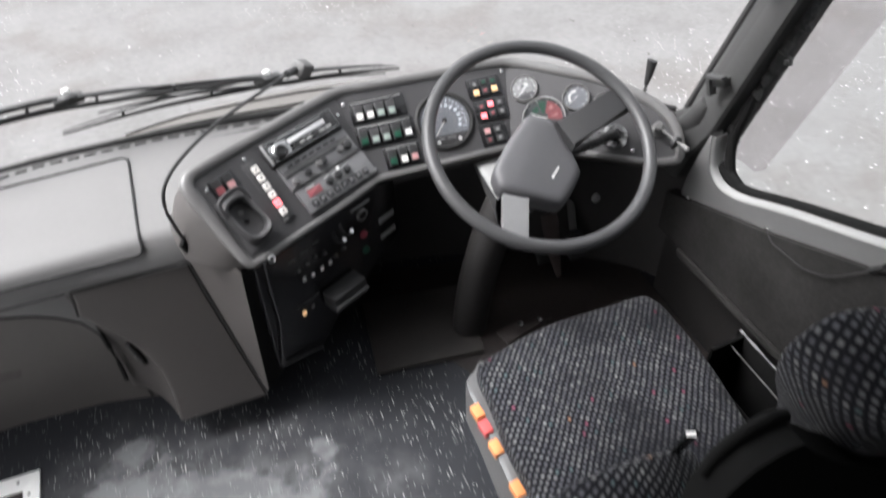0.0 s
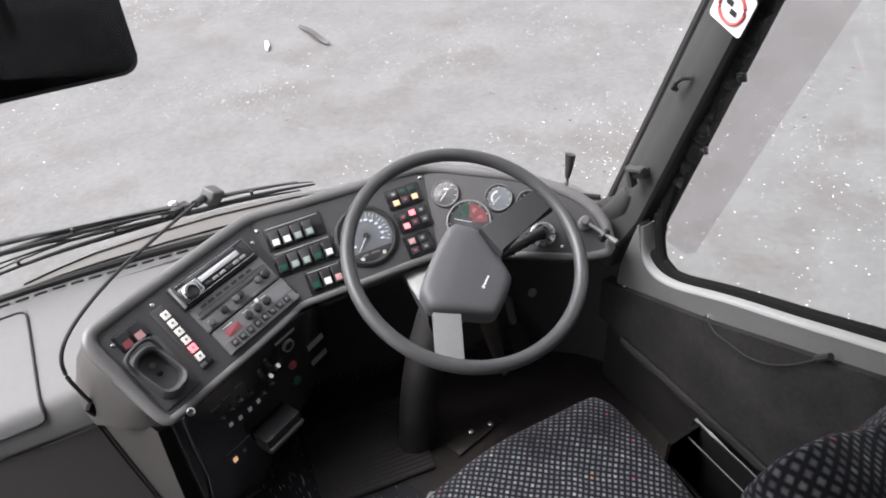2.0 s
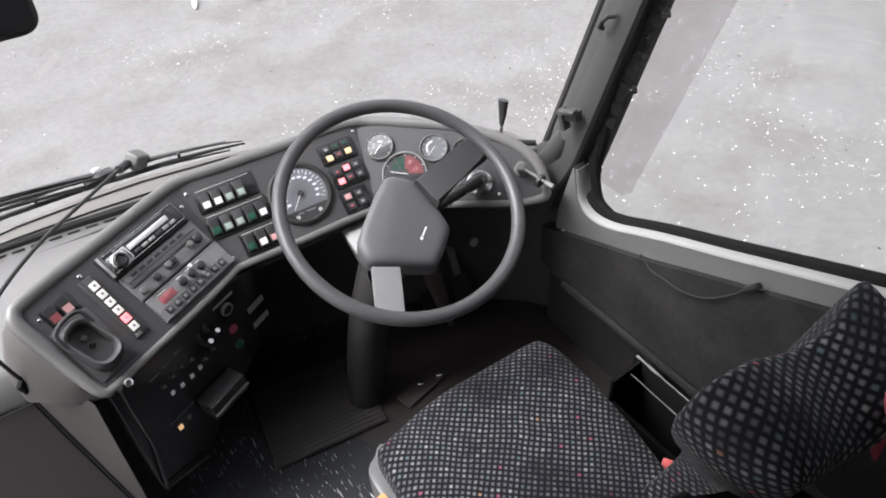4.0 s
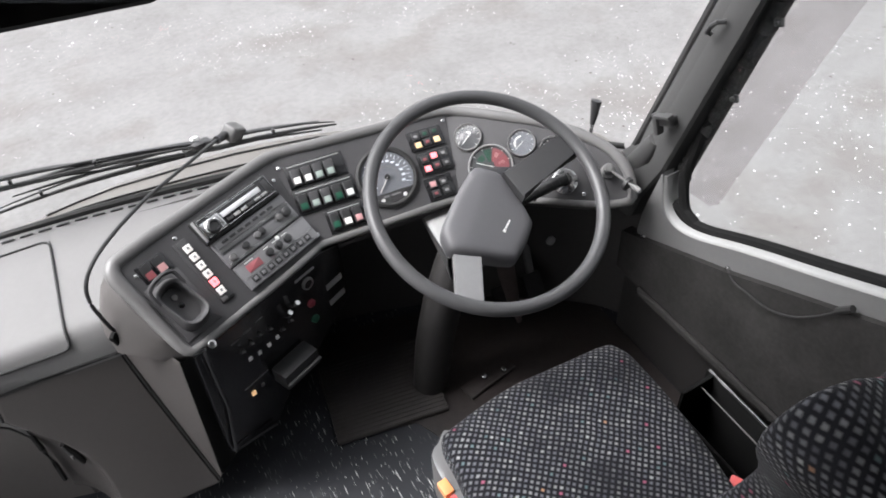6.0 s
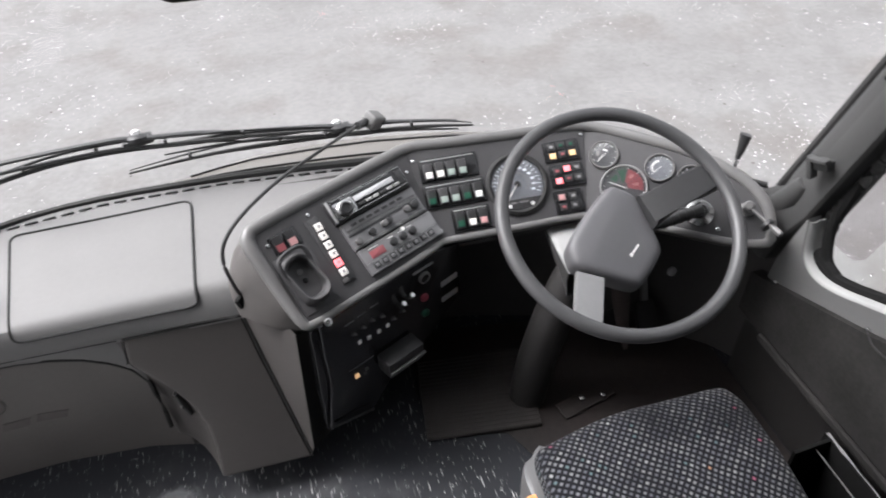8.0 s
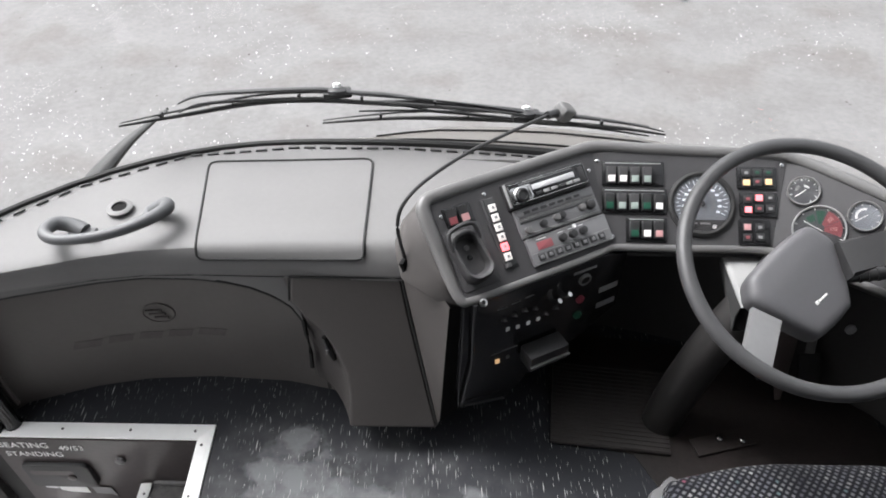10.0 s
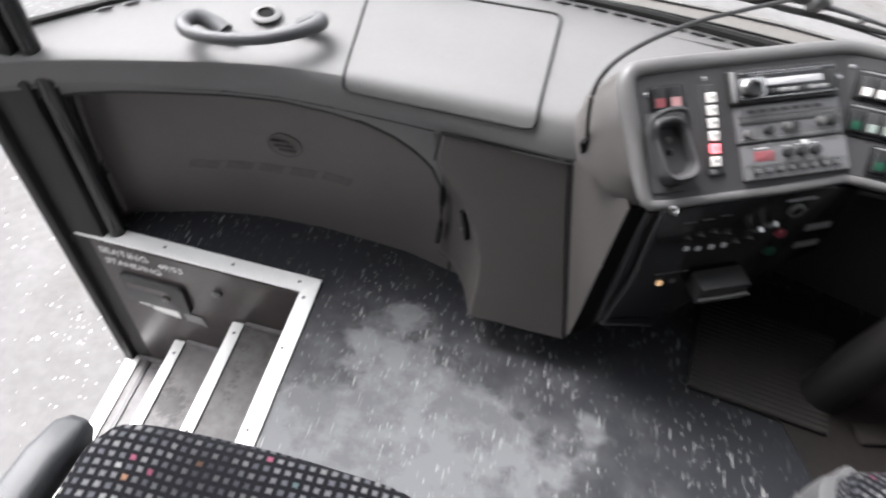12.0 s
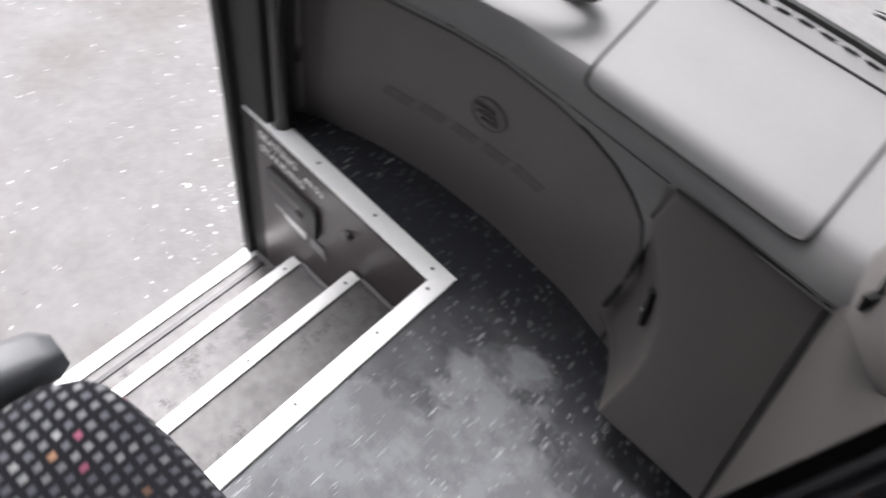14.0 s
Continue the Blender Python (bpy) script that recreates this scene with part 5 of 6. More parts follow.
part("white_cap", lathe([(0.005, 0), (0.004, 0.004)], lay(FA, 0.166, 0.127, 0.009), 12), WHITE, pa)
for k in range(8):
    plate(FA, 0.062 + 0.0215 * k, 0.160, 0.077 + 0.0215 * k, 0.174, 0.0125, 0.002, BLACK, pa, "key_surround")
    plate(FA, 0.065 + 0.0215 * k, 0.163, 0.074 + 0.0215 * k, 0.171, 0.0132, 0.001, UNIT, pa, "key_cap")

# six small switches in a strip
strip_t = thing("switch_strip", "black strip of six white rocker switches, one lit red", "switch")
plate(FA, -0.016, 0.010, 0.016, 0.166, 0.004, 0.002, PANEL, strip_t, "backing", "black backing strip")
plate(FA, -0.010, 0.012, 0.012, 0.162, 0.007, 0.001, BLACK, strip_t, "holder")
for k in range(6):
    a, b = 0.003 - 0.0012 * k, 0.034 + 0.0216 * k
    sw = part("switch_key", box((0.015, 0.0165, 0.008), lay(FA, a, b, 0.009) @ Matrix.Rotation(radians(6), 4, "X"), 0.0012), LITRED if k == 4 else PALEGLOW, strip_t, "lit red switch key" if k == 4 else "white switch key")
    part("symbol", box((0.005, 0.006, 0.0006), lay(FA, a, b, 0.0134) @ Matrix.Rotation(radians(6), 4, "X")), GREYPL, sw)
plate(FA, -0.014, 0.155, -0.001, 0.164, 0.008, 0.001, RIM, strip_t, "blank_key")

# pair of switches and the handset cradle
pair = thing("switch_pair", "pair of dark red rocker switches in a black frame", "switch")
plate(FA, -0.104, 0.004, -0.040, 0.046, 0.004, 0.003, GLOSSY, pair, "frame")
for a, low in ((-0.088, DULLRED), (-0.060, PINK)):
    m = lay(FA, a, 0.026, 0.006) @ Matrix.Rotation(radians(7), 4, "X")
    r_ = part("rocker", box((0.020, 0.034, 0.008), m, 0.001), BLACK, pair)
    part("lens", box((0.017, 0.015, 0.0015), m @ Matrix.Translation((0, -0.008, 0.0042))), low, r_)
cradle = thing("phone_cradle", "black oval handset cradle with a moulded lip", "cradle")
plate(FA, -0.118, 0.050, -0.034, 0.184, 0.003, 0.004, PANEL, cradle, "base_plate")
tray = [(x * 1.0, y) for x, y in rounded(0.060, 0.105, 0.024, 7)]
CR = lay(FA, -0.082, 0.112, 0.0, 8)
walls = []
for k, (s, h) in enumerate(((1.12, 0.002), (1.08, 0.020), (1.04, 0.030), (0.97, 0.034), (0.88, 0.033), (0.82, 0.026), (0.78, 0.014), (0.74, 0.008), (0.4, 0.006), (0.02, 0.006))):
    # the lower end stands higher than the upper
    walls.append([CR @ Vector((x * s, y * s - 0.004, h * (1.0 - 3.2 * y) if 0.005 < h else h)) for x, y in tray + tray[:1]])
part("bowl", sheet(walls), PANEL, cradle, "black moulded bowl with standing walls", 60)
for dy in (0.015, -0.006):
    part("screw_boss", lathe([(0.006, 0), (0.006, 0.002), (0.003, 0.0025)], lay(FA, -0.082, 0.112 - dy, 0.0065), 14), RIM if dy > 0 else GLOSSY, cradle)
part("top_hoop", tube(smooth_path([lay(FA, -0.082, 0.112, 0.024, 8) @ Vector(q) for q in ((-0.033, 0.020, 0), (-0.030, 0.052, 0.012), (0, 0.060, 0.016), (0.030, 0.052, 0.012), (0.033, 0.020, 0))], 4), 0.0045, 8), PANEL, cradle)

# gooseneck microphone
mic = thing("gooseneck_microphone", "black gooseneck microphone arching over the dashboard", "microphone")
neck = smooth_path([(-0.078, 0.935, 0.555), (-0.086, 0.936, 0.60), (-0.090, 0.931, 0.66), (-0.080, 0.941, 0.70), (-0.05, 0.971, 0.723), (0.0, 1.025, 0.729), (0.065, 1.09, 0.727), (0.14, 1.165, 0.713), (0.24, 1.27, 0.688), (0.272, 1.303, 0.676)], 6)
part("neck", tube(neck, 0.0040, 8), BLACK, mic, "black flexible neck")
part("foot", box((0.012, 0.018, 0.044), Matrix.Translation((-0.079, 0.922, 0.548)) @ Euler((radians(8), radians(-14), radians(-30))).to_matrix().to_4x4(), 0.004), MATT, mic)
part("capsule", box((0.045, 0.038, 0.038), Matrix.Translation((0.300, 1.322, 0.668)) @ Euler((radians(20), radians(30), radians(40))).to_matrix().to_4x4(), 0.007, 3), RIM, mic, "grey foam-covered head")
part("collar", tube([(0.255, 1.285, 0.684), (0.280, 1.312, 0.674)], 0.010, 10), BLACK, mic)
knob = thing("ledge_stud", "small black stud on the dashboard ledge", "stud")
part("stud", lathe([(0.012, 0), (0.012, 0.012), (0.008, 0.018)], Matrix.Translation((0.155, 1.215, 0.556)), 12), BLACK, knob)

# ---- lower switch panel and footwell ----
u24 = Vector((math.cos(radians(24.5)), math.sin(radians(24.5)), 0))
LOW = Matrix(((u24.x, 0, u24.y, 0.06), (u24.y, 0, -u24.x, 0.865), (0, 1, 0, 0), (0, 0, 0, 1)))
# set a little proud of the binnacle's foot
LOW = Matrix.Translation((0.0028, -0.0058, 0.0489)) @ Matrix.Diagonal((0.970, 0.970, 0.970, 1)) @ LOW
low = thing("lower_switch_panel", "black lower panel with small valves, buttons and labels", "switch panel")
part("backing", prism([(-0.02, 0.487), (0.34, 0.492), (0.40, 0.475), (0.40, 0.30), (0.28, 0.22), (0.19, 0.20), (0.10, 0.10), (-0.035, 0.14)], 0.02, LOW, 0.003), GLOSSY, low)


def lp(x, z, h=0.0):
    return LOW @ Matrix.Translation((x, z, h))


part("side_post", tube([lp(0.0, 0.50, 0.01).translation, lp(-0.005, 0.42, 0.012).translation, lp(-0.004, 0.30, 0.012).translation, lp(-0.03, 0.15, 0.01).translation], 0.0045, 8), GLOSSY, low)
edge_strip = bmesh.new()
q_ = [edge_strip.verts.new(p) for p in ((0.013, 0.836, 0.512), (0.046, 0.836, 0.520), (0.030, 0.850, 0.128), (-0.013, 0.829, 0.106), (0.050, 0.845, 0.530), (0.034, 0.860, 0.13))]
for f in ((0, 1, 2, 3), (1, 4, 5, 2)):
    edge_strip.faces.new([q_[k] for k in f])
part("edge_strip", edge_strip, MATT, low, "dark grey edge strip")
part("bottom_lip", tube([lp(-0.03, 0.145, 0.006).translation, lp(0.04, 0.125, 0.008).translation, lp(0.09, 0.108, 0.008).translation], 0.0025, 6), PANEL, low)
for x, z in ((0.090, 0.367), (0.116, 0.362), (0.144, 0.361), (0.170, 0.362)):
    part("push_button", box((0.009, 0.011, 0.003), lp(x, z, 0.0015), 0.0004), WHITE, low, "white push button")
part("amber_button", box((0.011, 0.013, 0.004), lp(0.067, 0.262, 0.002), 0.0005), LITAMBER, low, "amber push button")
part("grey_button", box((0.009, 0.010, 0.004), lp(0.095, 0.264, 0.002), 0.001), RIM, low)
part("chrome_lever", tube([lp(0.225, 0.420, 0.0).translation, lp(0.227, 0.428, 0.018).translation, lp(0.232, 0.44, 0.026).translation], 0.006, 8), CHROME, low)
part("chrome_lever", tube([lp(0.202, 0.410, 0.0).translation, lp(0.203, 0.418, 0.018).translation, lp(0.207, 0.43, 0.026).translation], 0.006, 8), CHROME, low)
ring_k = part("ring_knob", lathe([(0.016, 0), (0.016, 0.006), (0.013, 0.008), (0.0115, 0.002)], lp(0.286, 0.441), 20), RIM, low)
part("knob_face", lathe([(0.0114, 0), (0.0114, 0.005)], lp(0.286, 0.441), 18), GLOSSY, ring_k)
part("red_knob", lathe([(0.011, 0), (0.011, 0.005), (0.008, 0.008)], lp(0.282, 0.376), 18), KNOBRED, low, "red knob")
part("green_knob", lathe([(0.011, 0), (0.011, 0.005), (0.008, 0.008)], lp(0.282, 0.321), 18), GREEN, low, "green knob")
for x, z in ((0.078, 0.405), (0.104, 0.408), (0.130, 0.412), (0.158, 0.404), (0.188, 0.372), (0.215, 0.378)):
    tog = part("toggle", lathe([(0.007, 0), (0.007, 0.002), (0.004, 0.003)], lp(x, z), 12), BLACK, low)
    part("toggle_lever", tube([lp(x, z, 0.002).translation, lp(x + 0.001, z + 0.006, 0.012).translation], 0.0022, 6), RIM, tog)
for x0, x1, z in ((0.255, 0.315, 0.470), (0.06, 0.085, 0.445), (0.095, 0.118, 0.448), (0.13, 0.152, 0.452), (0.05, 0.12, 0.292)):
    part("label_strip", box((x1 - x0, 0.007 if x0 > 0.2 else 0.003, 0.001), lp((x0 + x1) / 2, z, 0.001)), GREYPL if x0 > 0.2 else RIM, low)
for z in (0.380, 0.326):
    part("paper_label", box((0.052, 0.018, 0.001), lp(0.362, z, 0.001) @ Matrix.Rotation(radians(3), 4, "Z")), GREYPL, low, "grey paper label")
ash = part("ash_tray", box((0.106, 0.05, 0.05), lp(0.178, 0.270, 0.03), 0.006), BLACK, low, "black pull-out tray")
part("tray_lip", box((0.106, 0.006, 0.008), lp(0.178, 0.267, 0.058), 0.002), RIM, ash)
eye_ = part("screw", lathe([(0.0085, 0), (0.0085, 0.003), (0.006, 0.004), (0.0045, 0.002)], lay(FA, -0.088, 0.215, 0.002), 16), CHROME, low, "bright screw cup")
part("screw_slot", lathe([(0.0044, 0), (0.0044, 0.0025)], lay(FA, -0.088, 0.215, 0.002), 12), BLACK, eye_)

rows = []
for z in (0.0, 0.3, 0.56):
    rows.append([(x, nose(x, 0.57, -0.05), z) for x in [0.02 + 0.065 * k for k in range(18)] + [1.185]])
# Black board put in for the shade under the console.
structure("toe_shade", prism([(-0.318, 1.010), (0.03, 0.965), (0.03, 0.985), (-0.318, 1.030)], 0.14, Matrix.Translation((0, 0, 0.142))), VOID, "black board standing in for the shade under the console", "panel")
structure("footwell_bulkhead", sheet(rows, 0.01), VOID, "black footwell bulkhead", "bulkhead")
structure("footwell_side", box_between((0.10, 0.98, 0.0), (0.13, 1.25, 0.50)), VOID, "black footwell side", "bulkhead")
structure("footwell_cover", prism([(0.35, 1.00), (0.72, 0.985), (1.02, 0.81), (1.14, 0.76), (1.185, 0.79), (1.1, 0.92), (0.9, 1.09), (0.45, 1.22)], 0.01, Matrix.Translation((0, 0, 0.505))), VOID, "black underside of the dashboard", "panel")

# ribbed pedal plate rising to the front
mat_t = thing("footwell_mat", "black ribbed rubber footwell mat", "mat")
MM = Matrix.Translation((0.262, 0.82, 0.006)) @ Matrix.Rotation(radians(-9), 4, "Z")
part("base", box((0.30, 0.26, 0.012), MM @ Matrix.Translation((0.15, 0.135, 0.006)), 0.003), RIBMAT, mat_t)
for k in range(20):
    part("rib", box((0.296, 0.005, 0.004), MM @ Matrix.Translation((0.15, 0.010 + 0.0128 * k, 0.0125)), 0.0012), RIBMAT, mat_t)

# steering column with shroud
col = thing("steering_column", "dark grey steering column in a tapered plastic shroud", "steering column")
part("gaiter", tube(smooth_path([(0.556, 0.880, 0.0), (0.574, 0.874, 0.16), (0.606, 0.868, 0.32), (0.646, 0.874, 0.42), (0.676, 0.886, 0.48)], 4), [0.049] * 13 + [0.048, 0.047, 0.045, 0.043], 20), GAITER, col, "dark plastic column gaiter")
# cowl between binnacle and hub: top plate paled as lit, body darkened as shaded
rows, flank = [], []
for k in range(7):
    u = k / 6
    x0, y, z, x1 = 0.631 - 0.036 * u, 0.992 - 0.205 * u, 0.497 + 0.056 * u, 0.738 - 0.010 * u
    r_ = 0.009
    rows.append([(x0, y + 0.006, z - r_), (x0 + 0.3 * r_, y + 0.002, z - 0.3 * r_), (x0 + r_, y, z), (x1 - r_, y, z), (x1 - 0.3 * r_, y + 0.002, z - 0.3 * r_), (x1, y + 0.006, z - r_)])
    deep = 0.07 + 0.05 * u
    flank.append([(x0 + 0.001, y + 0.0065, z - r_), (x0 + 0.006, y + 0.02, z - 0.4 * deep), (x0 + 0.022, y + 0.04, z - deep), (x1 - 0.022, y + 0.04, z - deep), (x1 - 0.001, y + 0.0065, z - r_)])
part("shroud", sheet(rows, 0.002), LIT_TOP, col, "grey column shroud top, paled as lit")
part("shroud_body", sheet(flank, 0.003), PILLAR, col, "lower shell of the shroud, darkened as shaded")
part("stalk", tube([(0.72, 0.84, 0.59), at(FC, 0.215, 0.195, 0.050), at(FC, 0.255, 0.168, 0.042), at(FC, 0.302, 0.136, 0.032)], [0.009, 0.0130, 0.0135, 0.0135], 12), BLACK, col, "black indicator stalk")
for k in range(5):
    a = at(FC, 0.215, 0.195, 0.050).lerp(at(FC, 0.302, 0.136, 0.032), 0.15 + 0.16 * k)
    part("stalk_ring", lathe([(0.0155, 0), (0.0155, 0.005)], Matrix.Translation(a) @ (at(FC, 0.302, 0.136, 0.032) - at(FC, 0.215, 0.195, 0.050)).to_track_quat("Z", "Y").to_matrix().to_4x4(), 12), BLACK, col)

# pedals
ped = thing("pedal", "flat brown pedal lever with a black pad", "pedal", "pedals in the footwell")
part("arm", tube([(0.832, 0.955, 0.275), (0.838, 0.948, 0.235), (0.852, 0.935, 0.13), (0.868, 0.922, 0.035)], [0.024, 0.026, 0.019, 0.008], 10, squash=0.3, up=(0, 1, 0.2)), PEDAL, ped, "brown flat lever")
part("pad", box((0.055, 0.016, 0.07), Matrix.Translation((0.846, 0.985, 0.09)) @ Euler((radians(-35), 0, 0)).to_matrix().to_4x4(), 0.004), RUBBER, ped)
for x, y, w_ in ((0.95, 1.00, 0.055),):
    ped = thing("pedal", "black foot pedal on a grey arm", "pedal", "pedals in the footwell")
    part("arm", tube([(x, y + 0.10, 0.36), (x - 0.005, y + 0.03, 0.24), (x - 0.02, y - 0.04, 0.13)], 0.012, 8, squash=0.6), RIM, ped)
    part("pad", box((w_, 0.02, 0.09), Matrix.Translation((x - 0.02, y - 0.05, 0.12)) @ Euler((radians(-35), 0, 0)).to_matrix().to_4x4(), 0.005), RUBBER, ped)
brack = thing("pedal_bracket", "rusty brown floor bracket with two bright bolts", "bracket")
part("plate", box((0.16, 0.05, 0.006), Matrix.Translation((0.70, 0.815, 0.012)) @ Matrix.Rotation(radians(12), 4, "Z"), 0.002), CABMAT, brack)
for q in ((0.690, 0.819), (0.747, 0.812)):
    part("bolt", lathe([(0.009, 0), (0.009, 0.008), (0.005, 0.011)], Matrix.Translation((*q, 0.015)), 6), CHROME, brack)
cb = thing("bulkhead_bolt", "round grey bolt on the footwell bulkhead", "bolt")
part("head", lathe([(0.013, 0), (0.013, 0.006), (0.007, 0.009)], Matrix.Translation((0.965, 0.935, 0.30)) @ Matrix.Rotation(radians(80), 4, "X"), 14), GREYPL, cb)

# ---- steering wheel ----
WM = Matrix.Translation((0.690, 0.778, 0.686)) @ Matrix.Rotation(radians(4.5), 4, "Z") @ Matrix.Rotation(radians(25.2), 4, "X") @ Matrix.Diagonal((1.073, 1.073, 1.073, 1))
wheel = thing("steering_wheel", "large dark grey steering wheel with a padded hub", "steering wheel")
R_W = 0.228
part("rim", tube([WM @ Vector((R_W * math.cos(2 * math.pi * k / 72), R_W * math.sin(2 * math.pi * k / 72), 0)) for k in range(72)], 0.0146, 14, True), WHEEL, wheel, "dark grey rim")
hub_pts = [(0.018, 0.082), (0.055, 0.072), (0.083, 0.040), (0.092, -0.048), (0.080, -0.074), (0.025, -0.112), (-0.005, -0.113), (-0.096, -0.060), (-0.107, -0.028), (-0.088, 0.008)]


def hub_top(x, y):
    """The pad's height: nearly level up to a soft slanting crease, then falling away."""
    d = (x - 0.039) * 0.695 - (y - 0.075) * 0.719
    return -0.036 - 0.27 * (math.sqrt((d - 0.012) ** 2 + 0.012 ** 2) + d - 0.012) / 2


hub_ring = smooth_path([(x, y, 0) for x, y in hub_pts], 4, True)
hub_mid = Vector((-0.004, -0.012))
hub_rows = []
for s, drop in ((0.97, 0.050), (1.0, 0.030), (0.995, 0.018), (0.975, 0.010), (0.94, 0.0045), (0.88, 0.0012), (0.78, 0), (0.66, 0), (0.54, 0), (0.42, 0), (0.30, 0), (0.18, 0), (0.06, 0), (0.001, 0)):
    row = []
    for p in hub_ring + hub_ring[:1]:
        x, y = hub_mid.x + (p.x - hub_mid.x) * s, hub_mid.y + (p.y - hub_mid.y) * s
        row.append(WM @ Vector((x, y, hub_top(x, y) - drop)))
    hub_rows.append(row)
part("hub_pad", sheet(hub_rows), HUB, wheel, "grey padded hub cover with a soft crease", 60)
for k, (along_, tall_) in enumerate(((-0.0125, 0.0085), (-0.004, 0.0050), (0.004, 0.0055), (0.0120, 0.0050))):
    x, y = 0.024 + along_ * math.cos(radians(34)), -0.052 + along_ * math.sin(radians(34))
    part("emblem", box((0.0065, tall_ * 0.7, 0.001), WM @ Matrix.Translation((x, y, hub_top(x, y) + 0.0008)) @ Matrix.Rotation(math.atan(0.27), 4, Vector((0.719, 0.695, 0))) @ Matrix.Rotation(radians(34), 4, "Z")), WHITE, wheel, "small white emblem bar")
sp1 = prism([(-0.106, -0.058), (-0.060, -0.087), (-0.122, -0.177), (-0.163, -0.144)], 0.016, WM @ Matrix.Translation((0, 0, -0.045)), 0.004)
for v_ in sp1.verts:
    q = WM.inverted() @ v_.co
    q.z += 0.045 * max(0, (Vector((q.x, q.y)).length - 0.12)) / 0.10
    v_.co = WM @ q
part("spoke", sp1, SPOKE, wheel, "grey metal spoke")
sp2 = prism([(0.072, 0.046), (0.080, -0.022), (0.150, 0.000), (0.222, 0.004), (0.216, 0.062), (0.150, 0.053)], 0.024, WM @ Matrix.Translation((0, 0, -0.032)), 0.005)
for v_ in sp2.verts:
    q = WM.inverted() @ v_.co
    q.z += 0.032 * max(0, (Vector((q.x, q.y)).length - 0.10)) / 0.12
    v_.co = WM @ q
part("spoke", sp2, BLACK, wheel, "dark padded spoke")
part("boss", lathe([(0.05, 0), (0.06, 0.03), (0.07, 0.04)], WM @ Matrix.Translation((0, -0.01, -0.135)), 20), BLACK, wheel)

# ---- driver's seat ----
seat = thing("driver_seat", "driver's seat in dark patterned moquette with grey plastic side trim", "seat")


def lay_cloth(bm_, place):
    """Gives each corner of each face its place on the cloth, in metres."""
    layer = bm_.loops.layers.uv.new("cloth")
    for f in bm_.faces:
        for lp_ in f.loops:
            lp_[layer].uv = place(f, lp_.vert)


def arcs(ring_):
    """How far along the closed line each of its points lies."""
    out_, run = [0.0], 0.0
    for a, b in zip(ring_, ring_[1:]):
        run += (Vector(b[:2]) - Vector(a[:2])).length
        out_.append(run)
    return out_


def cushion(outline_, z0, z1, crown, turn=0.0):
    """A padded slab: rounded outline, crowned top, soft edges."""
    bm_ = bmesh.new()
    cx = sum(p[0] for p in outline_) / len(outline_)
    cy = sum(p[1] for p in outline_) / len(outline_)
    ring_ = smooth_path([(x, y, 0) for x, y in outline_], 5, True)
    levels = [(1.0, z0, 0), (1.0, z0 + 0.6 * (z1 - z0), 0), (0.985, z0 + 0.85 * (z1 - z0), 0), (0.95, z1, 0), (0.85, z1 + crown * 0.45, 0), (0.6, z1 + crown * 0.85, 0), (0.3, z1 + crown, 0)]
    rings = []
    for s, z, _ in levels:
        pts_ = [(cx + (p.x - cx) * s, cy + (p.y - cy) * s) for p in ring_]
        # the padding has sat-in hollows
        rings.append([bm_.verts.new((x, y, z + (crown * 0.55 * noise.noise(Vector((x * 7, y * 7, 1.7))) if s < 0.96 else 0))) for x, y in pts_])
    top_v = bm_.verts.new((cx, cy, levels[-1][1]))
    m_ = len(ring_)
    for a, b in zip(rings, rings[1:]):
        for k in range(m_):
            bm_.faces.new((a[k], a[(k + 1) % m_], b[(k + 1) % m_], b[k]))
    for k in range(m_):
        bm_.faces.new((rings[-1][k], rings[-1][(k + 1) % m_], top_v))
    bm_.faces.new(rings[0][::-1])
    where, along = {}, arcs(ring_)
    for i, ring in enumerate(rings[:3]):
        for k, v_ in enumerate(ring):
            where[v_] = (along[k], v_.co.z)
    c, s_ = math.cos(radians(turn)), math.sin(radians(turn))

    def place(f, v_):
        if all(w in where for w in f.verts):
            # the closing strip of the band runs on
            back = along[-1] + 0.01 if where[v_][0] == 0.0 and any(where[w][0] > 0.7 * along[-1] for w in f.verts) else where[v_][0]
            return back, where[v_][1]
        return v_.co.x * c - v_.co.y * s_, v_.co.x * s_ + v_.co.y * c

    lay_cloth(bm_, place)
    return bm_


part("cushion", cushion([(0.418, 0.45), (0.425, 0.53), (0.455, 0.552), (0.60, 0.572), (0.84, 0.571), (0.888, 0.545), (0.900, 0.47), (0.893, 0.30), (0.868, 0.14), (0.850, 0.03), (0.44, 0.03), (0.405, 0.28)], 0.22, 0.335, 0.022, 41.0), MOQ, seat, "dark moquette cushion with a small square lattice", 60)
part("side_shell", cushion([(0.393, 0.44), (0.398, 0.53), (0.425, 0.560), (0.47, 0.55), (0.47, 0.15), (0.40, 0.10), (0.382, 0.25)], 0.14, 0.285, 0.004), SHELL, seat, "grey plastic side shell", 50)
# Added black block that keeps the space behind the cushion dark.
part("dark_block", box_between((0.47, -0.16, 0.10), (0.84, 0.02, 0.315), 0.02), MATT, seat, "black block added in the dark below the backrest")
part("pedestal", box((0.36, 0.36, 0.20), Matrix.Translation((0.65, 0.28, 0.10)), 0.03), BLACK, seat, "black suspension base")
for y, mat_ in ((0.452, ORANGE), (0.412, RED), (0.360, ORANGE), (0.262, ORANGE), (0.20, ORANGE)):
    part("adjuster_key", box((0.022, 0.034, 0.020), Matrix.Translation((0.392, y, 0.285)) @ Matrix.Rotation(radians(5), 4, "Z"), 0.003), mat_, seat, "coloured adjuster key")
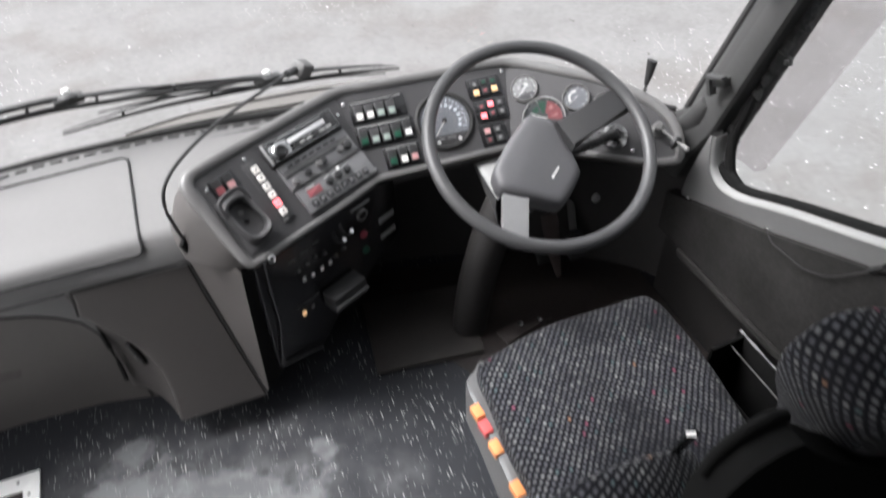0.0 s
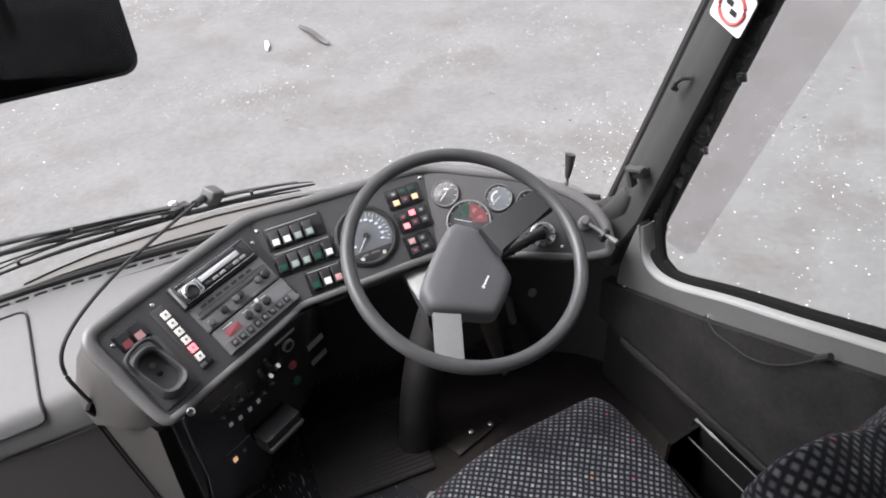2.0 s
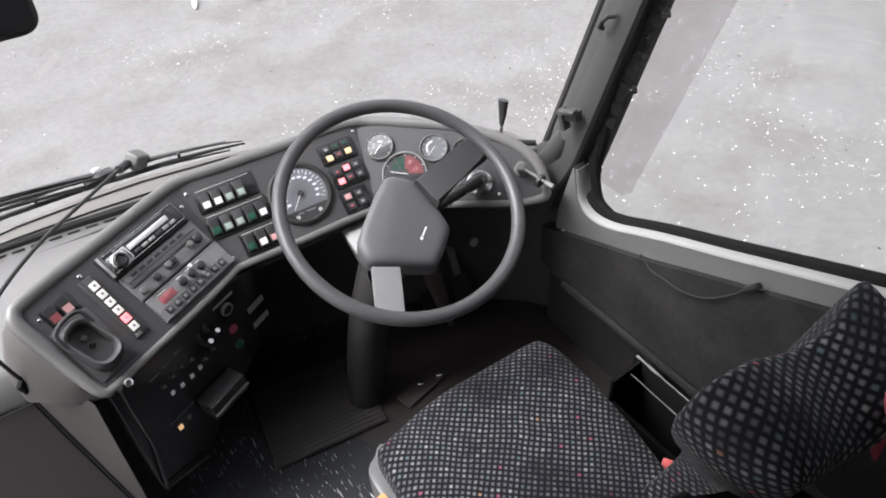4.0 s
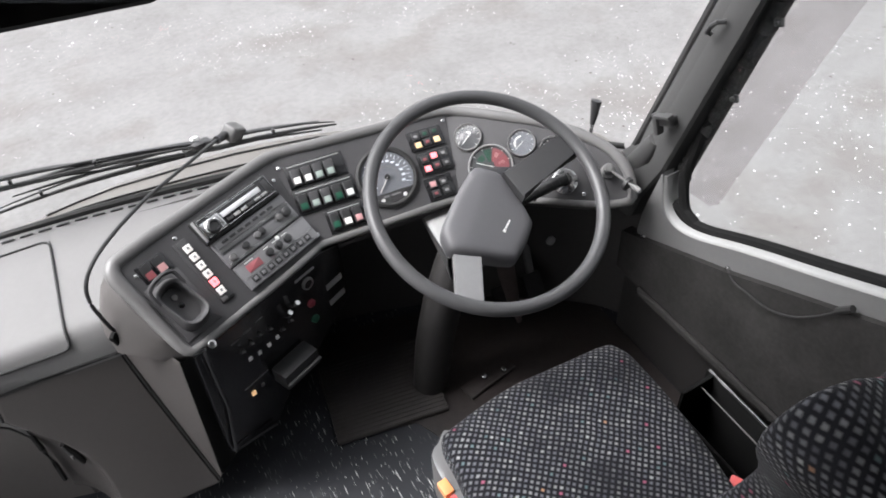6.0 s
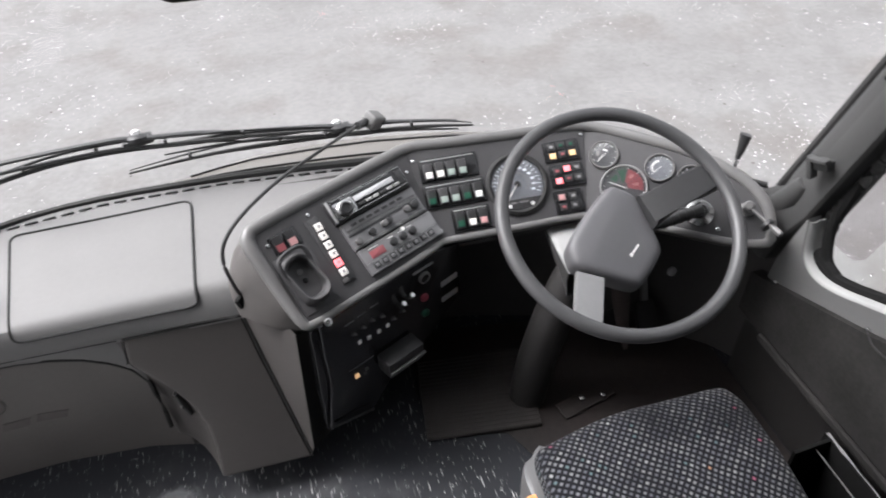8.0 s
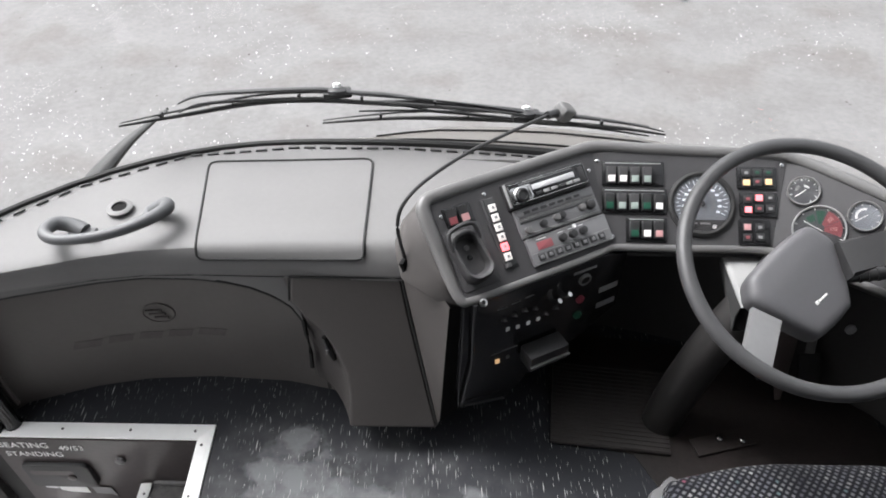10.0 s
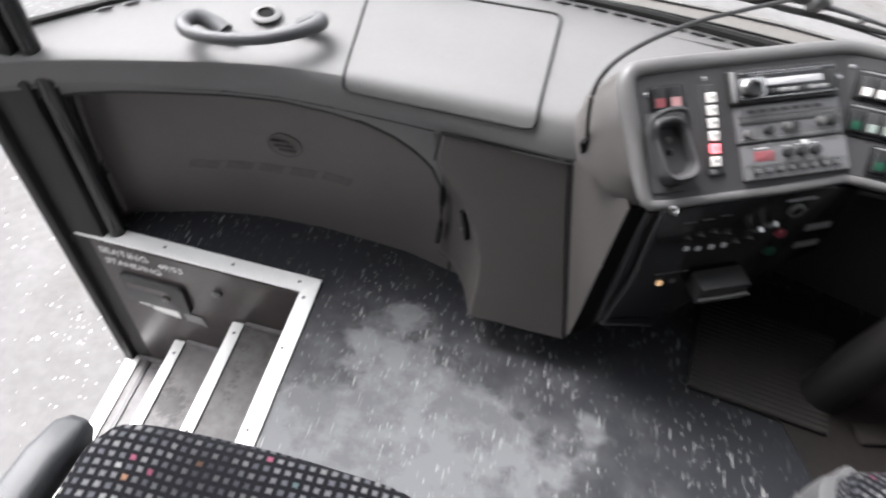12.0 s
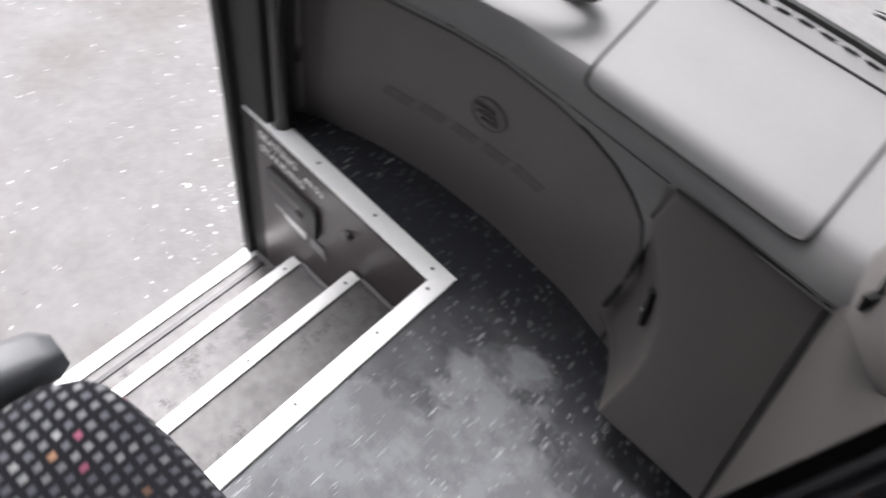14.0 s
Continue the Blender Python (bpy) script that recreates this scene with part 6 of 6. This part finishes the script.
BK = Matrix.Translation((0, 0.155, 0.36)) @ Matrix.Rotation(radians(13.5), 4, "X")


def pillow(outline_, front, rear, soft_f, soft_r):
    """A padded panel: the outline is its widest section, rounding off to both sides."""
    bm_ = bmesh.new()
    ring_ = [Vector((p.x, p.y)) for p in smooth_path([(x, y, 0) for x, y in outline_], 5, True)]
    m_ = len(ring_)
    area = sum(ring_[k].x * ring_[(k + 1) % m_].y - ring_[(k + 1) % m_].x * ring_[k].y for k in range(m_))
    inward = []
    for k in range(m_):
        d = (ring_[(k + 2) % m_] - ring_[k - 2]).normalized()
        inward.append(Vector((-d.y, d.x)) if area > 0 else Vector((d.y, -d.x)))
    rings = []
    for a in (-90, -60, -30, 0, 22, 45, 67, 90):
        h, s = (rear, soft_r) if a > 0 else (front, soft_f)
        c = 1 - math.cos(radians(a))
        rings.append([bm_.verts.new((*(ring_[k] + inward[k] * s * c), h * math.sin(radians(a)))) for k in range(m_)])
    for a, b in zip(rings, rings[1:]):
        for k in range(m_):
            bm_.faces.new((a[k], a[(k + 1) % m_], b[(k + 1) % m_], b[k]))
    bm_.faces.new(rings[0][::-1])
    bm_.faces.new(rings[-1])
    # the cloth runs round the edge, and is flat behind
    where, along, run = {}, arcs(ring_), 0.0
    for i, ring in enumerate(rings):
        if i:
            run += math.hypot(rings[i][0].co.z - rings[i - 1][0].co.z, (rings[i][0].co - rings[i - 1][0].co).xy.length)
        for k, v_ in enumerate(ring):
            where[v_] = (along[k], run)
    lean = radians(28)

    def place(f, v_):
        x, y = where[v_] if len(f.verts) == 4 else v_.co.xy
        if len(f.verts) == 4 and x == 0.0 and any(where[w][0] > 0.7 * along[-1] for w in f.verts):
            x = along[-1] + 0.01
        return x * math.cos(lean) - y * math.sin(lean), x * math.sin(lean) + y * math.cos(lean)

    lay_cloth(bm_, place)
    return bm_


def on_back(outline_):
    return [(x, (z - 0.36) * 1.03) for x, z in outline_]


bk_bm = pillow(on_back(((0.79, 0.28), (0.806, 0.42), (0.800, 0.52), (0.757, 0.62), (0.700, 0.72), (0.655, 0.81), (0.634, 0.87), (0.640, 0.925), (0.678, 0.950), (0.735, 0.932), (0.79, 0.900), (0.845, 0.878), (0.89, 0.886), (0.94, 0.905), (0.985, 0.885), (0.99, 0.7), (0.96, 0.5), (0.93, 0.28))), 0.012, 0.13, 0.02, 0.042)
wing_bm = pillow(on_back(((0.43, 0.30), (0.380, 0.44), (0.368, 0.53), (0.395, 0.582), (0.455, 0.590), (0.545, 0.552), (0.630, 0.488), (0.672, 0.440), (0.695, 0.37), (0.68, 0.30))), 0.012, 0.13, 0.02, 0.042)
shell_bm = prism([(0.50, 0.30), (0.455, 0.60), (0.465, 0.79), (0.478, 0.835), (0.502, 0.866), (0.538, 0.880), (0.564, 0.878), (0.60, 0.83), (0.66, 0.765), (0.738, 0.692), (0.83, 0.61), (0.91, 0.524), (0.93, 0.40), (0.92, 0.30)][::-1], 0.05, Matrix(((1, 0, 0, 0), (0, 0, 1, -0.02), (0, 1, 0, 0), (0, 0, 0, 1))), 0.006)
part("back_shell", shell_bm, MATT, seat, "black rear shell of the backrest")
# the padding dips between the shoulder and the middle
for v_ in bk_bm.verts:
    v_.co.z -= interp(v_.co.x, [0.66, 0.75, 0.79, 0.84, 0.895, 0.925, 0.955, 0.98], [0.006, 0.0, -0.007, -0.016, -0.021, -0.012, -0.003, 0.004])
bk_bm.transform(BK @ Matrix.Rotation(radians(90), 4, "X"))
part("backrest", bk_bm, MOQ_BACK, seat, "dark moquette backrest with a raised shoulder", 60)
wing_bm.transform(BK @ Matrix.Rotation(radians(90), 4, "X"))
part("side_bolster", wing_bm, MOQ_BACK, seat, "dark moquette side bolster", 60)
part("belt_guide", tube(smooth_path([(0.472, -0.032, 0.815), (0.486, -0.030, 0.850), (0.512, -0.030, 0.874), (0.545, -0.030, 0.884), (0.572, -0.030, 0.872)], 4), 0.009, 10), MATT, seat, "black belt guide along the shell's edge")
part("buckle", box((0.024, 0.038, 0.016), Matrix.Translation((0.881, 0.173, 0.300)) @ Euler((radians(20), 0, radians(-62))).to_matrix().to_4x4(), 0.004), RED, seat, "red seat belt buckle")

part("buckle_tag", box((0.015, 0.007, 0.006), Matrix.Translation((0.590, 0.092, 0.628)) @ Euler((radians(15), 0, radians(-25))).to_matrix().to_4x4(), 0.002), WHITE, seat, "white belt tag")

part("belt_stalk", tube([(0.612, 0.125, 0.50), (0.602, 0.108, 0.57), (0.596, 0.094, 0.626)], 0.010, 8, squash=0.6), GLOSSY, seat, "black belt stalk")

part("red_strap", tube(smooth_path([(0.870, -0.085, 0.86), (0.905, -0.085, 0.80), (0.950, -0.085, 0.71), (0.975, -0.085, 0.63)], 4), 0.016, 8, squash=0.4, up=(0.6, -0.8, 0)), KNOBRED, seat, "dull red webbing strap")
# storage bin between seat and wall
bin_ = thing("storage_bin", "open black storage bin with chipped pale edges", "bin")
for a_, b_ in (((0.985, 0.05, 0.0), (0.993, 0.415, 0.15)), ((1.072, 0.05, 0.0), (1.082, 0.44, 0.232)), ((0.985, 0.05, 0.0), (1.08, 0.058, 0.23)), ((0.985, 0.05, 0.0), (1.08, 0.43, 0.012))):
    part("side", box_between(a_, b_, 0.002), MATT, bin_)
fr = prism([(0.985, 0.0), (1.08, 0.0), (1.08, 0.235), (0.985, 0.226)], 0.008, Matrix(((1, 0, 0, 0), (0, 0, 1, 0.425), (0, 1, 0, 0), (0, 0, 0, 1))))
part("side", fr, MATT, bin_)
rng = random.Random(9)
chip = [(1.077, 0.435 - 0.024 * k, 0.234 + rng.uniform(-0.001, 0.001)) for k in range(12)]
part("worn_edge", tube(chip, [rng.choice((0.0012, 0.002, 0.004)) for _ in chip], 6), GREYPL, bin_, "chipped pale top edge")
part("divider", tube([(1.04, 0.42, 0.215), (1.04, 0.06, 0.215)], 0.002, 6), RIM, bin_)

# cable and studs on the cab side
cable = thing("loose_cable", "thin black cable drooping along the cab side trim", "cable")
part("lead", tube(smooth_path([(1.092, 0.482, 0.522), (1.079, 0.448, 0.519), (1.076, 0.412, 0.524), (1.076, 0.357, 0.529), (1.076, 0.302, 0.559), (1.076, 0.253, 0.614), (1.08, 0.230, 0.650)], 6), 0.0022, 6), RUBBER, cable)
part("plug", tube([(1.08, 0.236, 0.640), (1.078, 0.214, 0.668)], 0.007, 8), RUBBER, cable)
for y, z in ((0.734, 0.408), (0.484, 0.5175)):
    st = thing("trim_stud", "small bright stud on the cab side trim", "stud", "studs on the cab side")
    part("head", lathe([(0.007, 0), (0.007, 0.004), (0.004, 0.006)], Matrix.Translation((1.0985, y, z)) @ Matrix.Rotation(radians(-90), 4, "Y"), 12), CHROME, st)

# ---- crew seat beside the steps ----
crew = thing("crew_seat", "crew seat in dark patterned moquette with a grey armrest", "seat")
part("cushion", cushion([(-0.618, 0.19), (-0.605, 0.235), (-0.575, 0.258), (-0.48, 0.268), (-0.32, 0.264), (-0.20, 0.245), (-0.18, 0.16), (-0.20, -0.20), (-0.60, -0.20), (-0.615, 0.0)], 0.47, 0.585, 0.015), MOQ_CREW, crew, "dark moquette cushion", 60)
rest = bmesh.new()
rings = []
for (x, y, z), half, tall in (((-0.676, -0.16, 0.574), 0.021, 0.028), ((-0.664, 0.05, 0.576), 0.023, 0.028), ((-0.648, 0.19, 0.574), 0.023, 0.027), ((-0.640, 0.232, 0.571), 0.020, 0.024), ((-0.637, 0.246, 0.570), 0.012, 0.015)):
    rings.append([rest.verts.new((x + a, y - 0.06 * a, z + b)) for a, b in rounded(2 * half, 2 * tall, 0.5 * half, 3)])
for a, b in zip(rings, rings[1:]):
    for k in range(len(a)):
        rest.faces.new((a[k], a[(k + 1) % len(a)], b[(k + 1) % len(a)], b[k]))
rest.faces.new(rings[0])
rest.faces.new(rings[-1])
part("armrest", rest, ARM, crew, "grey squared armrest with rounded edges", 60)
part("base", box((0.30, 0.30, 0.47), Matrix.Translation((-0.40, -0.02, 0.235)), 0.02), BLACK, crew, "black boxed base")

# ---- interior mirror hung before the screen ----
mir = thing("interior_mirror", "black-framed driver's interior mirror hung from the roof", "mirror")
MI = Matrix.Translation((0.082, 1.155, 1.213)) @ Euler((radians(78), 0, radians(0))).to_matrix().to_4x4() @ Matrix.Rotation(radians(-3), 4, "Z")
part("casing", prism(rounded(0.325, 0.235, 0.03, 6), 0.02, MI, 0.004), BLACK, mir, "black casing")
part("glass", prism(rounded(0.310, 0.220, 0.026, 6), 0.002, MI @ Matrix.Translation((0, 0, 0.0025))), MIRROR, mir, "silvered mirror glass")
part("stay", tube([MI @ Vector((0, 0.02, -0.02)), (0.08, 1.10, 1.5), (0.08, 0.9, CEIL - 0.01)], 0.010, 8), BLACK, mir)

# ---- wipers outside ----
def wiper(blade, arm, hub):
    w_ = thing("windscreen_wiper", "black wiper parked across the foot of the windscreen", "wiper", "windscreen wipers")
    pts = smooth_path(blade, 4)
    ends = [0.0022 + 0.0036 * min(1.0, min(i, len(pts) - 1 - i) / 6) for i in range(len(pts))]
    part("blade", tube(pts, ends, 6), RUBBER, w_)
    part("bridge", tube([(x, y + 0.012, z + 0.016 * math.sin(math.pi * i / (len(pts) - 1))) for i, (x, y, z) in enumerate(pts)], [0.6 * r_ for r_ in ends], 6), BLACK, w_)
    for i in range(3, len(pts) - 2, 4):
        part("claw", box((0.007, 0.014, 0.016), Matrix.Translation((pts[i].x, pts[i].y + 0.005, pts[i].z + 0.007)), 0.002), BLACK, w_)
    line_ = smooth_path(arm, 4)
    slim = [0.0035 + 0.0045 * min(1.0, min(i, len(line_) - 1 - i) / 5) for i in range(len(line_))]
    part("arm", tube(line_, slim, 8, squash=0.6), BLACK, w_)
    part("rod", tube([(x, y - 0.012, z - 0.018) for x, y, z in line_], [0.5 * r_ for r_ in slim], 6), BLACK, w_)
    h_ = part("pivot", lathe([(0.026, 0), (0.026, 0.008), (0.018, 0.014), (0.010, 0.015)], Matrix.Translation(hub) @ Matrix.Rotation(radians(-20), 4, "X"), 18), BLACK, w_)
    part("nut", lathe([(0.010, 0), (0.010, 0.01), (0.006, 0.012)], Matrix.Translation(hub) @ Matrix.Rotation(radians(-20), 4, "X") @ Matrix.Translation((0, 0, 0.013)), 6), ALU, h_)
    part("link", box((0.07, 0.03, 0.018), Matrix.Translation(hub) @ Matrix.Rotation(radians(10), 4, "Z"), 0.005), BLACK, w_)


wiper([(-0.756, 1.282, 0.680), (-0.635, 1.346, 0.664), (-0.456, 1.362, 0.685), (-0.302, 1.366, 0.688), (-0.147, 1.361, 0.679), (0.035, 1.343, 0.673), (0.204, 1.322, 0.663)],
      [(-0.633, 1.36, 0.690), (-0.578, 1.362, 0.711), (-0.453, 1.372, 0.713), (-0.301, 1.376, 0.713), (-0.248, 1.375, 0.706), (-0.1, 1.375, 0.69), (0.0, 1.362, 0.676)], (-0.248, 1.380, 0.698))
wiper([(-0.298, 1.400, 0.600), (-0.091, 1.382, 0.622), (0.119, 1.348, 0.635), (0.273, 1.320, 0.640), (0.425, 1.290, 0.642), (0.538, 1.264, 0.637)],
      [(-0.199, 1.384, 0.669), (-0.029, 1.368, 0.676), (0.167, 1.346, 0.664), (0.246, 1.335, 0.655), (0.347, 1.316, 0.657), (0.503, 1.29, 0.643)], (0.212, 1.345, 0.645))

# ---- nearside mirror arm outside the screen ----
arm_t = thing("mirror_arm", "grey tapered nearside mirror arm outside the windscreen", "mirror arm")
part("bar", tube(smooth_path([(-0.665, 1.365, 0.672), (-0.77, 1.345, 0.600), (-0.86, 1.31, 0.525), (-0.95, 1.27, 0.44)], 4), [0.008, 0.010, 0.013, 0.017, 0.021, 0.025, 0.029, 0.033, 0.037, 0.040, 0.043, 0.046, 0.048], 10, squash=0.5), PILLAR, arm_t)

# ---- scattered ice beads and chippings on the yard ----
rng = random.Random(21)
verts, faces = [], []


def bead(x, y, s):
    i = len(verts)
    h = s * rng.uniform(0.25, 0.6)
    n_ = 4
    a0 = rng.uniform(0, 6.28)
    stretch_ = rng.uniform(0.4, 1.5)
    for k in range(n_):
        a = a0 + 2 * math.pi * k / n_
        r = s * rng.uniform(0.35, 1.25)
        verts.append((x + r * math.cos(a), y + r * math.sin(a) * stretch_, GROUND + 0.001))
    verts.append((x, y, GROUND + h))
    for k in range(n_):
        faces.append((i + k, i + (k + 1) % n_, i + n_))


for _ in range(52000):
    x, y = rng.uniform(-5.5, 6.5), rng.uniform(-2.5, 8.0)
    if -1.25 < x < 1.25 and y < 1.35:
        continue
    clump = noise.noise(Vector((x * 0.9, y * 0.9, 3.1)))
    if rng.random() > 0.20 + 1.7 * clump:
        continue
    bead(x, y, rng.uniform(0.0018, 0.0064) * (2.0 if rng.random() < 0.06 else 1))
for _ in range(2700):
    x, y = rng.uniform(1.35, 4.2), rng.uniform(-1.0, 3.4)
    if rng.random() < 0.45 + 1.2 * noise.noise(Vector((x * 1.3, y * 1.3, 8.2))):
        bead(x, y, rng.uniform(0.002, 0.0075))
for _ in range(800):
    bead(rng.uniform(-4.2, -1.36), rng.uniform(-0.8, 2.6), rng.uniform(0.002, 0.006))
me = bpy.data.meshes.new("ice_beads")
me.from_pydata(verts, [], faces)
me.materials.append(BEAD)
tagged(new("ice_beads", me), "scattered white ice beads on the wet tarmac", "ice", kind="stuff")

verts, faces = [], []
for _ in range(420):
    x, y = rng.uniform(-4.5, 5.0), rng.uniform(-1.5, 7.0)
    if not (-1.35 < x < 1.35 and y < 1.7):
        bead(x, y, rng.uniform(0.004, 0.012))
me = bpy.data.meshes.new("dark_chippings")
me.from_pydata(verts, [], faces)
me.materials.append(CHIP)
tagged(new("dark_chippings", me), "loose dark chippings and leaf crumbs on the tarmac", "stones", kind="stuff")

# ---- litter on the yard ----
def litter(name, label, mat, pts, wide):
    """A flat curled scrap along a few points."""
    ob = thing(name, label, "litter")
    line = smooth_path(pts, 4)
    rows_ = []
    for i, p in enumerate(line):
        w = wide * (0.25 + 0.75 * math.sin(math.pi * (i + 0.5) / len(line)))
        rows_.append([(p.x - w, p.y, p.z + 0.02), (p.x, p.y, p.z), (p.x + w, p.y + 0.01, p.z + 0.016)])
    part("blade", sheet(rows_, 0.003), mat, ob)


litter("dead_leaf", "long curled brown dead leaf on the tarmac", RISER, [(1.93, 5.90, GROUND + 0.012), (1.96, 5.72, GROUND + 0.02), (1.97, 5.55, GROUND + 0.02), (2.0, 5.38, GROUND + 0.012)], 0.035)
litter("paper_scrap", "small white scrap on the tarmac", WHITE, [(1.53, 5.60, GROUND + 0.008), (1.56, 5.68, GROUND + 0.012), (1.58, 5.78, GROUND + 0.008)], 0.02)
